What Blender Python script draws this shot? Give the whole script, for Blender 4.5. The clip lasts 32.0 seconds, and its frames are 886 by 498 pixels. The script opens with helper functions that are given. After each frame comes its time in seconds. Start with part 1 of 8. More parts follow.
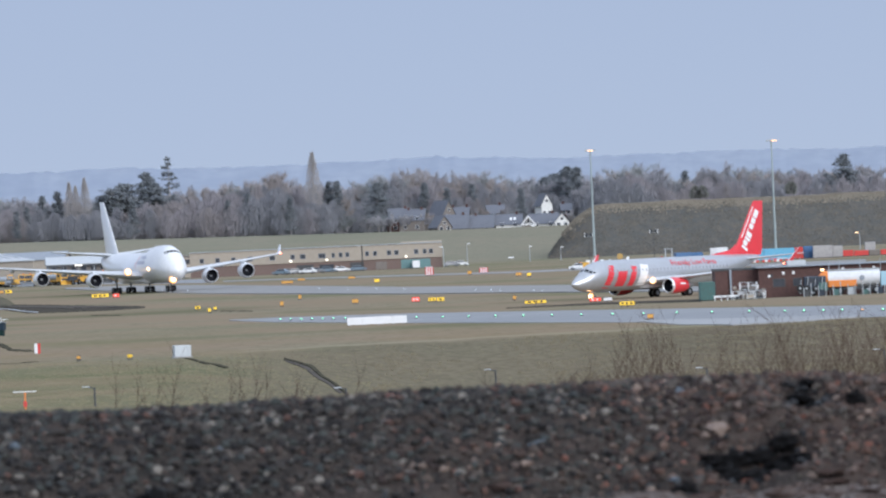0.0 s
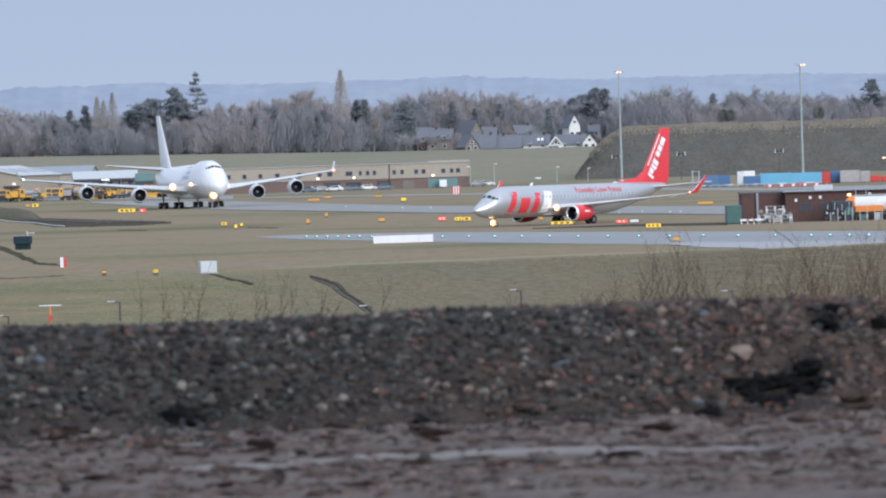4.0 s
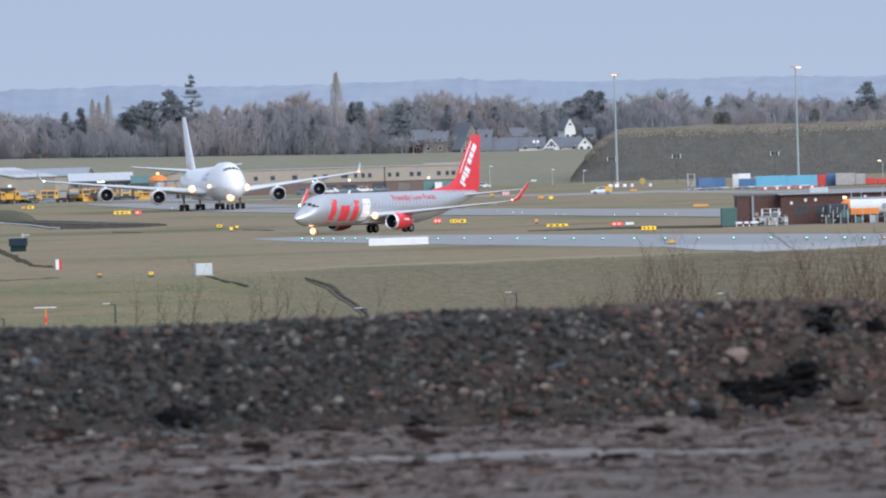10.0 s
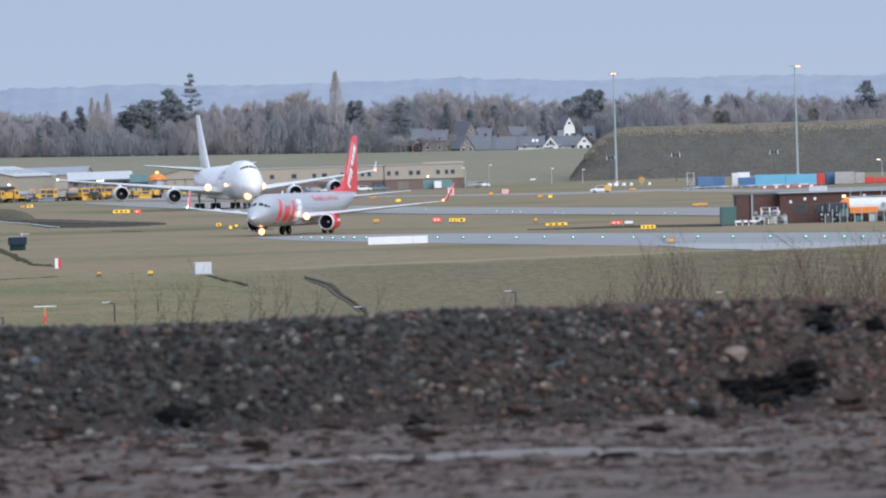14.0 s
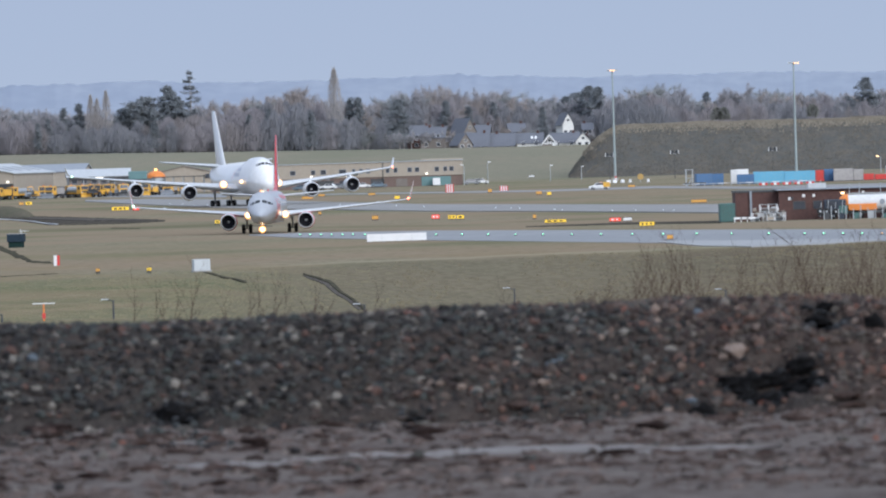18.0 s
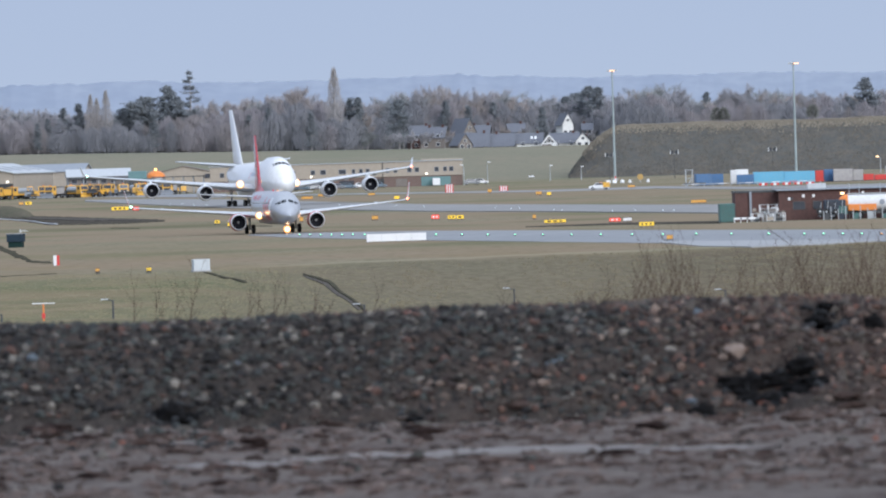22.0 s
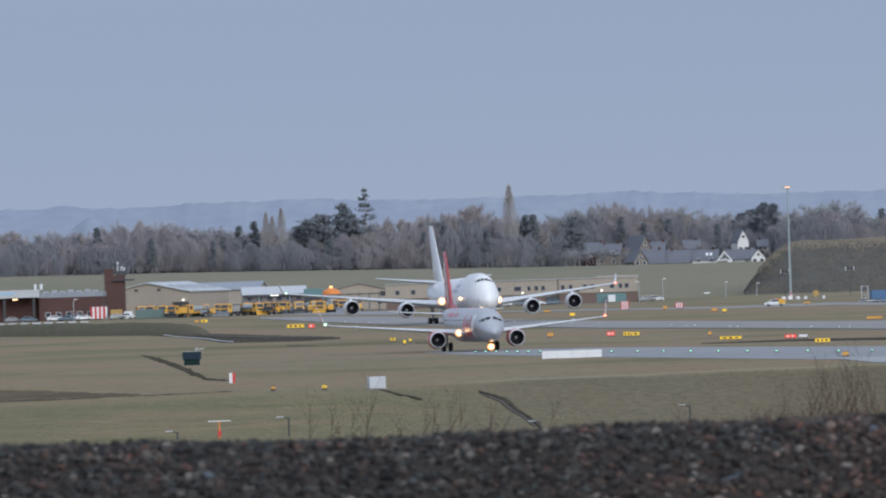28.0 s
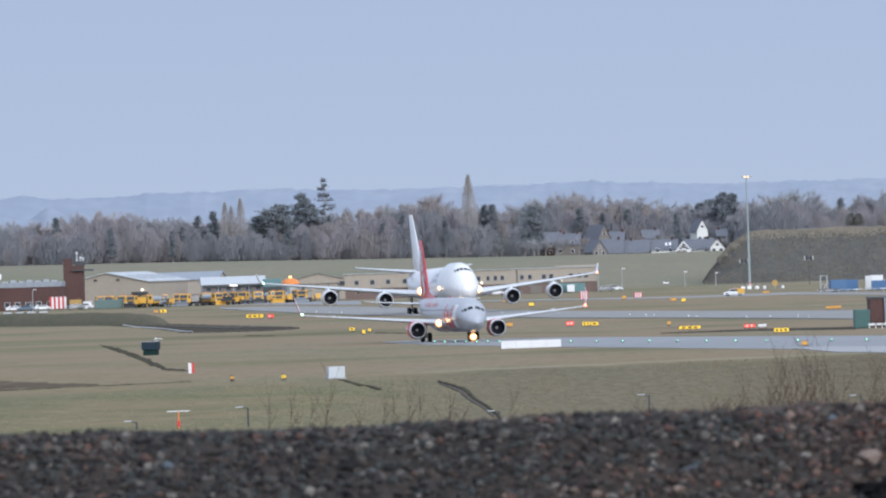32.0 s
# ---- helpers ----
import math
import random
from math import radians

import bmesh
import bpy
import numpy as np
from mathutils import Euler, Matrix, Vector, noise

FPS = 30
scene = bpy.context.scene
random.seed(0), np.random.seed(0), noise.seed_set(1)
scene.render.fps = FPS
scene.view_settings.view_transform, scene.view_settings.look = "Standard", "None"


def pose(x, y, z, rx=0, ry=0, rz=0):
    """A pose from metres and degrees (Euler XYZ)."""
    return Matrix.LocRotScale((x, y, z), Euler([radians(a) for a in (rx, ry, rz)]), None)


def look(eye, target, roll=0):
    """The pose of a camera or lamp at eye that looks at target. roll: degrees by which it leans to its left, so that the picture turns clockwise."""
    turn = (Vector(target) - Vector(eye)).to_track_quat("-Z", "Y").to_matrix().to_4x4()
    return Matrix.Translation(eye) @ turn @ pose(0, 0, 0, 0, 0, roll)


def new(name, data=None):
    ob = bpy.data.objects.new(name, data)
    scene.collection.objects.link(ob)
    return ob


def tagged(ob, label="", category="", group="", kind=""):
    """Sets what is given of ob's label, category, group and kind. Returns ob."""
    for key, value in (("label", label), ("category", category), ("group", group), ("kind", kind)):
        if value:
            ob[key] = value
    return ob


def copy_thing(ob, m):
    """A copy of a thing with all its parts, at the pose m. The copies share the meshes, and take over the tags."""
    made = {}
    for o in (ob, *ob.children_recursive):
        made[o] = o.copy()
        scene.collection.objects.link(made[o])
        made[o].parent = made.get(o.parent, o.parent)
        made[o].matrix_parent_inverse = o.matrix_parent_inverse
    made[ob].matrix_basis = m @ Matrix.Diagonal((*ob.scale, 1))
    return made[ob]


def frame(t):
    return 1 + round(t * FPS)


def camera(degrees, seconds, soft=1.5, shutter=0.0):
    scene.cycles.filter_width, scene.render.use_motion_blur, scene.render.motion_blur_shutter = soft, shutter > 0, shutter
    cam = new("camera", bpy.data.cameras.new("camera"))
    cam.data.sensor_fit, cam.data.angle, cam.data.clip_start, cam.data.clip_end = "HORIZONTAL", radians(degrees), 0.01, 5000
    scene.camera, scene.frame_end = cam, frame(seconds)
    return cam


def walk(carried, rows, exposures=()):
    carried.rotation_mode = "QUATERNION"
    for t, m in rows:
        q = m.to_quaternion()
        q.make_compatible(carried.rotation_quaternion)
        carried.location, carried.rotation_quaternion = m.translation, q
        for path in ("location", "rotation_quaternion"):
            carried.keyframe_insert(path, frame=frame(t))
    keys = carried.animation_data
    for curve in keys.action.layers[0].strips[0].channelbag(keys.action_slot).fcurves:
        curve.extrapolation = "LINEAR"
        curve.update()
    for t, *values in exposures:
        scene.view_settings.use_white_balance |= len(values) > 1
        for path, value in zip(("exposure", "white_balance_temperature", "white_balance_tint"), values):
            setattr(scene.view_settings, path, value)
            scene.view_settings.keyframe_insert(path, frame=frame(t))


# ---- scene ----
# ---- camera: on a tripod on the spoil platform, panned and tilted by a person ----
EYE = (0.0, 0.0, 8.591)
cam = camera(6.498, 32.0, soft=2.1, shutter=0.2)
cam.data.dof.use_dof, cam.data.dof.focus_distance, cam.data.dof.aperture_fstop = True, 1100.0, 8.3
# seconds, aim across and up at 1000 m, lean
AIM = (
    (0, 2.879, 7.478, -2.570),
    (0.5, 7.139, 2.397, -1.667),
    (1, 3.547, 0.211, -1.779),
    (1.5, 2.112, -2.451, -1.715),
    (2, 1.441, -3.905, -1.743),
    (2.5, 0.821, -3.933, -1.769),
    (3, 0.287, -3.561, -1.725),
    (3.5, -0.364, -3.149, -1.783),
    (4, -0.917, -2.712, -1.772),
    (4.5, -1.544, -2.243, -1.750),
    (6.5, -1.411, -1.608, -1.721),
    (7, -1.191, -1.732, -1.722),
    (7.5, -0.885, -1.788, -1.752),
    (8, -0.753, -2.117, -1.677),
    (8.5, -0.548, -2.419, -1.717),
    (9, -0.336, -2.428, -1.704),
    (9.5, -0.324, -2.421, -1.720),
    (10, -0.316, -2.423, -1.726),
    (10.5, -0.416, -2.491, -1.778),
    (11, -0.343, -2.465, -1.723),
    (11.5, -0.364, -2.509, -1.683),
    (12, -0.329, -2.528, -1.722),
    (12.5, -0.252, -2.592, -1.749),
    (13, -0.227, -2.590, -1.727),
    (13.5, -0.213, -2.642, -1.736),
    (14, -0.230, -2.575, -1.732),
    (14.5, -0.195, -2.642, -1.723),
    (16.5, -0.113, -2.539, -1.719),
    (17, -0.119, -2.644, -1.721),
    (17.5, -0.114, -2.979, -1.729),
    (18, -0.085, -2.972, -1.754),
    (18.5, -0.107, -2.879, -1.718),
    (19, -0.007, -2.763, -1.716),
    (19.5, -0.015, -2.993, -1.717),
    (20, 0.079, -2.878, -1.711),
    (20.5, -0.052, -2.871, -1.703),
    (21, -0.117, -2.872, -1.722),
    (21.5, -0.115, -2.765, -1.718),
    (22, -0.051, -2.960, -1.726),
    (22.5, -0.091, -2.877, -1.738),
    (23, -0.117, -2.650, -1.719),
    (23.5, -0.007, -2.447, -1.710),
    (24, 0.109, -2.467, -1.689),
    (24.5, 0.024, -2.437, -1.712),
    (26.5, 0.295, -2.859, -1.769),
    (27, -6.068, 0.352, -1.834),
    (27.5, -28.532, 13.512, -2.069),
    (28, -22.051, 12.732, -1.866),
    (28.5, -20.128, 9.501, -1.436),
    (29, -18.085, 1.634, -1.745),
    (29.5, -16.601, -1.359, -1.789),
    (30, -16.020, -3.038, -1.809),
    (30.5, -16.120, -3.095, -1.807),
    (31, -16.031, -2.272, -1.631),
    (31.5, -15.123, 3.889, -1.850),
    (32, -16.855, 11.269, -1.899),
)
walk(cam, [(t, look(EYE, (x, 1000.0, z), lean)) for t, x, z, lean in AIM],
     exposures=((0.0, 0.08), (1.0, 0.11), (16.8, 0.1), (18.0, 0.03), (19.0, 0.03), (20.5, 0.11), (26.8, 0.11), (27.4, -0.04), (28.0, -0.31), (28.5, -0.36), (29.0, -0.14), (29.5, 0.02), (30.0, 0.12), (32.0, 0.12)))

# ---- light: even winter overcast, late afternoon ----
SUN_UP, SUN_TURN = radians(24), radians(150)
world = bpy.data.worlds.new("overcast_sky")
scene.world = world
world.use_nodes = True
wn, wl = world.node_tree.nodes, world.node_tree.links
sky = wn.new("ShaderNodeTexSky")
sky.sky_type, sky.sun_disc = "NISHITA", False
sky.sun_elevation, sky.sun_rotation = SUN_UP, SUN_TURN
sky.dust_density, sky.ozone_density = 3.0, 2.0
clear = wn.new("ShaderNodeVectorMath")
clear.operation = "SCALE"
clear.inputs["Scale"].default_value = 0.05
coord = wn.new("ShaderNodeTexCoord")
axes = wn.new("ShaderNodeSeparateXYZ")
cloud = wn.new("ShaderNodeValToRGB")      # cloud deck, brighter overhead
cr = cloud.color_ramp
cr.elements[0].position, cr.elements[0].color = 0.0, (0.463, 0.562, 0.735, 1)
cr.elements[1].position, cr.elements[1].color = 1.0, (0.94, 1.10, 1.38, 1)
for pos, col in ((0.012, (0.448, 0.547, 0.74, 1)), (0.035, (0.412, 0.513, 0.72, 1)), (0.12, (0.52, 0.61, 0.82, 1))):
    e = cr.elements.new(pos)
    e.color = col
mixer = wn.new("ShaderNodeMix")
mixer.data_type = "RGBA"
mixer.inputs["Factor"].default_value = 0.9
wl.new(coord.outputs["Generated"], axes.inputs[0])
wl.new(axes.outputs["Z"], cloud.inputs["Fac"])
wl.new(sky.outputs[0], clear.inputs[0])
wl.new(clear.outputs[0], mixer.inputs["A"])
wl.new(cloud.outputs[0], mixer.inputs["B"])
wl.new(mixer.outputs["Result"], wn["Background"].inputs["Color"])
wn["Background"].inputs["Strength"].default_value = 1.0

sun = new("sun", bpy.data.lights.new("sun", "SUN"))
sun.data.energy, sun.data.angle, sun.data.color = 2.3, radians(40), (0.97, 0.98, 1.0)
sun.matrix_world = look((0, 0, 0), (-math.sin(SUN_TURN) * math.cos(SUN_UP), -math.cos(SUN_TURN) * math.cos(SUN_UP), -math.sin(SUN_UP)))


# ---- materials ----
def surface(name, base, rough=0.6, metal=0.0, vary=(), scale=(0.3, 5.0), amount=0.5, bump=0.0, bump_scale=8.0, coords="Object", each=0.0, stretch=(1, 1, 1), island=0.0, emit=None, coat=0.0, spec=0.5):
    """A node material: base colour, a second colour blended in by noise at two scales, fine relief, a shift from piece to piece."""
    m = bpy.data.materials.new(name)
    m.use_nodes = True
    n, l = m.node_tree.nodes, m.node_tree.links
    b = n["Principled BSDF"]
    b.inputs["Roughness"].default_value, b.inputs["Metallic"].default_value = rough, metal
    b.inputs["Coat Weight"].default_value = coat
    b.inputs["Specular IOR Level"].default_value = spec
    b.inputs["Base Color"].default_value = (*base, 1)
    tc = n.new("ShaderNodeTexCoord")
    mp = n.new("ShaderNodeMapping")
    mp.inputs["Scale"].default_value = stretch
    if coords == "World":
        geo = n.new("ShaderNodeNewGeometry")
        l.new(geo.outputs["Position"], mp.inputs[0])
    else:
        l.new(tc.outputs[coords], mp.inputs[0])
    colour = None
    if vary:
        prev = None
        for k, (col, sc) in enumerate(zip(vary, scale)):
            t = n.new("ShaderNodeTexNoise")
            t.inputs["Scale"].default_value, t.inputs["Detail"].default_value = sc, 6.0
            l.new(mp.outputs[0], t.inputs["Vector"])
            r = n.new("ShaderNodeMapRange")
            r.inputs["From Min"].default_value, r.inputs["From Max"].default_value = 0.38, 0.66
            r.inputs["To Max"].default_value = amount
            l.new(t.outputs["Fac"], r.inputs["Value"])
            mx = n.new("ShaderNodeMix")
            mx.data_type = "RGBA"
            if prev is None:
                mx.inputs["A"].default_value = (*base, 1)
            else:
                l.new(prev, mx.inputs["A"])
            mx.inputs["B"].default_value = (*col, 1)
            l.new(r.outputs[0], mx.inputs["Factor"])
            prev = mx.outputs["Result"]
        colour = prev
    if each or island:
        hsv = n.new("ShaderNodeHueSaturation")
        mr = n.new("ShaderNodeMapRange")
        k = each or island
        mr.inputs["To Min"].default_value, mr.inputs["To Max"].default_value = 1 - k, 1 + k
        if each:
            src = n.new("ShaderNodeObjectInfo").outputs["Random"]
        else:
            src = n.new("ShaderNodeNewGeometry").outputs["Random Per Island"]
        l.new(src, mr.inputs["Value"])
        l.new(mr.outputs[0], hsv.inputs["Value"])
        if colour is None:
            hsv.inputs["Color"].default_value = (*base, 1)
        else:
            l.new(colour, hsv.inputs["Color"])
        colour = hsv.outputs[0]
    if colour is not None:
        l.new(colour, b.inputs["Base Color"])
    if bump:
        t = n.new("ShaderNodeTexNoise")
        t.inputs["Scale"].default_value, t.inputs["Detail"].default_value = bump_scale, 5.0
        l.new(mp.outputs[0], t.inputs["Vector"])
        bp = n.new("ShaderNodeBump")
        bp.inputs["Strength"].default_value, bp.inputs["Distance"].default_value = bump, 0.05
        l.new(t.outputs["Fac"], bp.inputs["Height"])
        l.new(bp.outputs[0], b.inputs["Normal"])
    if emit:
        b.inputs["Emission Color"].default_value, b.inputs["Emission Strength"].default_value = (*emit[0], 1), emit[1]
    return m


# ---- mesh tools ----
def part(name, bm, material, parent=None, label="", smooth=False):
    me = bpy.data.meshes.new(name)
    bmesh.ops.recalc_face_normals(bm, faces=bm.faces)
    bm.to_mesh(me)
    bm.free()
    if smooth:
        me.shade_smooth()
        me.set_sharp_from_angle(angle=radians(38))
    me.materials.append(material)
    ob = new(name, me)
    if parent:
        ob.parent = parent
    return tagged(ob, label)


def raw(name, verts, faces, material, parent=None, label="", smooth=False):
    me = bpy.data.meshes.new(name)
    me.from_pydata(verts, [], faces)
    if smooth:
        me.shade_smooth()
    me.materials.append(material)
    ob = new(name, me)
    if parent:
        ob.parent = parent
    return tagged(ob, label)


def shared(name, me, parent, m, label=""):
    ob = new(name, me)
    ob.parent = parent
    ob.matrix_basis = m
    return tagged(ob, label)


def thing(name, m, label, category, group="", kind=""):
    ob = new(name)
    ob.empty_display_size = 0.5
    ob.matrix_basis = m
    return tagged(ob, label, category, group, kind)


def box(bm, x0, x1, y0, y1, z0, z1, bevel=0.0, m=None):
    got = bmesh.ops.create_cube(bm, size=1.0, matrix=Matrix.LocRotScale(((x0 + x1) / 2, (y0 + y1) / 2, (z0 + z1) / 2), None, (abs(x1 - x0), abs(y1 - y0), abs(z1 - z0))))
    if bevel:
        edges = list({e for v in got["verts"] for e in v.link_edges})
        got = bmesh.ops.bevel(bm, geom=edges, offset=bevel, segments=2, affect="EDGES", profile=0.6)
    if m:
        bmesh.ops.transform(bm, matrix=m, verts=got["verts"])
    return bm


def rod(bm, p, q, r0, r1=None, n=10, caps=True):
    p, q = Vector(p), Vector(q)
    d = q - p
    m = Matrix.Translation((p + q) / 2) @ d.to_track_quat("Z", "Y").to_matrix().to_4x4()
    bmesh.ops.create_cone(bm, cap_ends=caps, segments=n, radius1=r0, radius2=r0 if r1 is None else r1, depth=d.length, matrix=m)
    return bm


def loft(bm, rings, closed=True, caps=True):
    """Skins a row of equal rings of points."""
    rows = [[bm.verts.new(p) for p in ring] for ring in rings]
    n = len(rows[0])
    for a, b in zip(rows, rows[1:]):
        for i in range(n if closed else n - 1):
            j = (i + 1) % n
            bm.faces.new((a[i], a[j], b[j], b[i]))
    if caps and closed:
        bm.faces.new(rows[0][::-1])
        bm.faces.new(rows[-1])
    return bm


def prism(bm, outline, axis_from, axis_to, axis="y"):
    """A flat outline (two coordinates) pushed along an axis."""
    put = {"y": lambda a, b, c: (a, c, b), "x": lambda a, b, c: (c, a, b), "z": lambda a, b, c: (a, b, c)}[axis]
    return loft(bm, [[put(a, b, c) for a, b in outline] for c in (axis_from, axis_to)])


def fresh():
    return bmesh.new()


def ramp(a, b, t):
    s = min(1.0, max(0.0, (t - a) / (b - a)))
    return s * s * (3 - 2 * s)


PROFILE = ((-60, 6.66), (62, 6.66), (80, 6.3), (360, 0.9), (470, 0.0), (1150, 0.0), (2000, 1.7), (2120, 2.2))


def ground_z(x, y):
    """Height of the airfield: a fill platform by the camera, a level field, a rise behind the apron."""
    z = PROFILE[-1][1]
    for (a, p), (b, q) in zip(PROFILE, PROFILE[1:]):
        if y < b:
            z = p + (q - p) * max(0.0, (y - a) / (b - a))
            break
    crest = 668 + 0.9 * x
    z -= 2.6 * ramp(-20, 6, x) * ramp(0, 85, crest - y) * ramp(380, 480, y)
    z -= 0.25 * ramp(985, 1010, y) * (1 - ramp(1070, 1200, y)) * ramp(-22, 0, x)
    z += (9.6 + 2.2 * ramp(10, 150, -x)) * ramp(2130, 2420, y) + 14.0 * ramp(2420, 4800, y)
    return z


# ---- setting: the field, the paved strips ----
GRASS = surface("winter_grass", (0.232, 0.205, 0.142), 0.95, vary=((0.148, 0.16, 0.092), (0.288, 0.213, 0.152), (0.155, 0.145, 0.098), (0.29, 0.252, 0.182)), scale=(0.02, 0.05, 0.3, 1.6), amount=0.85, coords="World", stretch=(1, 0.4, 1), bump=0.35, bump_scale=3.0, spec=0.0)


def bank_growth(m):
    """Coarser, darker growth on the bank below the field's crest, a pale worn line along the crest, haze greyed into
    the far slope.
    """
    n, l = m.node_tree.nodes, m.node_tree.links
    b = n["Principled BSDF"]
    old = b.inputs["Base Color"].links[0].from_socket

    def calc(op, a, c):
        k = n.new("ShaderNodeMath")
        k.operation = op
        for sock, v in zip(k.inputs, (a, c)):
            if isinstance(v, (int, float)):
                sock.default_value = v
            else:
                l.new(v, sock)
        return k.outputs[0]

    def span(v, a, c, hi=1.0):
        k = n.new("ShaderNodeMapRange")
        k.interpolation_type = "SMOOTHSTEP"
        k.inputs["From Min"].default_value, k.inputs["From Max"].default_value, k.inputs["To Max"].default_value = a, c, hi
        l.new(v, k.inputs["Value"])
        return k.outputs[0]

    def noisy(scale, stretch):
        mp = n.new("ShaderNodeMapping")
        mp.inputs["Scale"].default_value = (1, stretch, 1)
        l.new(pos, mp.inputs[0])
        t = n.new("ShaderNodeTexNoise")
        t.inputs["Scale"].default_value, t.inputs["Detail"].default_value = scale, 5.0
        l.new(mp.outputs[0], t.inputs["Vector"])
        return t.outputs["Fac"]

    def blend(a, c, fac):
        k = n.new("ShaderNodeMix")
        k.data_type = "RGBA"
        for name, v in (("A", a), ("B", c)):
            if isinstance(v, tuple):
                k.inputs[name].default_value = (*v, 1)
            else:
                l.new(v, k.inputs[name])
        l.new(fac, k.inputs["Factor"])
        return k.outputs["Result"]
    pos = n.new("ShaderNodeNewGeometry").outputs["Position"]
    sep = n.new("ShaderNodeSeparateXYZ")
    l.new(pos, sep.inputs[0])
    x, y = sep.outputs["X"], sep.outputs["Y"]
    d = calc("SUBTRACT", calc("ADD", calc("MULTIPLY", x, 0.9), 668), y)
    d = calc("ADD", d, calc("MULTIPLY", calc("SUBTRACT", noisy(0.08, 0.3), 0.5), 24))
    near = calc("GREATER_THAN", y, 400)
    below = calc("MULTIPLY", calc("MULTIPLY", span(d, 0, 14), span(x, -22, -6)), near)
    coarse = blend((0.188, 0.163, 0.116), (0.142, 0.124, 0.088), span(noisy(1.3, 0.4), 0.38, 0.64))
    coarse = blend(coarse, (0.125, 0.10, 0.074), calc("MULTIPLY", span(x, 6, 30), span(noisy(0.6, 0.4), 0.25, 0.6)))
    old = blend(old, (0.268, 0.208, 0.148), calc("MULTIPLY", calc("MULTIPLY", span(noisy(0.022, 0.6), 0.37, 0.58), 0.8), calc("SUBTRACT", 1.0, span(y, 1700, 2100))))
    old = blend(old, (0.155, 0.165, 0.095), calc("MULTIPLY", span(noisy(0.02, 0.6), 0.5, 0.66), 0.65))
    old = blend(old, (0.10, 0.085, 0.06), calc("MULTIPLY", calc("MULTIPLY", span(noisy(0.012, 0.5), 0.56, 0.68), 0.45), calc("SUBTRACT", 1.0, span(y, 1000, 1300))))
    old = blend(old, (0.138, 0.146, 0.08), calc("MULTIPLY", calc("SUBTRACT", 1.0, span(y, 540, 680)), 0.62))
    old = blend(old, (0.25, 0.198, 0.13), calc("MULTIPLY", calc("MULTIPLY", span(noisy(0.05, 0.5), 0.44, 0.62), 0.75), calc("SUBTRACT", 1.0, span(y, 700, 900))))
    old = blend(old, (0.128, 0.14, 0.075), calc("MULTIPLY", calc("MULTIPLY", span(noisy(0.07, 0.5), 0.52, 0.68), 0.6), calc("SUBTRACT", 1.0, span(y, 480, 640))))
    old = blend(old, (0.125, 0.115, 0.072), calc("MULTIPLY", calc("MULTIPLY", span(noisy(0.7, 0.4), 0.5, 0.72), 0.55), calc("SUBTRACT", 1.0, span(y, 700, 950))))
    old = blend(old, (0.30, 0.258, 0.18), calc("MULTIPLY", calc("MULTIPLY", span(noisy(0.45, 0.4), 0.54, 0.72), 0.45), calc("SUBTRACT", 1.0, span(y, 800, 1100))))
    # far slope greyed: haze put into the grass colour
    old = blend(old, (0.232, 0.228, 0.18), calc("MULTIPLY", span(y, 2050, 2200), 0.6))
    out = blend(old, coarse, calc("MULTIPLY", below, 0.85))
    line = calc("MULTIPLY", calc("MULTIPLY", span(d, -14, -5), calc("SUBTRACT", 1.0, span(d, -3, 4))), calc("MULTIPLY", span(x, -20, -8), near))
    out = blend(out, (0.31, 0.27, 0.19), calc("MULTIPLY", line, 0.6))
    l.new(out, b.inputs["Base Color"])


bank_growth(GRASS)
ASPHALT = surface("damp_asphalt", (0.20, 0.203, 0.205), 0.45, vary=((0.28, 0.28, 0.277), (0.14, 0.142, 0.143)), scale=(0.05, 0.5), amount=0.8, coords="World")
CONCRETE = surface("apron_concrete", (0.30, 0.30, 0.295), 0.5, vary=((0.22, 0.22, 0.215), (0.36, 0.35, 0.34)), scale=(0.06, 0.6), amount=0.6, coords="World")
DUG = surface("dug_soil", (0.085, 0.078, 0.068), 0.95, vary=((0.15, 0.13, 0.10), (0.035, 0.032, 0.03)), scale=(0.5, 3.0), amount=0.7, coords="World", bump=0.7, bump_scale=3, spec=0.0)
# the hills' blue-grey is distance haze painted into their surface colour
HILL = surface("hazed_hill", (0.285, 0.332, 0.418), 1.0, vary=((0.24, 0.283, 0.37), (0.33, 0.372, 0.445), (0.245, 0.288, 0.37)), scale=(0.006, 0.03, 0.1), amount=0.5, coords="World", stretch=(1, 1, 3), spec=0.0)


def sheet():
    ys = [-60 + 5 * i for i in range(29)] + [90, 105, 125, 150, 180, 220, 260, 300, 340, 370, 400] + [410 + 7 * i for i in range(52)]
    ys += [780 + 22 * i for i in range(10)] + [985, 990, 996, 1003, 1010, 1025] + [1040 + 22 * i for i in range(48)] + [2110 + 14 * i for i in range(26)] + [2500, 2650, 2900, 3300, 3800, 4400, 4900]
    cols = [math.copysign(abs(s) ** 1.6, s) for s in [i / 50 - 1 for i in range(101)]]
    verts = []
    for y in ys:
        for s in cols:
            x = s * (90 + 0.42 * max(0, y))
            z = ground_z(x, y)
            if 420 < y < 2100:
                z += 0.03 * noise.noise((x * 0.03, y * 0.01, 3)) * ramp(420, 480, y) * ramp(0, 60, abs(y - 830))
            elif y > 2150:
                z += 0.8 * noise.noise((x * 0.01, y * 0.01, 7))
            verts.append((x, y, z - (0.5 if 30 < y < 75 else 0)))
    n = len(cols)
    faces = [(r * n + c, r * n + c + 1, (r + 1) * n + c + 1, (r + 1) * n + c) for r in range(len(ys) - 1) for c in range(n - 1)]
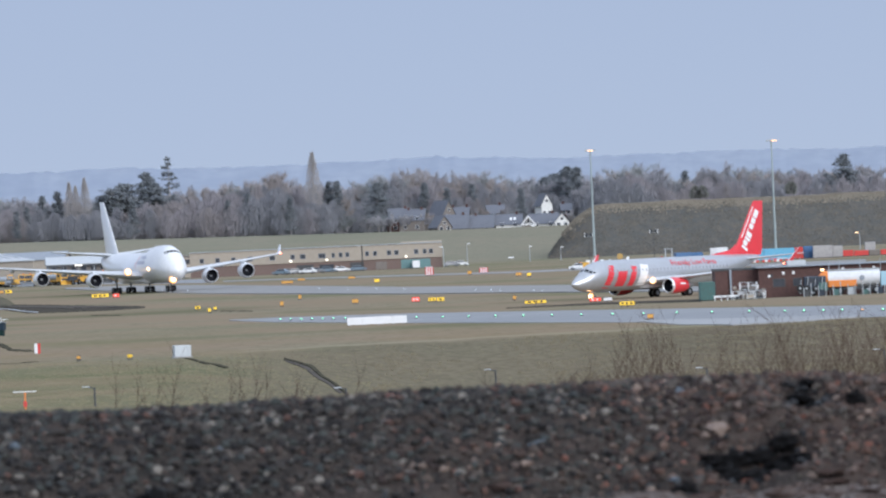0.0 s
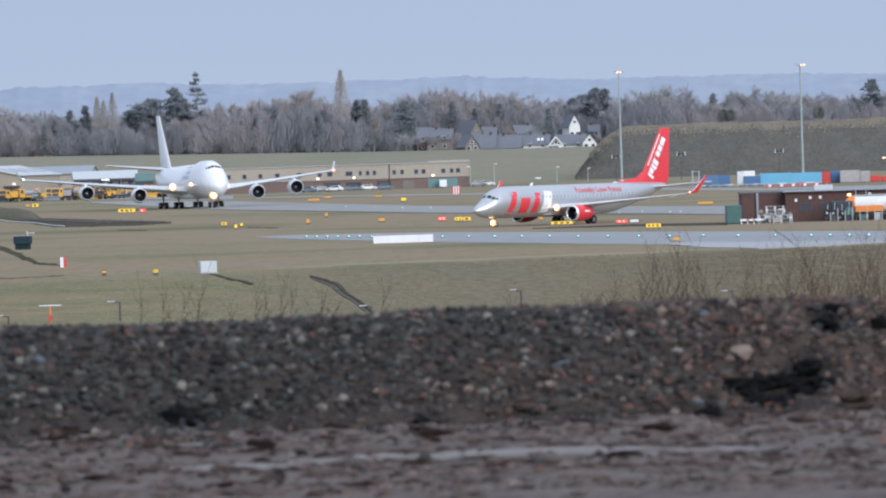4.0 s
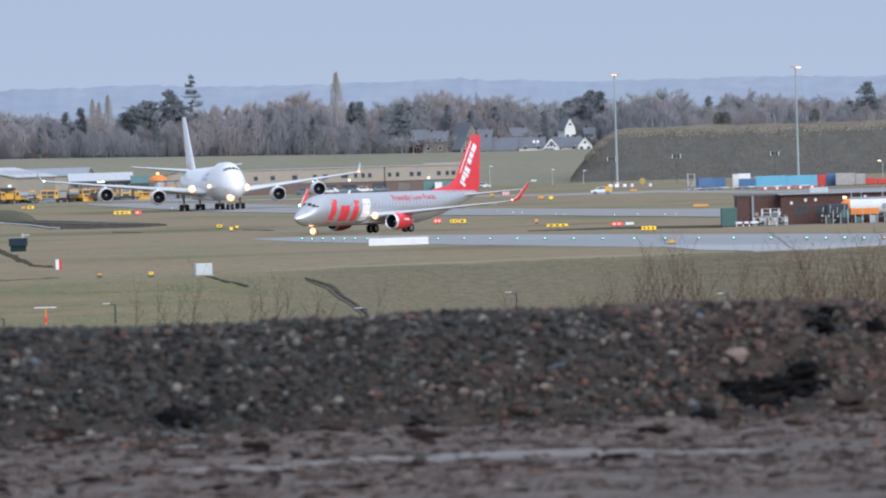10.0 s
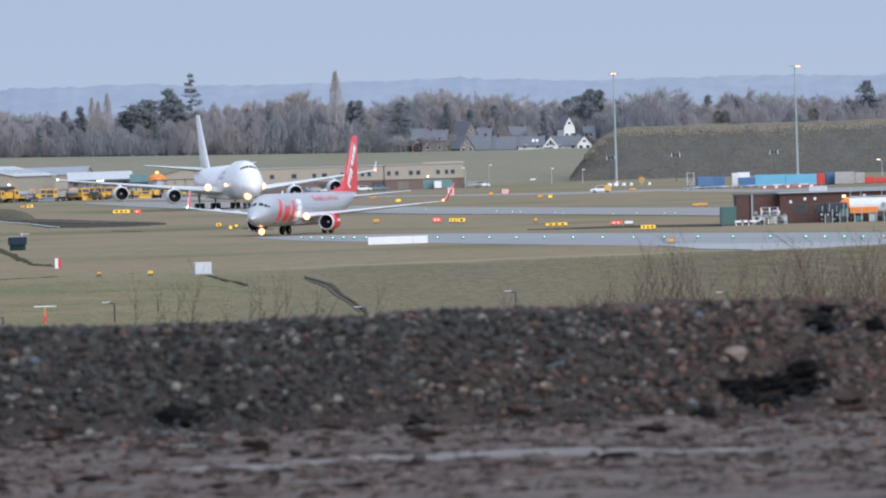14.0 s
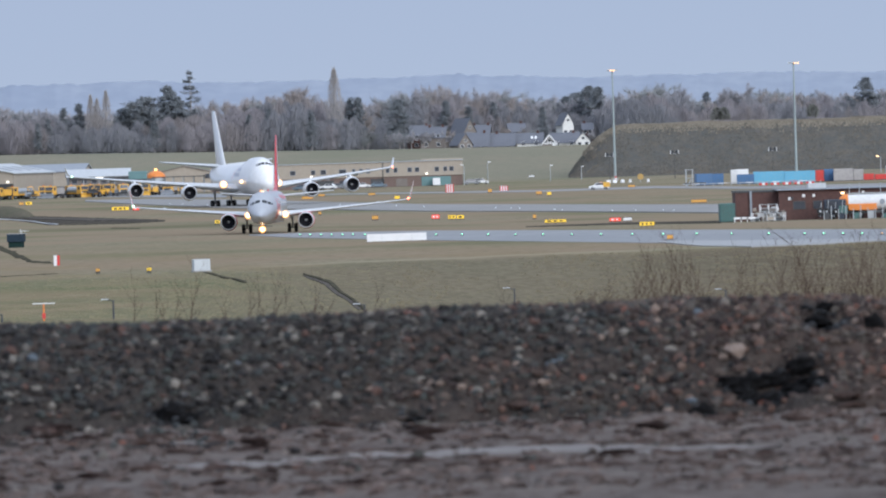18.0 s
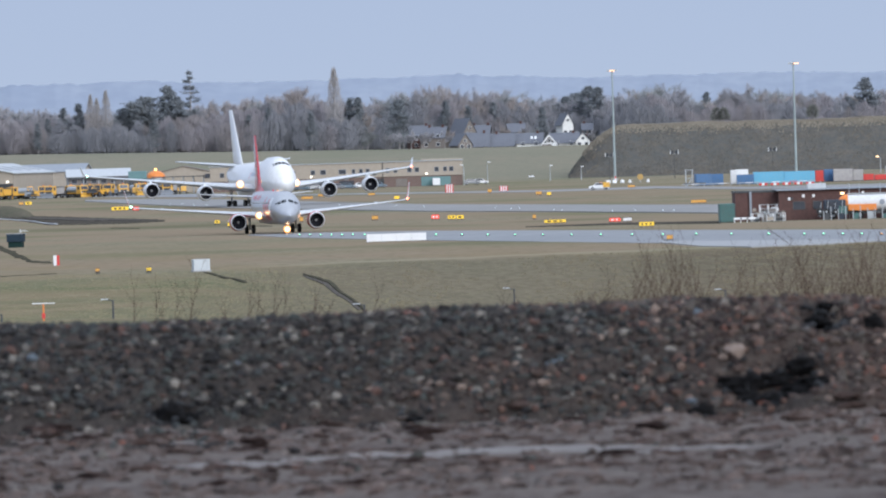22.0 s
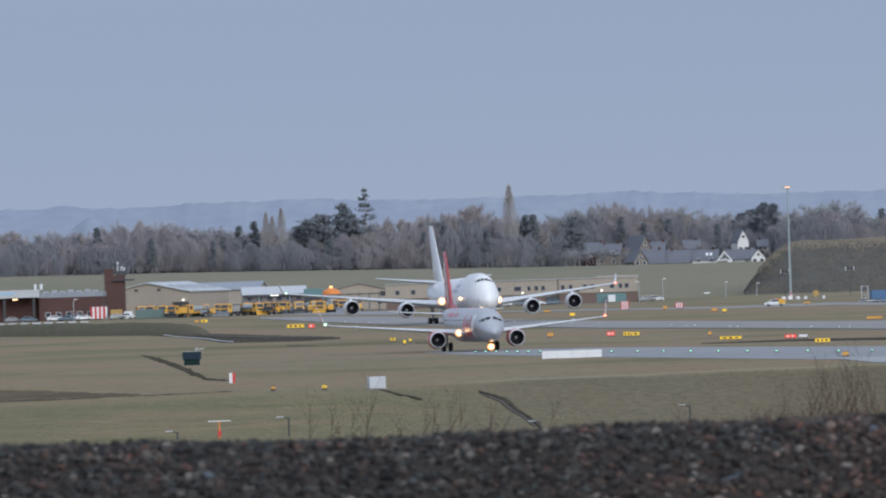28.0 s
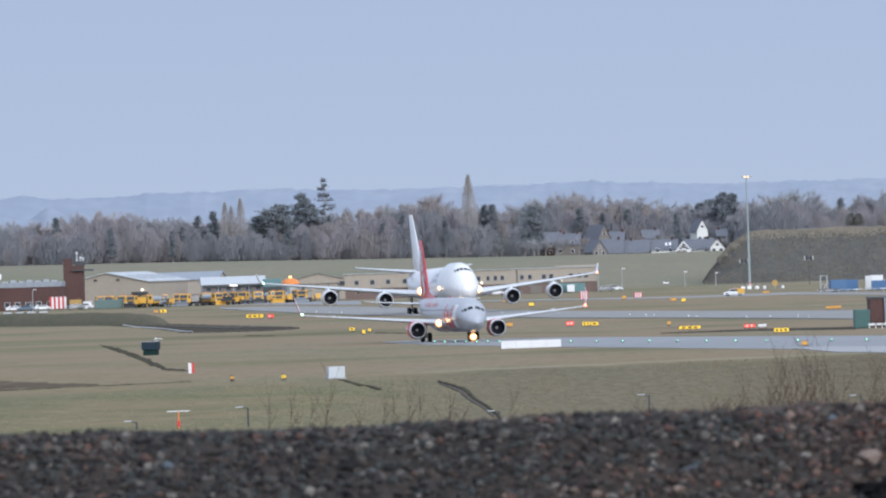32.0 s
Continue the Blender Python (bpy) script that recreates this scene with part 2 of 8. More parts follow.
    return tagged(raw("ground", verts, faces, GRASS, smooth=True), "short winter grass field, patchy brown and green", "grass", kind="structure")


def strip(name, far, near, material, label, lift=0.05, kind="structure", category="road", ragged=0.0):
    """A paved strip between two edges that run side by side."""
    verts, faces = [], []
    cuts = 14
    for (a, b), (c, d) in zip(zip(far, far[1:]), zip(near, near[1:])):
        for k in range(cuts):
            for side, (p, q) in enumerate(((a, b), (c, d))):
                x, y = p[0] + (q[0] - p[0]) * k / cuts, p[1] + (q[1] - p[1]) * k / cuts
                if ragged:
                    x, y = x + 0.15 * ragged * noise.noise((x * 1.5, side, 3)), y + ragged * 8 * noise.noise((x * 0.9, side * 5, 7))
                verts.append((x, y, ground_z(x, y) + lift))
    for p in (far[-1], near[-1]):
        verts.append((*p, ground_z(*p) + lift))
    m = len(verts)
    verts += [(x, y, z - 0.4) for x, y, z in verts]
    for i in range(0, m - 2, 2):
        faces.append((i, i + 2, i + 3, i + 1))
        faces.append((i + 1, i + 3, i + 3 + m, i + 1 + m))
        faces.append((i + 2, i, i + m, i + 2 + m))
    return tagged(raw(name, verts, faces, material), label, category, kind=kind)


sheet()
strip("taxiway", [(-23.71, 954.00), (-18.25, 958.00), (-1.56, 934.00), (23.46, 860.00), (45.16, 795.00), (61.03, 755.00)],
      [(-23.51, 946.00), (-17.16, 900.00), (-1.41, 824.00), (20.07, 737.00), (39.68, 699.00), (56.48, 699.00)], ASPHALT, "damp grey asphalt taxiway with green centreline lights")
strip("taxiway_mouth", [(20.72, 751.00), (24.44, 740.00), (28.94, 732.00), (34.77, 721.00), (39.95, 711.00)], [(20.39, 739.00), (23.14, 701.00), (27.11, 686.00), (33.31, 691.00), (39.33, 700.00)], CONCRETE, "pale worn concrete at a taxiway junction", 0.09)
FAR_ASPHALT = surface("worn_far_asphalt", (0.265, 0.26, 0.252), 0.75, vary=((0.31, 0.30, 0.285), (0.22, 0.216, 0.208)), scale=(0.04, 0.4), amount=0.8, coords="World", spec=0.25)
strip("far_taxiway", [(-83.46, 1826.00), (-67.82, 1797.00), (-46.71, 1692.00), (-2.18, 1384.00), (33.86, 1237.00), (73.83, 1111.00)],
      [(-81.45, 1782.00), (-60.64, 1606.00), (-40.03, 1448.00), (-2.00, 1247.00), (30.84, 1128.00), (64.50, 971.00)], FAR_ASPHALT, "damp grey asphalt taxiway crossing the field", 0.15)
strip("service_road", [(-46.75, 1839.00), (-23.51, 1793.00), (21.98, 1696.00), (47.07, 1715.00), (63.76, 1604.00), (90.32, 1585.00)],
      [(-45.64, 1795.00), (-22.96, 1751.00), (21.25, 1641.00), (45.03, 1641.00), (61.12, 1538.00), (85.80, 1506.00)], FAR_ASPHALT, "narrow pale service road behind the taxiway", category="road")
strip("apron", [(-193.12, 2203.00), (-122.84, 2173.00), (-53.27, 1931.00)], [(-191.22, 2181.00), (-119.08, 2106.00), (-49.18, 1782.00)], ASPHALT, "dull grey apron with parked service vehicles")


def hill(name, y, height, seed, label):
    """A far wooded ridge."""
    n = 480
    verts, faces = [], []
    for i in range(n + 1):
        x = -700 + 1400 * i / n
        top = height(x) + 5 * noise.noise((x * 0.008, seed, 0)) + 1.6 * noise.noise((x * 0.05, seed, 3)) + 1.1 * noise.noise((x * 0.2, seed, 5))
        verts += [(x, y, -5), (x, y + 8, top), (x, y + 200, top - 6), (x, y + 260, -5)]
    for i in range(n):
        a = 4 * i
        for k in range(3):
            faces.append((a + k, a + 4 + k, a + 5 + k, a + 1 + k))
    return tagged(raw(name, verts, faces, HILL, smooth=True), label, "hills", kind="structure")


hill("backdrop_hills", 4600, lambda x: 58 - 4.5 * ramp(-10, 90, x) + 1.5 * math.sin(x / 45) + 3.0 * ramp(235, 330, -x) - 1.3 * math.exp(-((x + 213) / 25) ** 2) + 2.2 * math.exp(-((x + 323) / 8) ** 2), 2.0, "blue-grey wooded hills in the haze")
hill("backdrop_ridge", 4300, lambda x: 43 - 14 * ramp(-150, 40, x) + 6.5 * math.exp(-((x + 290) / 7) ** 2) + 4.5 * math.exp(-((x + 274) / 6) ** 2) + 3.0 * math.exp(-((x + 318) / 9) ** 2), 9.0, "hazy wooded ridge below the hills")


def tussocks():
    """Coarse clumps on the bank that falls towards the camera, finer blades on the short grass beside it."""
    rng = random.Random(31)
    coarse, fine = ([], []), ([], [])
    for _ in range(24000):
        y = rng.uniform(430, 705)
        x = rng.uniform(-0.09, 0.068) * y
        if y > 660 + 0.9 * max(x, -25):
            continue
        rough = noise.noise((x * 0.12, y * 0.02, 5)) + 0.5 * ramp(-6, 22, x) + rng.uniform(-0.3, 0.3) > 0.22 and x > -4
        if rng.random() < (0.3 if rough else 0.55):
            continue
        verts, faces = coarse if rough else fine
        z, w = ground_z(x, y), rng.uniform(0.08, 0.3)
        h = rng.uniform(0.06, 0.26) if rough else rng.uniform(0.03, 0.08)
        for b in range(4 if rough else 3):
            a = rng.uniform(-1, 1) * w
            k = len(verts)
            verts += [(x + a - w * 0.4, y + b * 0.05, z - 0.03), (x + a + w * 0.4, y + b * 0.05, z - 0.03), (x + a * 1.6, y + b * 0.05, z + h * rng.uniform(0.6, 1.1))]
            faces.append((k, k + 1, k + 2))
    TUFT = surface("coarse_grass", (0.198, 0.174, 0.122), 0.95, island=0.12, vary=((0.21, 0.185, 0.135),), scale=(0.2,), amount=0.8, coords="World", spec=0.0)
    BLADE = surface("short_grass_blades", (0.232, 0.215, 0.142), 0.95, island=0.07, vary=((0.27, 0.24, 0.165),), scale=(0.15,), amount=0.8, coords="World", spec=0.0)
    tagged(raw("grass_tussocks", *coarse, TUFT), "coarse green and straw grass clumps", "grass", kind="stuff")
    tagged(raw("grass_blades", *fine, BLADE), "short green and straw grass blades", "grass", kind="stuff")


tussocks()


# ---- aircraft ----
WHITE_PAINT = surface("white_aircraft_paint", (0.86, 0.865, 0.87), 0.28, vary=((0.74, 0.745, 0.75), (0.70, 0.70, 0.70)), scale=(0.15, 1.5), amount=0.4, coat=0.3)
SILVER_PAINT = surface("silver_grey_paint", (0.54, 0.555, 0.58), 0.34, 0.62, vary=((0.48, 0.495, 0.52), (0.45, 0.455, 0.47)), scale=(0.2, 1.6), amount=0.4, coat=0.2)
WING_GREY = surface("wing_grey_paint", (0.62, 0.64, 0.66), 0.35, vary=((0.52, 0.54, 0.56), (0.45, 0.46, 0.48)), scale=(0.2, 2.0), amount=0.4)
RED_PAINT = surface("red_paint", (0.72, 0.045, 0.06), 0.3, vary=((0.62, 0.04, 0.05),), scale=(0.6,), amount=0.5, coat=0.3)
BARE_METAL = surface("polished_lip", (0.78, 0.79, 0.81), 0.35, 0.45, vary=((0.68, 0.69, 0.71),), scale=(3.0,), amount=0.4)
FAN_DARK = surface("fan_titanium", (0.012, 0.013, 0.018), 0.7, 0.0, vary=((0.02, 0.02, 0.026),), scale=(4.0,), amount=0.6, spec=0.08)
TYRE = surface("tyre_rubber", (0.018, 0.018, 0.02), 0.8, vary=((0.04, 0.04, 0.04),), scale=(4.0,), amount=0.5)
STEEL = surface("gear_steel", (0.42, 0.43, 0.45), 0.4, 0.5, vary=((0.2, 0.2, 0.2),), scale=(3.0,), amount=0.5)
CABIN_GLASS = surface("cabin_glass", (0.36, 0.37, 0.395), 0.2, vary=((0.42, 0.43, 0.455),), scale=(2.0,), amount=0.5)
DARK_GLASS = surface("cockpit_glass", (0.02, 0.024, 0.03), 0.08, vary=((0.03, 0.035, 0.045),), scale=(2.0,), amount=0.5)
# warm, pale and mid tones glow as a halo; the core is the lamp
LAMP_HALO_WARM = surface("taxi_lamp_halo", (0.5, 0.35, 0.2), 0.4, emit=((1.0, 0.38, 0.10), 1.3))
LAMP_HALO_PALE = surface("wing_lamp_halo", (0.5, 0.45, 0.4), 0.4, emit=((1.0, 0.52, 0.24), 0.8))
LAMP_HALO_MID = surface("lamp_halo", (0.9, 0.85, 0.7), 0.3, emit=((1.0, 0.46, 0.15), 3.2))
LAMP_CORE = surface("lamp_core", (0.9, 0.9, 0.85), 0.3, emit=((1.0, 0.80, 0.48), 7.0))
LAMP_RED = surface("red_beacon", (0.8, 0.1, 0.05), 0.3, emit=((1.0, 0.22, 0.12), 7.0))
LAMP_GREEN = surface("green_beacon", (0.1, 0.8, 0.4), 0.3, emit=((0.55, 1.0, 0.75), 5.0))
TITLE_GREY = surface("faded_title", (0.42, 0.44, 0.52), 0.4, vary=((0.5, 0.5, 0.55),), scale=(1.0,), amount=0.5)


class Hull:
    """A fuselage from stations: distance behind the nose, half width, top, bottom, middle."""

    def __init__(self, nose_x, stations, pinch=0.0):
        self.nose, self.st, self.pinch = nose_x, stations, pinch

    def at(self, s):
        st = self.st
        if s <= st[0][0]:
            return st[0][1:]
        for a, b in zip(st, st[1:]):
            if s <= b[0]:
                k = (s - a[0]) / (b[0] - a[0])
                return tuple(p + (q - p) * k for p, q in zip(a[1:], b[1:]))
        return st[-1][1:]

    def point(self, s, phi, out=0.0):
        hw, top, bot, mid = self.at(s)
        c, d = math.cos(phi), math.sin(phi)
        h = (top - mid) if d > 0 else (mid - bot)
        return Vector((self.nose - s, c * (hw + out) * (1 - self.pinch * max(0.0, d)), mid + d * (h + out)))

    def side(self, s, z, sign, out=0.012):
        """The point of the skin at height z."""
        hw, top, bot, mid = self.at(s)
        h = (top - mid) if z > mid else (mid - bot)
        d = max(-0.98, min(0.98, (z - mid) / h))
        p = self.point(s, math.asin(d), out)
        p.y *= sign
        return p

    def mesh(self, n=40, step=0.5):
        stations = sorted({a[0] for a in self.st} | {i * step for i in range(int(self.st[-1][0] / step))})
        return loft(fresh(), [[self.point(s, 2 * math.pi * i / n) for i in range(n)] for s in stations])

    def glazing(self, corners, sign, out=0.012):
        """A pane laid on the skin between four (station, degrees above the waist) corners."""
        bm = fresh()
        m = 6
        (s0, a0), (s1, a1), (s2, a2), (s3, a3) = corners
        grid = []
        for i in range(m + 1):
            row = []
            for j in range(m + 1):
                a, b = i / m, j / m
                s = (s0 * (1 - a) + s1 * a) * (1 - b) + (s3 * (1 - a) + s2 * a) * b
                q = (a0 * (1 - a) + a1 * a) * (1 - b) + (a3 * (1 - a) + a2 * a) * b
                p = self.point(s, radians(q), out)
                p.y *= sign
                row.append(bm.verts.new(p))
            grid.append(row)
        for i in range(m):
            for j in range(m):
                bm.faces.new((grid[i][j], grid[i + 1][j], grid[i + 1][j + 1], grid[i][j + 1]))
        return bm

    def decal(self, outline, sign, out=0.015):
        """A patch laid on the skin: outline is (station, height) pairs of quads."""
        bm = fresh()
        for (s0, z0), (s1, z1), (s2, z2), (s3, z3) in outline:
            m = 6
            grid = []
            for i in range(m + 1):
                row = []
                for j in range(m + 1):
                    a, b = i / m, j / m
                    s = (s0 * (1 - a) + s1 * a) * (1 - b) + (s3 * (1 - a) + s2 * a) * b
                    z = (z0 * (1 - a) + z1 * a) * (1 - b) + (z3 * (1 - a) + z2 * a) * b
                    row.append(bm.verts.new(self.side(s, z, sign, out)))
                grid.append(row)
            for i in range(m):
                for j in range(m):
                    bm.faces.new((grid[i][j], grid[i + 1][j], grid[i + 1][j + 1], grid[i][j + 1]))
        return bm


def aerofoil(n=9):
    """Unit section, nose to tail over the top and back below."""
    up = []
    for i in range(n + 1):
        x = 0.5 * (1 - math.cos(math.pi * i / n))
        t = 5 * (0.2969 * math.sqrt(x) - 0.126 * x - 0.3516 * x ** 2 + 0.2843 * x ** 3 - 0.1015 * x ** 4)
        up.append((x, t))
    return up + [(x, -t * 0.75) for x, t in up[-2:0:-1]]


def blade(sections, vertical=False):
    """A wing, tailplane or fin from (span, leading edge, chord, height, thickness) rows."""
    rings = []
    for span, lead, chord, height, thick in sections:
        ring = []
        for x, t in aerofoil():
            a, b = lead - x * chord, t * thick * chord
            ring.append((a, b, span) if vertical else (a, span, height + b))
        rings.append(ring)
    return loft(fresh(), rings)


def lathe(bm, profile, centre, n=28, caps=False):
    """A body turned about a line along x: profile of (x, radius)."""
    cx, cy, cz = centre
    return loft(bm, [[(cx + x, cy + r * math.cos(2 * math.pi * i / n), cz + r * math.sin(2 * math.pi * i / n)) for i in range(n)] for x, r in profile], caps=caps)


def engine(plane, x, y, z, r, length, cowl, wing_z):
    """A turbofan under the wing; x is its inlet."""
    lip = 0.34 * r
    e = part("engine", lathe(fresh(), [(-lip, r * 1.0), (-0.16 * length, r * 1.03), (-0.35 * length, r * 1.06), (-0.7 * length, r * 0.98), (-length, r * 0.78), (-length, r * 0.62), (-0.6 * length, r * 0.7)], (x, y, z)), cowl, plane, smooth=True)
    part("inlet_lip", lathe(fresh(), [(-lip, r * 1.002), (-0.2 * r, r * 0.985), (-0.06 * r, r * 0.945), (0, r * 0.89), (-0.05 * r, r * 0.85), (-0.14 * r, r * 0.82)], (x, y, z)), BARE_METAL, e, "bright metal inlet lip", True)
    part("fan", lathe(fresh(), [(-0.14 * r, r * 0.82), (-0.9 * r, r * 0.80), (-0.95 * r, r * 0.5), (-0.95 * r, r * 0.01)], (x, y, z)), FAN_DARK, e, "dark fan face", True)
    part("spinner", lathe(fresh(), [(-0.96 * r, r * 0.15), (-0.8 * r, r * 0.11), (-0.65 * r, r * 0.04), (-0.63 * r, 0.01)], (x, y, z), 16, True), WING_GREY, e, "pale spinner", True)
    if cowl is RED_PAINT:
        for sign in (-1, 1):
            bm = fresh()
            quad = []
            for u, v in ((-0.42, 0.12), (-0.72, 0.1), (-0.72, 0.3), (-0.42, 0.32)):
                k = r * (1.075 - 0.1 * max(0.0, -u - 0.4))
                quad.append(bm.verts.new((x + u * length, y + sign * k * math.cos(v), z + k * math.sin(v))))
            bm.faces.new(quad)
            part("cowl_mark", bm, WHITE_PAINT, e, "small white title shape")
    part("exhaust_cone", lathe(fresh(), [(-0.6 * length, r * 0.6), (-length * 1.15, r * 0.45), (-length * 1.4, r * 0.12), (-length * 1.42, 0.02)], (x, y, z), 20, True), STEEL, e, "bare metal exhaust", True)
    bm = fresh()
    loft(bm, [[(x - 0.3 * length, y - 0.1, z + r * 0.9), (x - 0.3 * length, y + 0.1, z + r * 0.9), (x - 0.55 * length, y + 0.14, z + r * 1.25), (x - 0.55 * length, y - 0.14, z + r * 1.25)],
              [(x - 1.3 * length, y - 0.12, z + r * 0.5), (x - 1.3 * length, y + 0.12, z + r * 0.5), (x - 1.4 * length, y + 0.14, wing_z), (x - 1.4 * length, y - 0.14, wing_z)]])
    part("pylon", bm, cowl if cowl is not RED_PAINT else WING_GREY, e)
    return e


def wheel(leg, x, y, z, r, w):
    t = part("tyre", fresh_wheel(x, y, z, r, w), TYRE, leg, "black rubber tyre", True)
    bm = fresh()
    rod(bm, (x, y - w * 0.42, z), (x, y + w * 0.42, z), r * 0.5, n=16)
    part("rim", bm, STEEL, leg, "grey wheel rim", True)
    return t


def fresh_wheel(x, y, z, r, w):
    bm = fresh()
    rings = []
    for i in range(20):
        a = 2 * math.pi * i / 20
        rings.append([(x + q * math.cos(a), y + o, z + q * math.sin(a)) for q, o in ((r * 0.55, -w / 2), (r * 0.9, -w / 2), (r, -w * 0.3), (r, w * 0.3), (r * 0.9, w / 2), (r * 0.55, w / 2))])
    return loft(bm, rings + [rings[0]], caps=False)


def gear(plane, name, x, y, top, wheels, r, w, leg_r):
    bm = fresh()
    rod(bm, (x, y, top), (x, y, r), leg_r, leg_r * 0.8, 12)
    ys = [v for _, v in wheels]
    for wx in sorted({u for u, _ in wheels}):
        rod(bm, (x + wx, y + min(ys), r), (x + wx, y + max(ys), r), leg_r * 0.5, n=8)
    if len(wheels) > 2:
        xs = [u for u, _ in wheels]
        rod(bm, (x + min(xs), y, r), (x + max(xs), y, r), leg_r * 0.8, n=8)
    rod(bm, (x + leg_r * 6, y, top), (x, y, r * 2.2), leg_r * 0.45, n=8)
    rod(bm, (x, y - leg_r * 3, top), (x, y, r * 2.4), leg_r * 0.4, n=8)
    leg = part(name, bm, STEEL, plane, "steel landing gear leg", True)
    for wx, wy in wheels:
        wheel(leg, x + wx, y + wy, r, r, w)
    return leg


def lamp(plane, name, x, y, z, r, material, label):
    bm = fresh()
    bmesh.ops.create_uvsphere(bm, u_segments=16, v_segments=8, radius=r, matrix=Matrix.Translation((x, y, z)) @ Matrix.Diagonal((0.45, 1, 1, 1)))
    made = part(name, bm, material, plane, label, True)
    # outer shell and middle disc imitate the bloom around the small core
    if material in (LAMP_HALO_WARM, LAMP_HALO_PALE):
        for share, ahead, mat, what, lab in ((0.74, 0.3, LAMP_HALO_MID, "lamp_halo", "amber bloom disc around the core"), (0.42, 0.5, LAMP_CORE, "lamp_core", "white-hot lamp core")):
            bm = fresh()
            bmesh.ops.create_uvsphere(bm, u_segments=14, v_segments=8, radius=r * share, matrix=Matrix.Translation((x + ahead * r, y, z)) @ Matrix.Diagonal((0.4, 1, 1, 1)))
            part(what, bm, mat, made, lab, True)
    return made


def windows(plane, hull, first, last, pitch, z, w, h):
    me = bpy.data.meshes.new("cabin_window")
    pts = [(w / 2 * math.copysign(abs(math.cos(a)) ** 0.6, math.cos(a)), 0, h / 2 * math.copysign(abs(math.sin(a)) ** 0.6, math.sin(a))) for a in [2 * math.pi * i / 12 for i in range(12)]]
    me.from_pydata([(a, 0.015, c) for a, b, c in pts] + [(a, -0.01, c) for a, b, c in pts], [], [tuple(range(12))] + [(i, (i + 1) % 12, 12 + (i + 1) % 12, 12 + i) for i in range(12)])
    me.materials.append(CABIN_GLASS)
    for sign in (1, -1):
        s = first
        while s < last:
            p = hull.side(s, z, sign, 0.0)
            shared("cabin_window", me, plane, Matrix.Translation(p) @ pose(0, 0, 0, 8 * sign, 0, 0 if sign > 0 else 180))
            s += pitch


def passenger_jet():
    plane = thing("passenger_jet", pose(0, 0, 0), "silver-grey twin-engine airliner with red fin, engines and winglets", "airliner")
    hull = Hull(19.6, [(0, 0.05, 2.5, 2.38, 2.44), (0.25, 0.32, 2.76, 2.12, 2.44), (0.8, 0.7, 3.16, 1.8, 2.52), (1.6, 1.08, 3.64, 1.56, 2.7), (2.2, 1.3, 4.0, 1.46, 2.85), (2.9, 1.52, 4.62, 1.41, 3.05), (3.6, 1.68, 5.0, 1.38, 3.22),
                       (4.6, 1.82, 5.3, 1.35, 3.38), (5.8, 1.88, 5.44, 1.34, 3.44), (8, 1.88, 5.45, 1.34, 3.45), (24, 1.88, 5.45, 1.34, 3.45),
                       (27, 1.83, 5.45, 1.65, 3.55), (30, 1.62, 5.45, 2.3, 3.9), (33, 1.25, 5.45, 3.1, 4.3), (35.5, 0.85, 5.4, 3.85, 4.65), (37.3, 0.45, 5.3, 4.5, 4.9), (38.0, 0.2, 5.15, 4.75, 4.95)])
    part("fuselage", hull.mesh(), SILVER_PAINT, plane, "silver-grey painted fuselage", True)
    bm = fresh()
    loft(bm, [[(x, y * k, 1.2 + (z - 1.2) * (0.4 + 0.6 * k)) for y, z in ((-2.1, 2.4), (-1.9, 1.35), (0, 1.1), (1.9, 1.35), (2.1, 2.4), (0, 2.6))] for x, k in ((7.5, 0.4), (5.5, 0.9), (3, 1), (0, 0.92), (-3, 0.6), (-6, 0.2))])
    part("belly_fairing", bm, SILVER_PAINT, plane, smooth=True)
    for sign in (1, -1):
        rows = [(1.4, 6.9, 8.3, 2.15, 0.13), (5.4, 4.0, 5.3, 2.55, 0.11), (11.0, 0.75, 3.4, 3.05, 0.10), (16.6, -2.75, 1.75, 3.55, 0.10), (17.15, -3.2, 1.55, 3.66, 0.10)]
        wing = part("wing", blade([(y * sign, l, c, z, t) for y, l, c, z, t in rows]), WING_GREY, plane, smooth=True)
        tip = [(17.15, -3.2, 1.55, 3.66, 0.1), (17.38, -3.55, 1.25, 3.85, 0.1), (17.52, -4.0, 1.0, 4.2, 0.1), (17.9, -5.7, 0.5, 5.85, 0.1)]
        rings = []
        for y, l, c, z, t in tip:
            lean = 0 if z < 3.7 else (0.8 if z < 4 else 1.0)
            rings.append([(l - u * c, (y + v * t * c * -lean) * sign, z + v * t * c * (1 - lean)) for u, v in aerofoil()])
        fin_tip = part("winglet", loft(fresh(), rings), RED_PAINT, wing, "red upswept winglet", True)
        edge = []
        for y, l, c, z, t in tip[1:]:
            edge.append([(l + 0.05 - u * c * 0.22, (y - v * t * c * 0.75) * sign, z) for u, v in aerofoil(4)])
        part("leading_edge", loft(fresh(), edge), WHITE_PAINT, fin_tip, "white leading edge", True)
        for y, l in ((7.2, -0.9), (10.2, -2.2), (13.4, -3.6)):
            bm = fresh()
            lathe(bm, [(1.3, 0.02), (0.6, 0.16), (-0.6, 0.18), (-1.6, 0.02)], (l, y * sign, 2.35 + 0.09 * y - 0.25), 10, True)
            part("flap_fairing", bm, WING_GREY, wing, smooth=True)
        engine(plane, 6.0, 4.83 * sign, 1.48, 1.03, 3.4, RED_PAINT, 2.35)
        part("tailplane", blade([(y * sign, l, c, z, 0.1) for y, l, c, z in ((0.6, -14.6, 3.9, 4.7), (3.5, -16.3, 2.7, 4.92), (7.18, -18.4, 1.35, 5.22))]), WING_GREY, plane, smooth=True)
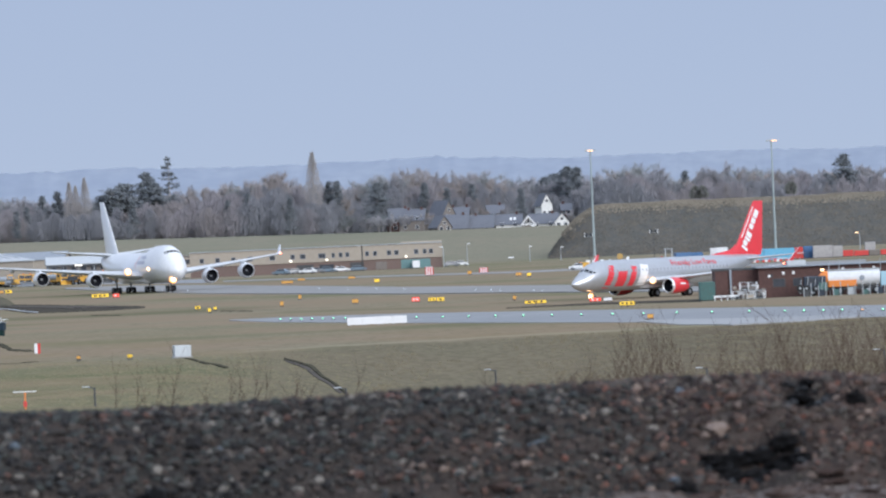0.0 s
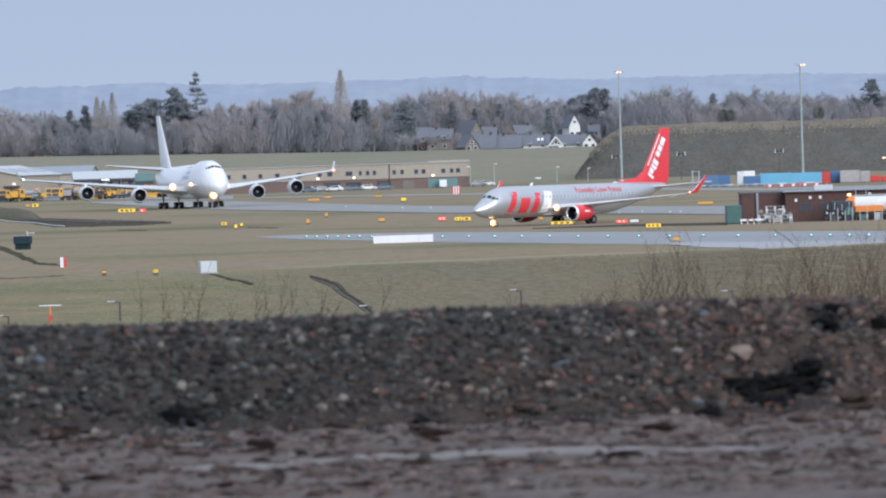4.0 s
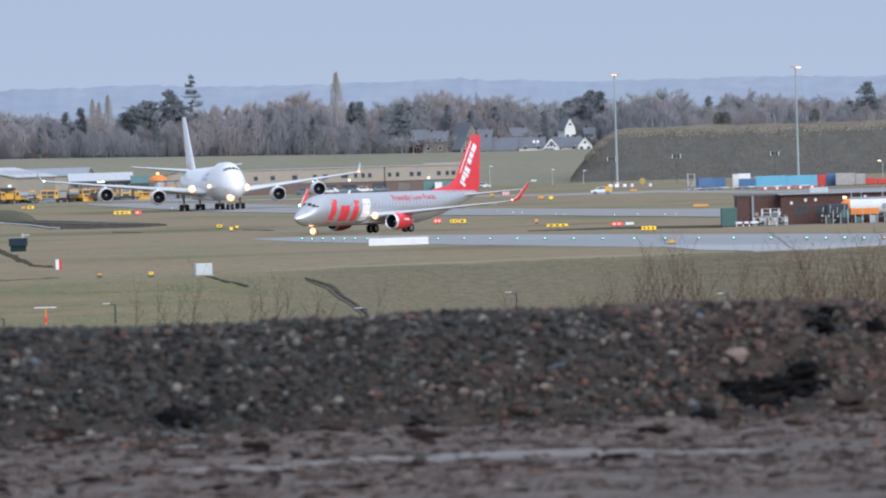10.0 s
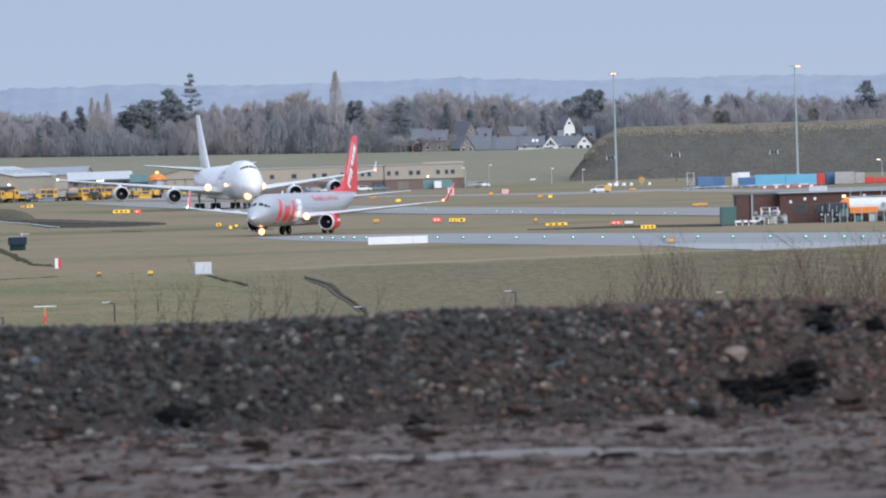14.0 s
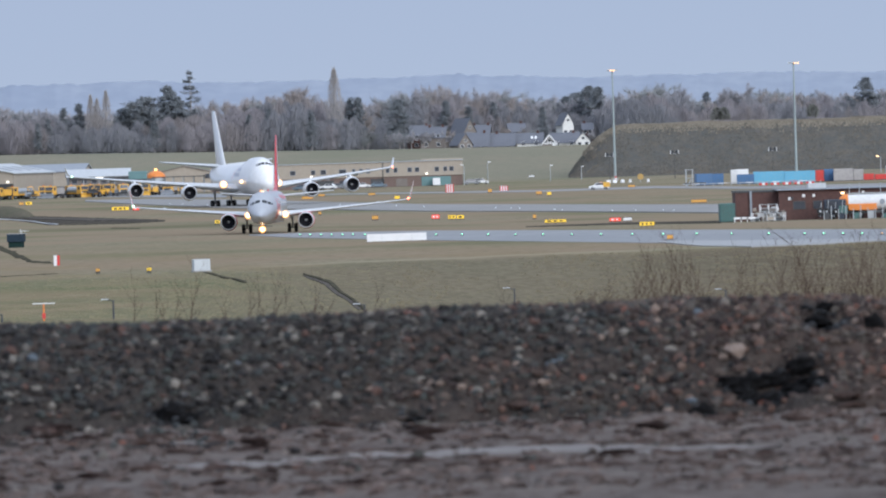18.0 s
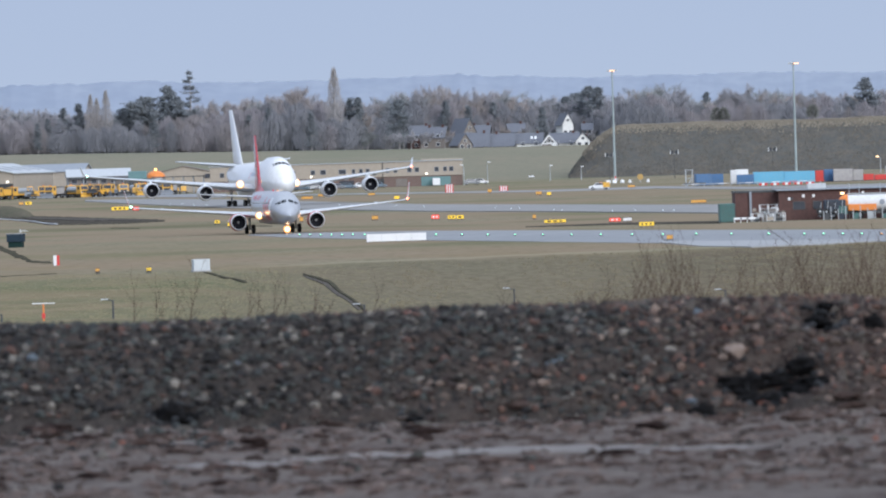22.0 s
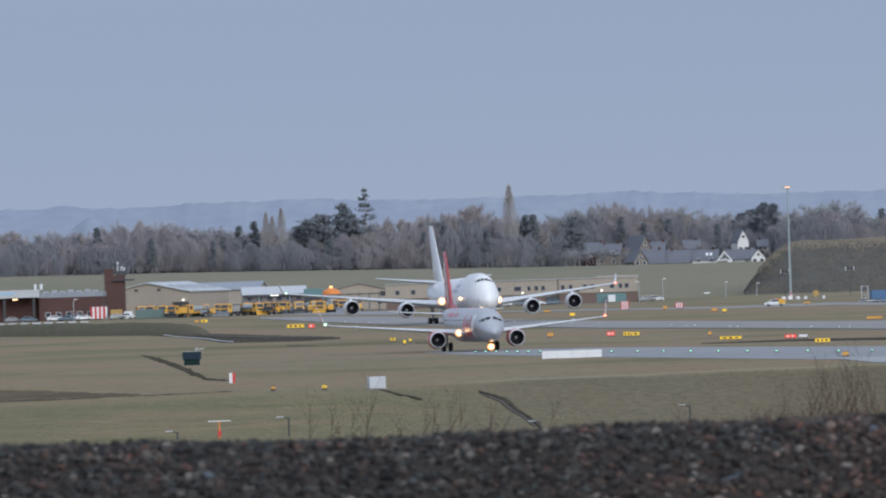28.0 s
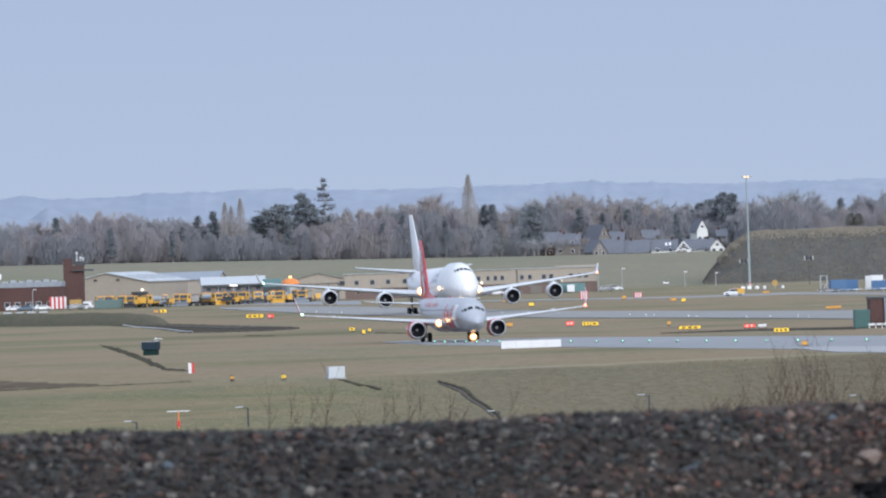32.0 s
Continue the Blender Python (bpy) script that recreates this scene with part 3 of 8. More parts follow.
        gear(plane, "main_gear", 0, 2.86 * sign, 2.2, [(0, -0.43), (0, 0.43)], 0.56, 0.42, 0.13)
        lamp(plane, "wing_light", 6.0, 2.3 * sign, 2.25, 0.5, LAMP_HALO_PALE, "lit wing root light")
        lamp(plane, "navigation_light", -3.2, 17.3 * sign, 3.75, 0.13, LAMP_RED if sign > 0 else LAMP_GREEN, "lit navigation light")
        # cockpit glazing
        for pane in (((2.3, 84), (2.34, 58), (2.72, 59), (2.68, 84)), ((2.38, 54), (2.58, 37), (2.95, 39), (2.76, 54)), ((2.68, 34), (3.05, 26), (3.28, 30), (3.02, 36))):
            part("cockpit_window", hull.glazing(pane, sign), DARK_GLASS, plane, "dark cockpit window", True)
        # red and white title blocks
        for quads, mat, label in (
                ([[(4.5, 1.8), (5.7, 1.75), (6.7, 4.7), (5.7, 4.75)]], RED_PAINT, "leaning red title bar"),
                ([[(6.75, 1.95), (8.55, 1.95), (9.05, 3.9), (7.25, 3.9)]], RED_PAINT, "broad low red title shape"),
                ([[(9.25, 1.95), (10.4, 1.95), (11.1, 4.5), (10.1, 4.55)]], RED_PAINT, "leaning red title bar"),
                ([[(11.05, 1.95), (12.6, 1.95), (13.45, 4.6), (12.0, 4.7)]], WHITE_PAINT, "broad leaning white title shape")):
            if sign < 0:      # the title reads towards the nose on this side
                quads = [[(17.95 - st, z) for st, z in reversed(q)] for q in quads]
            part("title_shape", hull.decal(quads, sign), mat, plane, label)
    fin = part("fin", blade([(5.2, -12.0, 6.9, 0, 0.05), (5.9, -13.4, 5.8, 0, 0.08), (12.3, -17.6, 2.1, 0, 0.09), (12.5, -17.9, 1.7, 0, 0.06)], True), RED_PAINT, plane, "tall red fin", True)
    bm = fresh()
    loft(bm, [[(-8.6, -0.03, 5.35), (-8.6, 0.03, 5.35), (-8.6, 0, 5.46)], [(-12.6, -0.2, 5.2), (-12.6, 0.2, 5.2), (-12.6, 0, 6.05)], [(-13.8, -0.22, 5.2), (-13.8, 0.22, 5.2), (-13.8, 0, 6.8)]])
    part("fin_fillet", bm, RED_PAINT, fin)
    # white marks running up the sweep of the fin
    ux, uz = -0.548, 0.836
    for along, length, top in ((0.05, 0.38, 1.25), (0.55, 0.75, 0.8), (1.42, 0.42, 1.12), (1.98, 0.68, 1.12), (2.82, 0.2, 0.2), (3.18, 0.74, 0.82), (4.06, 0.78, 0.82), (4.98, 1.1, 0.82)):
        for sgn in (-1, 1):
            bm = fresh()
            quad = []
            for u, v in ((along, 0), (along + length, 0), (along + length, top), (along, top)):
                x, z = -14.65 + ux * u - uz * v, 6.35 + uz * u + ux * v
                quad.append(bm.verts.new((x, sgn * (0.285 - (z - 5.9) * 0.026), z)))
            bm.faces.new(quad)
            part("fin_mark", bm, WHITE_PAINT, fin, "white title shape")
    for sgn in (-1, 1):
        bm = fresh()
        edge = lambda z: -13.4 - (z - 5.9) * 0.656 - 0.22
        q = [bm.verts.new((edge(z) - o, sgn * (0.25 - (z - 5.9) * 0.024), z)) for z, o in ((7.6, 0), (7.6, 0.22), (11.7, 0.22), (11.7, 0))]
        bm.faces.new(q)
        part("fin_stripe", bm, WHITE_PAINT, fin, "thin white stripe")
    gear(plane, "nose_gear", 15.6, 0, 1.6, [(0, -0.2), (0, 0.2)], 0.34, 0.2, 0.09)
    lamp(plane, "taxi_light", 15.95, 0, 0.56, 0.45, LAMP_HALO_WARM, "bright amber taxi light")
    bm = fresh()
    loft(bm, [[(x, -0.03, z), (x, 0.03, z), (x - 0.25, 0.02, z + 0.38), (x - 0.25, -0.02, z + 0.38)] for x, z in ((8.6, 5.42), (8.2, 5.42))])
    part("aerial", bm, WHITE_PAINT, plane)
    lamp(plane, "beacon", 1.5, 0, 5.28, 0.11, RED_PAINT, "unlit red roof beacon")
    windows(plane, hull, 6.4, 29.5, 0.72, 3.95, 0.26, 0.36)
    # slogan on both sides of the cabin
    for sign in (1, -1):
        cu = bpy.data.curves.new("slogan", "FONT")
        cu.body, cu.size, cu.align_x = "Friendly Low Fares", 1.2, "CENTER"
        tmp = bpy.data.objects.new("slogan", cu)
        me = bpy.data.meshes.new_from_object(tmp)
        bpy.data.objects.remove(tmp)
        for v in me.vertices:
            s = 22.8 + v.co.x * (1 if sign > 0 else -1)
            v.co = hull.side(s, 4.35 + v.co.y * 0.8, sign, 0.07)
        me.materials.clear()
        me.materials.append(RED_PAINT)
        ob = new("slogan", me)
        ob.parent = plane
        tagged(ob, "small red slogan lettering")
    # the cabin rides low on its gear
    for ob in plane.children:
        if ob.name.split(".")[0] in ("fuselage", "cockpit_window", "title_shape", "fin", "tailplane", "aerial", "cabin_window", "slogan"):
            ob.matrix_basis = pose(0, 0, -0.24) @ ob.matrix_basis
    return plane


def freighter_jet():
    plane = thing("freighter_jet", pose(0, 0, 0), "white four-engine cargo jumbo jet with a raised upper deck", "airliner")
    hull = Hull(33.2, [(0, 0.08, 4.55, 4.3, 4.4), (0.4, 0.75, 5.25, 3.6, 4.45), (1.3, 1.5, 6.2, 2.95, 4.55), (2.6, 2.15, 7.2, 2.5, 4.75), (4.2, 2.65, 8.35, 2.22, 5.0), (5.6, 2.95, 9.1, 2.1, 5.1),
                       (7.5, 3.15, 9.42, 2.05, 5.2), (11, 3.25, 9.48, 2.05, 5.3), (17, 3.25, 9.4, 2.05, 5.3), (21, 3.25, 8.9, 2.05, 5.3), (25, 3.25, 8.35, 2.05, 5.3), (29, 3.25, 8.2, 2.05, 5.3),
                       (47, 3.25, 8.2, 2.05, 5.3), (53, 3.05, 8.2, 2.7, 5.6), (59, 2.45, 8.2, 4.1, 6.3), (64, 1.6, 8.1, 5.4, 6.8), (67.3, 0.8, 7.8, 6.4, 7.1), (68.6, 0.3, 7.5, 6.9, 7.2)], 0.2)
    part("fuselage", hull.mesh(44, 0.8), WHITE_PAINT, plane, "plain white fuselage", True)
    bm = fresh()
    loft(bm, [[(x, y * k, 1.9 + (z - 1.9) * (0.4 + 0.6 * k)) for y, z in ((-3.6, 4.2), (-3.3, 2.2), (0, 1.8), (3.3, 2.2), (3.6, 4.2), (0, 4.6))] for x, k in ((14, 0.4), (11, 0.9), (6, 1), (-5, 1), (-9, 0.85), (-13, 0.35))])
    part("belly_fairing", bm, WHITE_PAINT, plane, smooth=True)
    for sign in (1, -1):
        rows = [(2.8, 13.0, 15.0, 3.35, 0.13), (11.7, 5.3, 9.3, 4.35, 0.11), (20.8, -2.6, 6.5, 5.35, 0.10), (30.6, -11.0, 4.1, 6.45, 0.09), (31.2, -11.6, 3.9, 6.55, 0.09)]
        wing = part("wing", blade([(y * sign, l, c, z, t) for y, l, c, z, t in rows]), WING_GREY, plane, smooth=True)
        tip = [(31.2, -11.6, 3.9, 6.55, 0.09), (31.55, -12.3, 3.2, 6.75, 0.09), (31.75, -13.0, 2.6, 7.1, 0.08), (32.15, -14.6, 1.3, 8.35, 0.08)]
        rings = []
        for y, l, c, z, t in tip:
            lean = 0 if z < 6.6 else (0.8 if z < 6.9 else 1.0)
            rings.append([(l - u * c, (y + v * t * c * -lean) * sign, z + v * t * c * (1 - lean)) for u, v in aerofoil()])
        part("winglet", loft(fresh(), rings), WHITE_PAINT, wing, "white winglet", True)
        for y, l in ((7.0, -3.5), (14.5, -5.6), (18.0, -7.8), (24.0, -11.2)):
            bm = fresh()
            lathe(bm, [(2.2, 0.03), (1.0, 0.3), (-1.2, 0.32), (-2.6, 0.03)], (l, y * sign, 3.05 + 0.105 * y - 0.25), 10, True)
            part("flap_fairing", bm, WING_GREY, wing, smooth=True)
        engine(plane, 11.4, 11.75 * sign, 2.82, 1.42, 4.6, WHITE_PAINT, 4.4)
        engine(plane, 3.7, 20.9 * sign, 3.52, 1.42, 4.6, WHITE_PAINT, 5.4)
        part("tailplane", blade([(y * sign, l, c, z, 0.1) for y, l, c, z in ((0.8, -23.0, 9.0, 7.7), (5.5, -27.2, 6.2, 8.2), (11.08, -32.2, 3.0, 8.85))]), WING_GREY, plane, smooth=True)
        gear(plane, "wing_gear", 1.4, 5.5 * sign, 3.6, [(-0.75, -0.56), (-0.75, 0.56), (0.75, -0.56), (0.75, 0.56)], 0.62, 0.46, 0.2)
        gear(plane, "body_gear", -1.7, 1.92 * sign, 3.0, [(-0.75, -0.56), (-0.75, 0.56), (0.75, -0.56), (0.75, 0.56)], 0.62, 0.46, 0.2)
        lamp(plane, "wing_light", 11.3, 5.3 * sign, 4.25, 0.78, LAMP_HALO_PALE, "lit wing root landing light")
        lamp(plane, "navigation_light", -11.4, 31.3 * sign, 6.6, 0.16, LAMP_RED if sign > 0 else LAMP_GREEN, "lit navigation light")
        for pane in (((3.72, 88), (3.92, 72), (4.6, 72), (4.45, 88)), ((3.96, 70), (4.2, 57), (4.9, 58), (4.64, 70)), ((4.28, 55), (4.7, 49), (5.3, 51), (4.98, 56))):
            part("cockpit_window", hull.glazing(pane, sign), DARK_GLASS, plane, "dark cockpit window", True)
        part("title_shape", hull.decal([[(16.5, 5.9), (23.5, 5.9), (23.8, 6.6), (16.8, 6.6)], [(16.5, 6.9), (22.0, 6.9), (22.3, 7.5), (16.8, 7.5)]], sign), TITLE_GREY, plane, "faded grey title shape")
        part("title_shape", hull.decal([[(24.3, 5.2), (25.0, 5.2), (25.0, 7.7), (24.3, 7.7)]], sign), surface("faded_red", (0.62, 0.30, 0.30), 0.4, vary=((0.6, 0.4, 0.4),), scale=(1.0,)), plane, "faded red title shape")
    fin = part("fin", blade([(7.3, -17.5, 14.5, 0, 0.05), (8.5, -21.6, 11.4, 0, 0.08), (18.5, -32.6, 4.4, 0, 0.09), (18.8, -33.1, 3.6, 0, 0.06)], True), WHITE_PAINT, plane, "tall white fin", True)
    gear(plane, "nose_gear", 25.3, 0, 2.6, [(0, -0.46), (0, 0.46)], 0.62, 0.42, 0.16)
    lamp(plane, "taxi_light", 31.1, -0.7, 2.5, 0.8, LAMP_HALO_WARM, "bright amber nose gear light")
    lamp(plane, "deck_light", 21.0, -3.3, 4.7, 0.4, LAMP_HALO_PALE, "small lit runway turnoff light")
    lamp(plane, "beacon", 10.0, 0, 8.45, 0.2, LAMP_HALO_PALE, "beacon")
    for ob in plane.children:
        if ob.name.split(".")[0] in ("fuselage", "cockpit_window", "title_shape", "fin"):
            ob.matrix_basis = pose(0, 0, -0.22) @ ob.matrix_basis
    return plane


passenger = passenger_jet()
freighter = freighter_jet()


# ---- the spoil bank in the foreground ----
def stone_material(name, soil, source, warm=0.0):
    """Rubble of many colours: dark and blue-grey stone, brown clods, some brick and pale pebbles."""
    m = surface(name, soil, 0.75, spec=0.1, vary=((0.03, 0.027, 0.025), (0.07, 0.062, 0.058)), scale=(6.0, 40.0), amount=0.5, bump=0.5, bump_scale=60)
    n, l = m.node_tree.nodes, m.node_tree.links
    b = n["Principled BSDF"]
    old = b.inputs["Base Color"].links[0].from_socket
    src = n.new("ShaderNodeObjectInfo").outputs["Random"] if source == "object" else n.new("ShaderNodeNewGeometry").outputs["Random Per Island"]
    rp = n.new("ShaderNodeValToRGB")
    rp.color_ramp.interpolation = "CONSTANT"
    cols = ((0.0, (0.016, 0.016, 0.018)), (0.28, (0.042, 0.038, 0.036)), (0.48, (0.06, 0.062, 0.058)), (0.63, (0.075, 0.056, 0.048)), (0.74, (0.045, 0.055, 0.058)), (0.81, (0.062, 0.073, 0.07)),
            (0.86, (0.105, 0.093, 0.083)), (0.91, (0.14, 0.078, 0.064)), (0.945, (0.165, 0.152, 0.138)), (0.98, (0.29, 0.265, 0.232)))
    for k, (p, c) in enumerate(cols):
        e = rp.color_ramp.elements[k] if k < 2 else rp.color_ramp.elements.new(p)
        gain = (0.62, 0.24, 0.12) if c[0] < 0.15 else (0.15, -0.04, -0.1)
        e.position, e.color = p, (*(v * (1 + a * warm) for v, a in zip(c, gain)), 1)
    l.new(src, rp.inputs["Fac"])
    mx = n.new("ShaderNodeMix")
    mx.data_type = "RGBA"
    mx.inputs["Factor"].default_value = 0.7
    l.new(old, mx.inputs["A"])
    l.new(rp.outputs[0], mx.inputs["B"])
    l.new(mx.outputs["Result"], b.inputs["Base Color"])
    return m


SOIL = surface("stony_soil", (0.04, 0.035, 0.032), 0.9, vary=((0.09, 0.062, 0.052), (0.013, 0.013, 0.013), (0.08, 0.068, 0.06)), scale=(0.35, 5.0, 22.0), amount=0.75, coords="World", bump=0.9, bump_scale=30, spec=0.04)
MUD = surface("wet_mud", (0.116, 0.096, 0.087), 0.75, vary=((0.074, 0.054, 0.048), (0.175, 0.153, 0.14), (0.052, 0.036, 0.032), (0.148, 0.128, 0.118)), scale=(0.5, 1.3, 4.5, 14.0), amount=0.85, coords="World", stretch=(0.45, 0.7, 1), bump=0.6, bump_scale=14, spec=0.02)
RUBBLE_PART = stone_material("rubble", (0.06, 0.055, 0.05), "object")
RUBBLE_MASS = stone_material("fine_rubble", (0.055, 0.05, 0.045), "island")
RUBBLE_RED = stone_material("reddish_rubble", (0.105, 0.072, 0.06), "island", 1.0)
WATER = surface("puddle_water", (0.03, 0.027, 0.025), 0.08, vary=((0.05, 0.045, 0.04),), scale=(0.8,), amount=0.5, coords="World", bump=0.1, bump_scale=5)

# pits: across, away, half width, half depth, fall
PITS = ((2.34, 57.48, 0.38, 0.36, 0.17), (2.38, 57.1, 0.2, 0.25, 0.1), (2.62, 57.16, 0.2, 0.34, 0.15), (2.86, 58.6, 0.22, 0.4, 0.1), (-2.0, 57.22, 0.2, 0.26, 0.1), (1.83, 56.70, 0.12, 0.15, 0.06), (-0.24, 56.90, 0.12, 0.15, 0.06), (2.78, 58.94, 0.2, 0.4, 0.1))
LUMPS = ((-0.94, 55.40, 0.32, 0.3, 0.07), (1.58, 54.96, 0.3, 0.3, 0.06), (2.85, 55.62, 0.5, 0.35, 0.09), (-2.79, 56.40, 0.45, 0.4, 0.06))


TROUGHS = ((0.52, 51.5, 1.4, 1.3), (-1.35, 50.4, 1.0, 1.2), (-1.76, 54.66, 0.5, 1.3), (2.35, 53.8, 1.0, 1.0), (2.63, 50.5, 0.7, 0.9), (-3.48, 52.5, 0.8, 1.2), (-0.34, 47.6, 0.9, 1.0))


def mud_z(x, y):
    """Height of the rutted mud."""
    p = Vector((x, y, 0))
    q = Vector((x * 0.4, y * 0.9, 4))
    z = 6.648 + 0.025 * noise.noise(q * 0.8) + 0.03 * abs(noise.noise(q * 1.9)) + 0.03 * noise.noise(p * 3.1) + 0.014 * noise.noise(p * 9)
    z += 0.05 * max(0.0, noise.noise((x * 1.1, y * 0.9, 11)))
    for cx, cy, a, b in TROUGHS:
        r = math.hypot((x - cx) / a, (y - cy) / b)
        f = 1 - ramp(0.75, 1.4, r + 0.35 * noise.noise((x * 1.8, y * 1.2, 2)))
        z = z * (1 - f) + (6.642 + 0.012 * noise.noise((x * 3, y * 1.5, 6))) * f
    for cx, cy, a, b, d in LUMPS:
        r = ((x - cx) / a) ** 2 + ((y - cy) / b) ** 2
        if r < 6:
            z += d * math.exp(-r)
    return z


BROW = ((-9, 7.45), (-4.9, 7.447), (-3.5, 7.436), (-2.8, 7.416), (-2.1, 7.405), (-1.75, 7.405), (-1.5, 7.425), (-0.85, 7.43), (-0.3, 7.457), (0.9, 7.451), (1.6, 7.468), (2.3, 7.475), (3.1, 7.455), (3.4, 7.41), (8, 7.41))


def brow_z(x):
    for (a, p), (b, q) in zip(BROW, BROW[1:]):
        if x <= b:
            return p + (q - p) * max(0.0, (x - a) / (b - a))
    return BROW[-1][1]


def bank_z(x, y):
    """Height of the spoil bank that rises from the mud."""
    foot, brow = 56.6 + 0.9 * noise.noise((x * 0.45, 1, 0)) + 0.5 * noise.noise((x * 1.7, 4, 0)), 59.7 + 0.25 * noise.noise((x * 0.4, 5, 0))
    s = (y - foot) / (brow - foot)
    rise = (1 - (1 - min(1.0, s)) ** 1.7) if s > 0 else 0.64 * s
    low = 6.605 - 0.02 * ramp(-1, 3.5, -x)
    z = low + rise * (brow_z(x) - 0.05 - low)
    if y > 61.2:
        z -= min(0.6, (y - 61.2) * 0.22)
    p = Vector((x, y, 0))
    calm = 1 - 0.6 * ramp(58.6, 59.7, y)
    z += calm * (0.03 * noise.noise(p * 1.4) + 0.06 * noise.noise(p * 3.7) + 0.045 * abs(noise.noise(p * 8.5)) + 0.02 * noise.noise(p * 19))
    for cx, cy, a, b, d in PITS:
        r = ((x - cx) / a) ** 2 + ((y - cy) / b) ** 2
        if r < 6:
            z -= d * math.exp(-r ** 1.5)
    return z


def floor_z(x, y):
    return max(mud_z(x, y), bank_z(x, y)) if y > 54.5 else mud_z(x, y)


def patch(name, height, ys, x0, x1, step, material, label, category):
    n = int((x1 - x0) / step) + 1
    verts = [(x0 + i * step, y, height(x0 + i * step, y)) for y in ys for i in range(n)]
    faces = [(r * n + c, r * n + c + 1, (r + 1) * n + c + 1, (r + 1) * n + c) for r in range(len(ys) - 1) for c in range(n - 1)]
    return tagged(raw(name, verts, faces, material, smooth=True), label, category, kind="structure")


patch("mud_ground", mud_z, [32 + 0.5 * i for i in range(22)] + [43 + 0.09 * i for i in range(167)], -9.0, 8.0, 0.055, MUD, "wet brown mud with ruts and puddles", "mud")
bank = patch("earth_bank", bank_z, [54.6 + 0.05 * i for i in range(134)] + [61.35 + 0.35 * i for i in range(36)], -9.0, 8.0, 0.04, SOIL, "dark stony spoil bank, grey and reddish soil", "earth bank")
puddles = raw("puddle", [(-9, 40, 6.63), (8, 40, 6.63), (8, 56.2, 6.63), (-9, 56.2, 6.63)], [(0, 1, 2, 3)], WATER)
tagged(puddles, "shallow grey puddles lying in the mud", "puddle", kind="structure")


SILT = surface("pale_wet_silt", (0.178, 0.16, 0.15), 0.7, vary=((0.115, 0.098, 0.09), (0.215, 0.197, 0.186)), scale=(1.6, 7.0), amount=0.85, coords="World", stretch=(0.6, 1, 1), spec=0.2)


def silt_patch(cx, cy, a, b):
    """A skin of pale silt dried in a shallow rut."""
    n, m = 40, 14
    verts = []
    for j in range(m + 1):
        for i in range(n + 1):
            s, t = 2 * i / n - 1, 2 * j / m - 1
            half = math.sqrt(max(0, 1 - s * s)) * max(0.05, 0.75 + 0.6 * noise.noise((s * 3 + cx, cy, 1)) + 0.5 * noise.noise((s * 9 + cx, cy, 6)))
            x, y = cx + a * s, cy + b * t * half + 0.25 * b * noise.noise((s * 2, cx, 5))
            verts.append((x, y, mud_z(x, y) + 0.004 + 0.018 * (1 - t * t) * (1 - s * s) + 0.02 * noise.noise((x * 4, y * 2, 8))))
    faces = [(j * (n + 1) + i, j * (n + 1) + i + 1, (j + 1) * (n + 1) + i + 1, (j + 1) * (n + 1) + i) for j in range(m) for i in range(n)]
    tagged(raw("silt_patch", verts, faces, SILT, smooth=True), "streak of pale wet silt in the mud", "mud", kind="structure")


for spot, a, b in (((0.35, 51.6), 1.05, 0.6), ((-0.75, 51.05), 0.5, 0.35), ((-1.4, 50.6), 0.5, 0.4), ((-1.76, 54.66), 0.3, 0.45), ((1.67, 50.82), 0.5, 0.3), ((2.59, 56.20), 0.45, 0.25), ((-0.63, 56.84), 0.4, 0.35), ((-3.72, 54.42), 0.6, 0.4)):
    silt_patch(*spot, a, b)


def pebble(rng, r):
    """A broken stone of 20 faces, about r in radius."""
    bm = fresh()
    bmesh.ops.create_icosphere(bm, subdivisions=1, radius=r)
    s = (rng.uniform(0.8, 1.5), rng.uniform(0.7, 1.1), rng.uniform(0.5, 0.9))
    for v in bm.verts:
        k = rng.uniform(0.72, 1.2)
        v.co = Vector((v.co.x * s[0] * k, v.co.y * s[1] * k, v.co.z * s[2] * k))
    v = [tuple(a.co) for a in bm.verts]
    f = [tuple(a.index for a in b.verts) for b in bm.faces]
    bm.free()
    return v, f


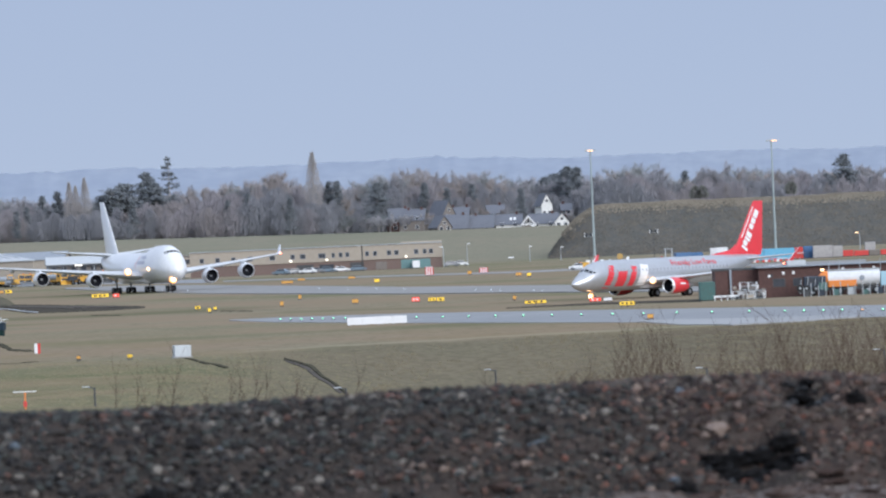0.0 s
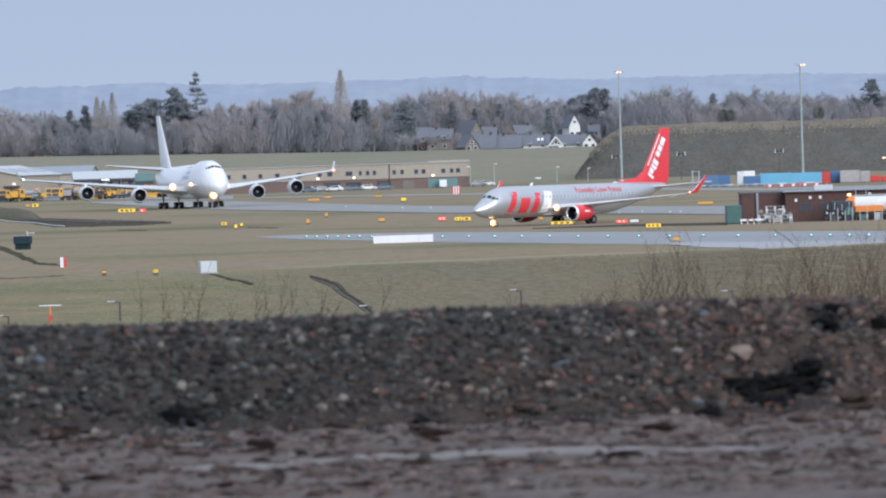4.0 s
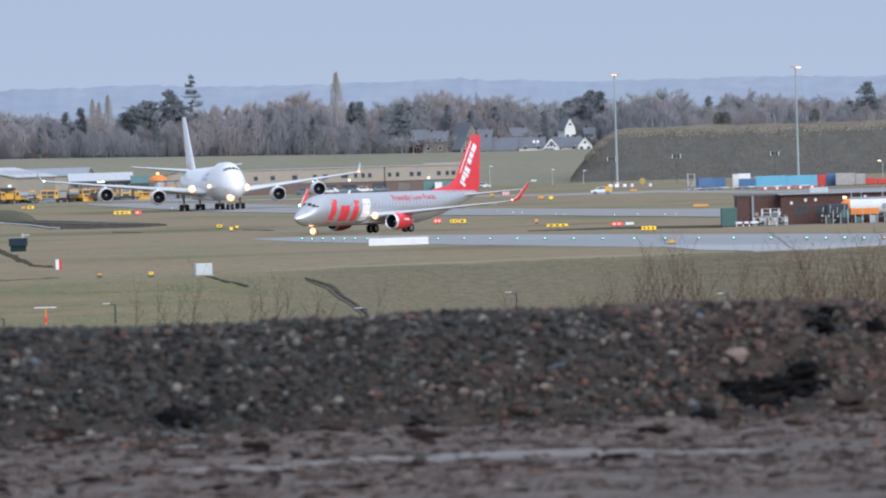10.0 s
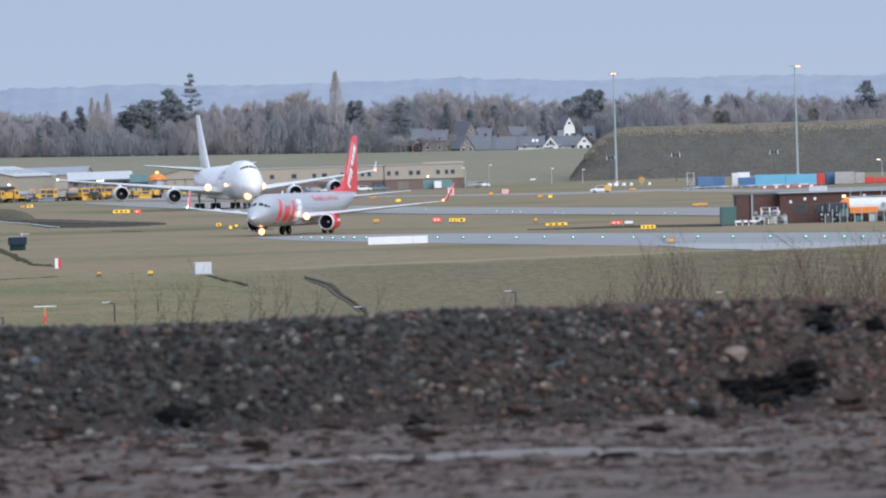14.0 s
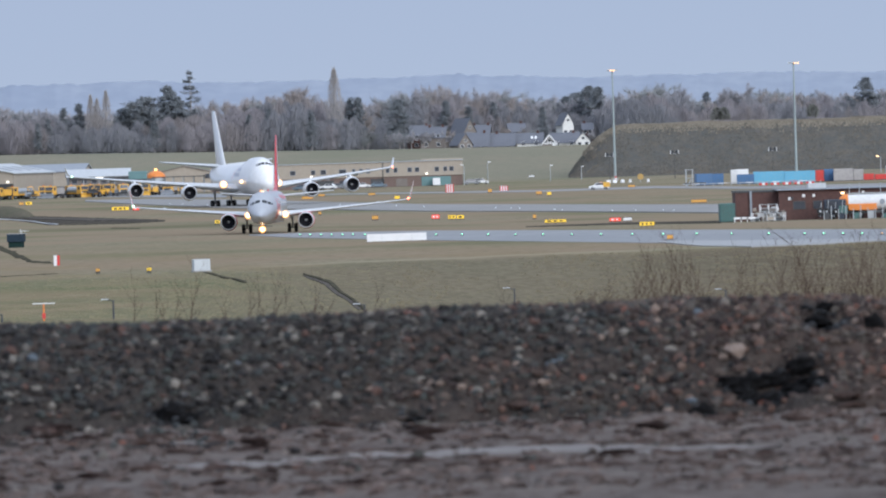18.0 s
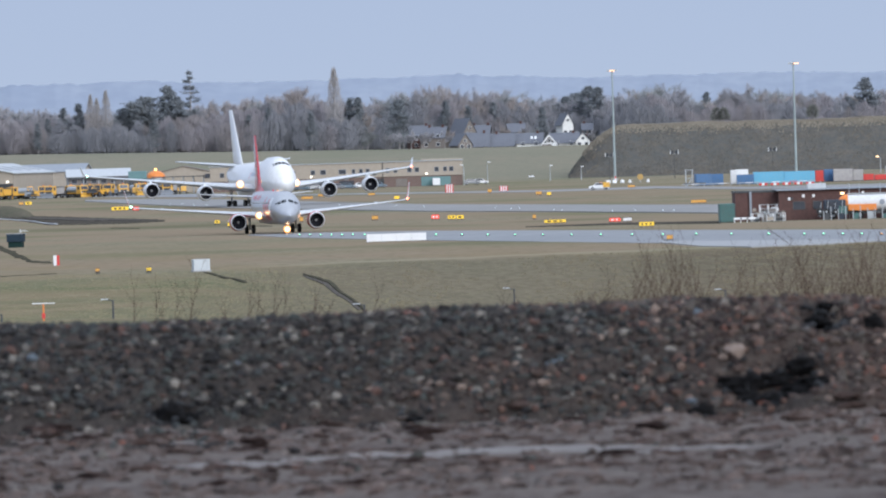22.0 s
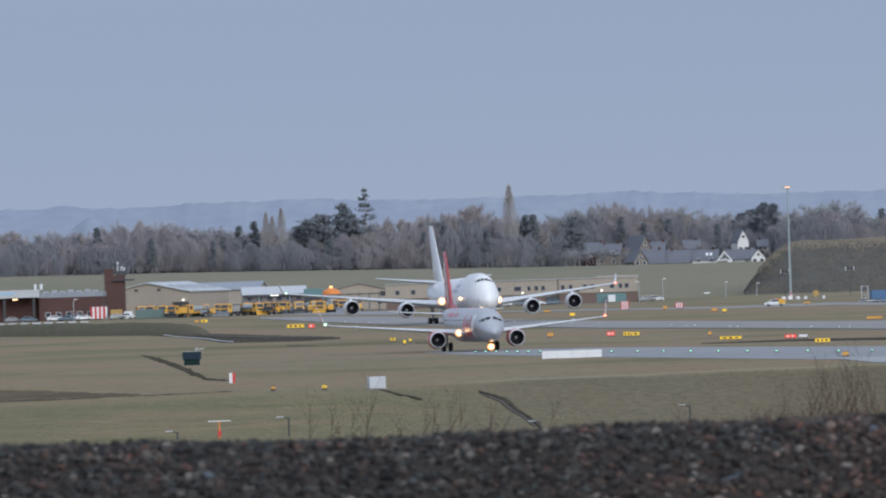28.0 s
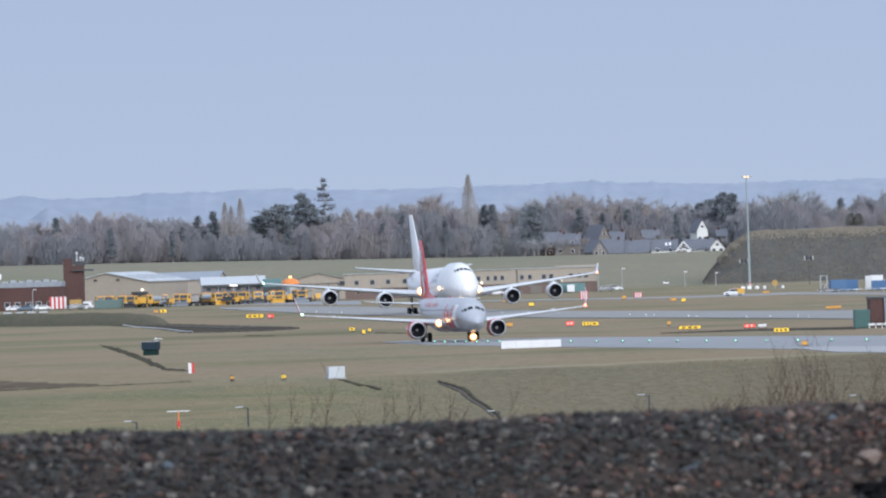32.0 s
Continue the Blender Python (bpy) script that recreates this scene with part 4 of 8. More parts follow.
def rubble():
    rng = random.Random(11)
    shapes = [pebble(rng, 1.0) for _ in range(10)]
    heaps = {False: ([], []), True: ([], [])}
    for _ in range(46000):
        x = rng.uniform(-8.0, 7.5)
        y = rng.choice((rng.uniform(57.0, 60.6), rng.uniform(57.0, 60.6), rng.uniform(46, 57)))
        if y < 56.0 and rng.random() < (0.45 if x < -1.6 + 0.5 * noise.noise((y, 3, 1)) and y > 53.6 else 0.93):
            continue
        r = 0.010 + 0.041 * rng.random() ** 2.5
        v, f = rng.choice(shapes)
        a = rng.uniform(0, 6.28)
        c, s = math.cos(a), math.sin(a)
        z = floor_z(x, y) + r * 0.2
        verts, faces = heaps[noise.noise((x * 0.5, y * 0.5, 12)) + 0.4 * ramp(0.2, 3.0, x) - 0.35 * ramp(-0.5, 2.5, -x) + rng.uniform(-0.25, 0.25) > 0.15]
        k = len(verts)
        verts += [(x + (p[0] * c - p[1] * s) * r, y + (p[0] * s + p[1] * c) * r, z + p[2] * r) for p in v]
        faces += [tuple(i + k for i in g) for g in f]
    tagged(raw("small_stones", *heaps[False], RUBBLE_MASS, bank, "small grey and brown stones"), kind="stuff")
    tagged(raw("reddish_stones", *heaps[True], RUBBLE_RED, bank, "small reddish-brown stones"), kind="stuff")
    meshes = []
    for v, f in shapes:
        me = bpy.data.meshes.new("stone")
        me.from_pydata(v, [], f)
        me.materials.append(RUBBLE_PART)
        meshes.append(me)
    for k in range(300):
        x, y = rng.uniform(-6.0, 5.0), rng.uniform(57.0, 60.2)
        r = 0.028 + 0.042 * rng.random() ** 2
        shared("stone", rng.choice(meshes), bank, pose(x, y, floor_z(x, y) + r * 0.25, rng.uniform(0, 40), rng.uniform(0, 40), rng.uniform(0, 360)) @ Matrix.Scale(r, 4))
    PALE = surface("pale_stone", (0.27, 0.235, 0.205), 0.85, vary=((0.2, 0.17, 0.145),), scale=(20.0,), bump=0.4, bump_scale=40)
    PINKISH = surface("pinkish_stone", (0.22, 0.165, 0.135), 0.85, vary=((0.16, 0.115, 0.095),), scale=(20.0,), bump=0.4, bump_scale=40)
    BRICKISH = surface("brick_rubble", (0.23, 0.105, 0.08), 0.85, vary=((0.17, 0.085, 0.065),), scale=(20.0,), bump=0.4, bump_scale=40)
    SLATE = surface("blue_slate", (0.09, 0.115, 0.14), 0.6, vary=((0.06, 0.07, 0.08),), scale=(20.0,), bump=0.4, bump_scale=40)
    for (x, y), r, mat, lab in (((2.13, 57.93), 0.1, PINKISH, "large pinkish-brown stone"), ((2.68, 58.08), 0.05, PALE, "pale stone"), ((-0.27, 59.52), 0.055, BRICKISH, "piece of red brick"),
                                ((1.15, 57.24), 0.05, PALE, "pale stone"), ((-2.73, 57.56), 0.035, PALE, "pale stone"), ((-2.68, 58.80), 0.028, PALE, "pale stone"), ((-1.79, 57.48), 0.055, PALE, "pale stone"),
                                ((-3.09, 58.16), 0.05, SLATE, "blue-grey slate piece"), ((-1.56, 58.08), 0.045, SLATE, "blue-grey slate piece"), ((-0.86, 58.08), 0.06, PALE, "grey-green stone"),
                                ((0.80, 57.96), 0.06, SLATE, "blue-grey slate piece"), ((1.91, 59.08), 0.055, SLATE, "blue-grey slate piece"), ((1.53, 57.98), 0.05, PALE, "pale stone"),
                                ((1.76, 57.96), 0.04, BRICKISH, "piece of red brick"), ((1.79, 57.20), 0.05, SLATE, "blue-grey slate piece"), ((-0.85, 58.84), 0.05, PALE, "pale stone"),
                                ((-3.54, 59.04), 0.05, PALE, "pale stone"), ((-3.54, 57.50), 0.05, BRICKISH, "long pink stone")):
        me = rng.choice(meshes).copy()
        me.materials.clear()
        me.materials.append(mat)
        shared("stone", me, bank, pose(x, y, floor_z(x, y) + r * 0.3, 20, 10, rng.uniform(0, 360)) @ Matrix.Scale(r * (0.7 if mat is PALE else 1.0), 4), lab)


# near-black soil colour stands in for the shade inside the pits
PIT_BLACK = surface("pit_shade_soil", (0.016, 0.016, 0.017), 0.75, vary=((0.03, 0.027, 0.027), (0.008, 0.008, 0.009)), scale=(4.0, 30.0), amount=0.7, bump=0.8, bump_scale=30, spec=0.04)
CLOD = surface("dark_clod", (0.05, 0.032, 0.028), 0.9, vary=((0.08, 0.052, 0.045), (0.03, 0.021, 0.019)), scale=(4.0, 30.0), amount=0.7, bump=0.8, bump_scale=30, spec=0.04)


def clods():
    """Dark lumps of wet soil along the ruts; near-black ones paint the pits' shade."""
    rng = random.Random(17)
    meshes = {}
    for mat in (PIT_BLACK, CLOD):
        for k in range(3):
            bm = fresh()
            bmesh.ops.create_icosphere(bm, subdivisions=3, radius=1.0)
            for v in bm.verts:
                v.co *= 0.8 + 0.45 * noise.noise(v.co * 1.6 + Vector((k * 7, 0, 0))) + 0.25 * noise.noise(v.co * 4.5)
            me = bpy.data.meshes.new("clod")
            bm.to_mesh(me)
            bm.free()
            me.materials.append(mat)
            meshes.setdefault(mat, []).append(me)
    for x, y, a, b, c, mat in ((2.07, 57.62, 0.13, 0.17, 0.1, PIT_BLACK), (2.24, 57.6, 0.16, 0.2, 0.1, PIT_BLACK), (2.43, 57.6, 0.17, 0.2, 0.1, PIT_BLACK), (2.62, 57.58, 0.13, 0.18, 0.1, PIT_BLACK), (2.16, 57.36, 0.15, 0.22, 0.11, PIT_BLACK), (2.36, 57.34, 0.19, 0.22, 0.11, PIT_BLACK), (2.55, 57.36, 0.14, 0.2, 0.1, PIT_BLACK),
                               (2.3, 57.08, 0.13, 0.18, 0.09, PIT_BLACK), (2.45, 57.1, 0.12, 0.18, 0.09, PIT_BLACK), (2.66, 57.36, 0.13, 0.2, 0.1, PIT_BLACK), (2.6, 57.02, 0.13, 0.2, 0.1, PIT_BLACK), (2.5, 56.92, 0.12, 0.18, 0.09, PIT_BLACK), (2.72, 57.14, 0.1, 0.18, 0.09, PIT_BLACK), (2.8, 58.62, 0.13, 0.25, 0.09, PIT_BLACK), (2.93, 58.8, 0.12, 0.25, 0.08, PIT_BLACK), (2.88, 58.4, 0.12, 0.2, 0.08, PIT_BLACK), (3.2, 58.4, 0.09, 0.15, 0.09, PIT_BLACK), (2.62, 57.2, 0.12, 0.18, 0.09, PIT_BLACK), (-2.04, 57.2, 0.14, 0.2, 0.13, PIT_BLACK), (-1.9, 57.24, 0.12, 0.2, 0.1, PIT_BLACK),
                               (1.84, 56.62, 0.12, 0.14, 0.11, PIT_BLACK), (-0.24, 56.92, 0.1, 0.13, 0.05, PIT_BLACK), (2.81, 59.02, 0.12, 0.25, 0.06, PIT_BLACK), (2.90, 59.34, 0.09, 0.2, 0.05, PIT_BLACK), (-0.94, 55.64, 0.2, 0.3, 0.055, CLOD), (1.41, 54.54, 0.14, 0.22, 0.04, CLOD),
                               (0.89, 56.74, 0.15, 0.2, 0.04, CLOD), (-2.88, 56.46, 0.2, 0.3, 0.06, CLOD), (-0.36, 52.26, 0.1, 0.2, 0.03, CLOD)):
        shared("clod", rng.choice(meshes[mat]), bank, pose(x, y, floor_z(x, y) + c * 0.15, 0, 0, rng.uniform(-30, 30)) @ Matrix.Diagonal((a, b * 0.9, c * 0.9, 1)), "dark wet clod of soil, near-black for shade in the pits")
    for k in range(110):
        x, y = rng.uniform(-6.5, 5.2), rng.uniform(46.5, 56.6)
        if any(math.hypot((x - t[0]) / t[2], (y - t[1]) / t[3]) < 0.9 for t in TROUGHS):
            continue
        r = 0.02 + 0.06 * rng.random() ** 2
        shared("clod", rng.choice(meshes[CLOD]), bank, pose(x, y, mud_z(x, y) + r * 0.15, 0, 0, rng.uniform(-30, 30)) @ Matrix.Diagonal((r * 1.8, r * 2, r * 0.6, 1)))


def foot_clods():
    """A broken line of red-brown clods where the bank meets the mud."""
    rng = random.Random(37)
    bm = fresh()
    bmesh.ops.create_icosphere(bm, subdivisions=2, radius=1.0)
    for v in bm.verts:
        v.co *= 0.8 + 0.5 * noise.noise(v.co * 1.9) + 0.2 * noise.noise(v.co * 5)
    me = bpy.data.meshes.new("clod")
    bm.to_mesh(me)
    bm.free()
    me.materials.append(surface("red_brown_clod", (0.082, 0.054, 0.046), 0.9, vary=((0.115, 0.085, 0.075), (0.05, 0.033, 0.029)), scale=(2.0, 9.0), amount=0.8, each=0.35, bump=0.8, bump_scale=10, spec=0.04))
    for k in range(520):
        x, y = rng.uniform(-5.0, 4.4), (rng.gauss(55.4, 1.1) if k < 180 else rng.uniform(47.5, 56.4))
        if noise.noise((x * 0.35, y * 1.25, 9)) + 0.12 * ramp(0.6, 2.4, x) < rng.uniform(-0.1, 0.3):
            continue
        r = 0.02 + 0.075 * rng.random() ** 2
        shared("clod", me, bank, pose(x, y, floor_z(x, y) + r * 0.12, 0, 0, rng.uniform(0, 360)) @ Matrix.Diagonal((r * 1.6, r * 1.6, r * 0.42, 1)))


def crumbs():
    """Small crumbs of red-brown and grey earth strewn over the mud."""
    rng = random.Random(23)
    shapes = [pebble(rng, 1.0) for _ in range(6)]
    verts, faces = [], []
    for _ in range(22000):
        x, y = rng.uniform(-7, 6), rng.uniform(44.5, 57)
        if noise.noise((x * 0.35, y * 1.1, 3)) + 0.15 * ramp(0.8, 2.6, x) + rng.uniform(-0.35, 0.35) < 0.0:
            continue
        r = 0.009 + 0.03 * rng.random() ** 2.5
        v, f = rng.choice(shapes)
        k, z = len(verts), floor_z(x, y)
        verts += [(x + p[0] * r * 1.5, y + p[1] * r * 1.5, z + p[2] * r) for p in v]
        faces += [tuple(i + k for i in g) for g in f]
    EARTH = surface("earth_crumb", (0.098, 0.072, 0.064), 0.95, island=0.6, vary=((0.15, 0.13, 0.12), (0.05, 0.035, 0.031)), scale=(1.5, 9.0), amount=0.8, coords="World", spec=0.03)
    tagged(raw("earth_crumbs", verts, faces, EARTH, bank, "red-brown crumbs of earth"), kind="stuff")


def pit_stones():
    """Wet bluish stones over the black soil, darkened to keep the pits' painted shade."""
    rng = random.Random(29)
    shapes = [pebble(rng, 1.0) for _ in range(6)]
    verts, faces = [], []
    for cx, cy, a, b, d in PITS:
        for _ in range(int(150 * a)):
            q, s = rng.uniform(0, 6.283), math.sqrt(rng.random()) * 1.15
            x, y = cx + a * s * math.cos(q), cy + b * s * math.sin(q)
            r = 0.012 + 0.026 * rng.random() ** 2
            v, f = rng.choice(shapes)
            k, z = len(verts), floor_z(x, y) + rng.uniform(0.02, 0.13) * max(0, 1.1 - s) + r * 0.3
            verts += [(x + p[0] * r, y + p[1] * r, z + p[2] * r) for p in v]
            faces += [tuple(i + k for i in g) for g in f]
    PIT_STONE = surface("pit_shade_stone", (0.021, 0.023, 0.025), 0.55, island=0.9, vary=((0.034, 0.037, 0.042), (0.012, 0.012, 0.013)), scale=(5.0, 20.0), amount=0.8, spec=0.3)
    tagged(raw("pit_stones", verts, faces, PIT_STONE, bank, "wet stones in the pits, darkened for their shade"), kind="stuff")


rubble()
pit_stones()
clods()
foot_clods()
crumbs()

STALK = surface("dry_stalk", (0.055, 0.038, 0.03), 0.9, vary=((0.085, 0.058, 0.046), (0.14, 0.105, 0.08)), scale=(3.0, 20.0), amount=0.6, spec=0.04)


def weed(rng, h):
    """A dead branching weed stem."""
    bm = fresh()

    def shoot(p, d, length, r, depth):
        steps = 5 if depth == 0 else 3
        for k in range(steps):
            q = p + d * (length / steps)
            rod(bm, p, q, r, r * 0.82, 4, False)
            r *= 0.82
            d = (d + Vector((rng.uniform(-0.2, 0.2), rng.uniform(-0.15, 0.15), rng.uniform(0, 0.08)))).normalized()
            p = q
            if depth < 2 and k > 0 and rng.random() < 0.95:
                for _ in range(2 if depth == 0 else 1):
                    e = (d + Vector((rng.choice((-1, 1)) * rng.uniform(0.25, 0.75), rng.uniform(-0.5, 0.5), rng.uniform(0.0, 0.4)))).normalized()
                    shoot(p, e, length * rng.uniform(0.15, 0.38), r * 0.75, depth + 1)
    shoot(Vector((rng.uniform(-0.05, 0.05), rng.uniform(-0.05, 0.05), -0.1)), Vector((rng.uniform(-0.14, 0.14), rng.uniform(-0.15, 0.15), 1)).normalized(), h * rng.uniform(0.75, 1.05), 0.0125, 0)
    return bm


def weeds():
    rng = random.Random(4)
    kinds = {}
    for h in (1.15, 1.35, 1.55, 1.75, 1.95):
        for k in range(3):
            root = thing("dead_weed", pose(0, 0, 0), "dead brown branching weed stalk behind the spoil bank", "weed", "weeds behind the bank")
            part("stem", weed(rng, h), STALK, root)
            kinds.setdefault(h, []).append(root)
    first = set()

    def plant(x, y, h):
        size = min(kinds, key=lambda s: abs(s - h))
        src = rng.choice(kinds[size])
        m = pose(x, y, ground_z(x, y), 0, 0, rng.uniform(-40, 40))
        if src not in first:
            first.add(src)
            src.matrix_basis = m
        else:
            copy_thing(src, m)
    for u0, u1, n, lo, hi in ((2.6, 11.0, 44, 1.15, 1.5), (3.5, 11.0, 62, 1.4, 1.95), (1.2, 3.3, 6, 1.1, 1.3), (-4.5, -1.0, 12, 1.15, 1.35), (-5.9, -4.8, 6, 1.35, 1.6), (7.2, 11.0, 12, 1.2, 1.6), (2.4, 11.0, 60, 0.9, 1.2)):
        for _ in range(n):
            plant(rng.uniform(u0, u1), rng.uniform(138, 160), rng.uniform(lo, hi))
    for r in (q for group in kinds.values() for q in group):
        if r not in first:
            r.matrix_basis = pose(rng.uniform(5, 10), 150, ground_z(7, 150))


weeds()


# ---- buildings on the far side of the field ----
# beige is lightened and greyed, haze included in the colour
BEIGE = surface("hazed_beige_cladding", (0.365, 0.318, 0.262), 0.8, vary=((0.315, 0.275, 0.225), (0.41, 0.36, 0.30)), scale=(0.1, 1.2), amount=0.5)
RED_BRICK = surface("red_brick", (0.095, 0.05, 0.045), 0.9, vary=((0.07, 0.04, 0.037), (0.13, 0.068, 0.058)), scale=(0.2, 2.5), amount=0.6)
PALE_ROOF = surface("pale_sheet_roof", (0.45, 0.475, 0.49), 0.5, vary=((0.43, 0.45, 0.48), (0.60, 0.62, 0.64)), scale=(0.15, 1.4), amount=0.5)
GREY_ROOF = surface("grey_sheet_roof", (0.26, 0.29, 0.33), 0.6, vary=((0.21, 0.24, 0.28), (0.32, 0.34, 0.37)), scale=(0.12, 1.0), amount=0.6)
SLATE_ROOF = surface("slate_roof", (0.135, 0.146, 0.172), 0.85, vary=((0.11, 0.118, 0.142), (0.165, 0.172, 0.198)), scale=(0.3, 2.0), amount=0.6)
RENDER_WHITE = surface("white_render", (0.74, 0.74, 0.72), 0.8, vary=((0.64, 0.64, 0.62), (0.55, 0.54, 0.52)), scale=(0.3, 2.0), amount=0.4)
RENDER_TAN = surface("tan_render", (0.195, 0.172, 0.155), 0.85, vary=((0.16, 0.14, 0.128), (0.23, 0.205, 0.185)), scale=(0.3, 2.0), amount=0.5)
GLASS = surface("window_glass", (0.05, 0.055, 0.065), 0.12, vary=((0.08, 0.085, 0.10),), scale=(1.0,), amount=0.6)
TRIM = surface("white_trim", (0.70, 0.71, 0.72), 0.6, vary=((0.6, 0.6, 0.6),), scale=(2.0,), amount=0.4)
DARK_STEEL = surface("dark_steel", (0.06, 0.065, 0.07), 0.5, 0.3, vary=((0.10, 0.10, 0.10),), scale=(2.0,), amount=0.5)
GALVANISED = surface("galvanised_steel", (0.42, 0.45, 0.47), 0.45, 0.6, vary=((0.34, 0.36, 0.38),), scale=(1.5,), amount=0.5)
TEAL = surface("teal_cladding", (0.13, 0.245, 0.25), 0.6, vary=((0.11, 0.20, 0.21),), scale=(0.6,), amount=0.6)
ORANGE = surface("orange_paint", (0.75, 0.24, 0.05), 0.5, vary=((0.6, 0.19, 0.04),), scale=(0.8,), amount=0.5)
LORRY_YELLOW = surface("lorry_yellow", (0.82, 0.44, 0.05), 0.5, each=0.12, vary=((0.70, 0.36, 0.05), (0.45, 0.30, 0.12)), scale=(0.5, 3.0), amount=0.5)
YELLOW = surface("yellow_paint", (0.54, 0.335, 0.09), 0.5, vary=((0.42, 0.26, 0.08), (0.24, 0.19, 0.12)), scale=(0.5, 3.0), amount=0.5)
GREEN_BOX = surface("green_steel", (0.06, 0.16, 0.15), 0.6, vary=((0.05, 0.12, 0.115), (0.08, 0.10, 0.09)), scale=(0.5, 3.0), amount=0.5)
GLOW_WARM = surface("warm_light", (0.9, 0.8, 0.6), 0.4, emit=((1.0, 0.58, 0.26), 2.6))
GLOW_MAST = surface("mast_light", (0.9, 0.7, 0.5), 0.4, emit=((1.0, 0.44, 0.15), 1.7))
GLOW_WHITE = surface("white_light", (0.9, 0.9, 0.85), 0.4, emit=((1.0, 0.93, 0.82), 1.8))
GLOW_ORANGE = surface("sodium_light", (0.9, 0.6, 0.3), 0.4, emit=((1.0, 0.45, 0.12), 3.0))
FLAT_RED = surface("matt_red", (0.62, 0.06, 0.05), 0.6, vary=((0.5, 0.05, 0.05),), scale=(1.0,), amount=0.5)
FLAT_WHITE = surface("matt_white", (0.78, 0.79, 0.80), 0.6, vary=((0.68, 0.69, 0.70),), scale=(1.0,), amount=0.5)


def window(wall_of, x, y, z, w, h, out=0.06, trim=None):
    """A framed window in a wall that faces the camera (local -y)."""
    f = fresh()
    t = 0.09
    for a in ((x - w / 2, x + w / 2, z - h / 2, z - h / 2 + t), (x - w / 2, x + w / 2, z + h / 2 - t, z + h / 2), (x - w / 2, x - w / 2 + t, z - h / 2 + t, z + h / 2 - t), (x + w / 2 - t, x + w / 2, z - h / 2 + t, z + h / 2 - t)):
        box(f, a[0], a[1], y - out, y + 0.05, a[2], a[3])
    win = part("window", f, trim or TRIM, wall_of)
    g = fresh()
    box(g, x - w / 2 + t, x + w / 2 - t, y - out * 0.4, y + 0.03, z - h / 2 + t, z + h / 2 - t)
    part("pane", g, GLASS, win)
    return win


def slab(x0, x1, y0, y1, z0, z1, bevel=0.0):
    return box(fresh(), x0, x1, y0, y1, z0, z1, bevel)


def on(x, y, turn=0.0, lift=0.0):
    return pose(x, y, ground_z(x, y) + lift, 0, 0, turn)


def gable_roof(w, d, z0, rise, over=0.4, thick=0.25, along="x"):
    """Two sloping slabs; the ridge runs along x or y."""
    parts = []
    for s in (-1, 1):
        bm = fresh()
        if along == "x":
            out = [(s * (d / 2 + over), z0 - over * rise / (d / 2)), (0, z0 + rise), (0, z0 + rise + thick), (s * (d / 2 + over), z0 - over * rise / (d / 2) + thick)]
            prism(bm, out, -w / 2 - over, w / 2 + over, "x")
        else:
            out = [(s * (w / 2 + over), z0 - over * rise / (w / 2)), (0, z0 + rise), (0, z0 + rise + thick), (s * (w / 2 + over), z0 - over * rise / (w / 2) + thick)]
            prism(bm, out, -d / 2 - over, d / 2 + over, "y")
        parts.append(bm)
    return parts


def gable_walls(w, d, h, rise, along="x"):
    bm = fresh()
    if along == "x":
        return prism(bm, [(-d / 2, -0.3), (d / 2, -0.3), (d / 2, h), (0, h + rise), (-d / 2, h)], -w / 2, w / 2, "x")
    return prism(bm, [(-w / 2, -0.3), (w / 2, -0.3), (w / 2, h), (0, h + rise), (-w / 2, h)], -d / 2, d / 2, "y")


def office_block():
    """Long two-storey beige block with a brick ground floor."""
    x0, x1, y = -59.26, 5.46, 2005.0
    base = ground_z(0, y)
    b = thing("office_block", pose(0, y, base), "long beige two-storey office block with brick ground floor", "building")
    top = 8.11 - base
    # red brick lightened to dull brown, the haze painted into it
    part("ground_floor_wall", slab(x0, x1, 0, 9, -0.3, 2.7), surface("hazed_brick", (0.17, 0.118, 0.103), 0.9, vary=((0.14, 0.098, 0.086), (0.2, 0.15, 0.132)), scale=(0.2, 2.5), amount=0.6), b, "brick ground floor, dulled brown for haze")
    part("upper_wall", slab(x0 - 0.1, x1 + 0.1, -0.25, 9.1, 2.7, top), BEIGE, b, "beige clad upper floor")
    part("roof", slab(x0 - 0.3, x1 + 0.3, -0.5, 9.4, top, top + 0.22), GALVANISED, b)
    part("roof_step", slab(-5.00, 5.59, 0.3, 8, top + 0.22, top + 0.6), BEIGE, b)
    for xx, w in ((-56.28, 1.16), (-52.22, 1.16), (-48.16, 1.16), (-43.80, 1.30), (-38.14, 1.45), (-32.92, 1.16), (-30.31, 1.45), (-25.37, 1.88), (-22.47, 0.87), (-20.59, 1.01), (-18.84, 1.01), (-13.77, 1.01), (-11.73, 1.01), (-8.11, 1.16), (-6.22, 1.16), (-1.14, 1.16), (1.04, 1.01), (2.63, 1.16)):
        window(b, xx, -0.25, top - 2.1, w, 1.25, 0.06, GREY_ROOF)
    for xx, w, h, mat, lab in ((-5.13, 7.54, 1.9, TEAL, "teal entrance panel"), (-31.98, 4.35, 1.6, DARK_STEEL, "dark loading door"), (-26.17, 3.77, 1.5, GLASS, "dark shopfront glazing"), (-18.19, 3.48, 1.7, DARK_STEEL, "dark loading door"), (-11.66, 2.90, 1.6, RENDER_TAN, "dull brown door")):
        part("wall_panel", slab(xx, xx + w, -0.12, 0.02, 0.1, h + 0.5), mat, b, lab)
    part("cabin_box", slab(-2.23, -0.35, -3.2, -1.2, 0.2, 2.0, 0.05), FLAT_WHITE, b, "white plant cabinet")
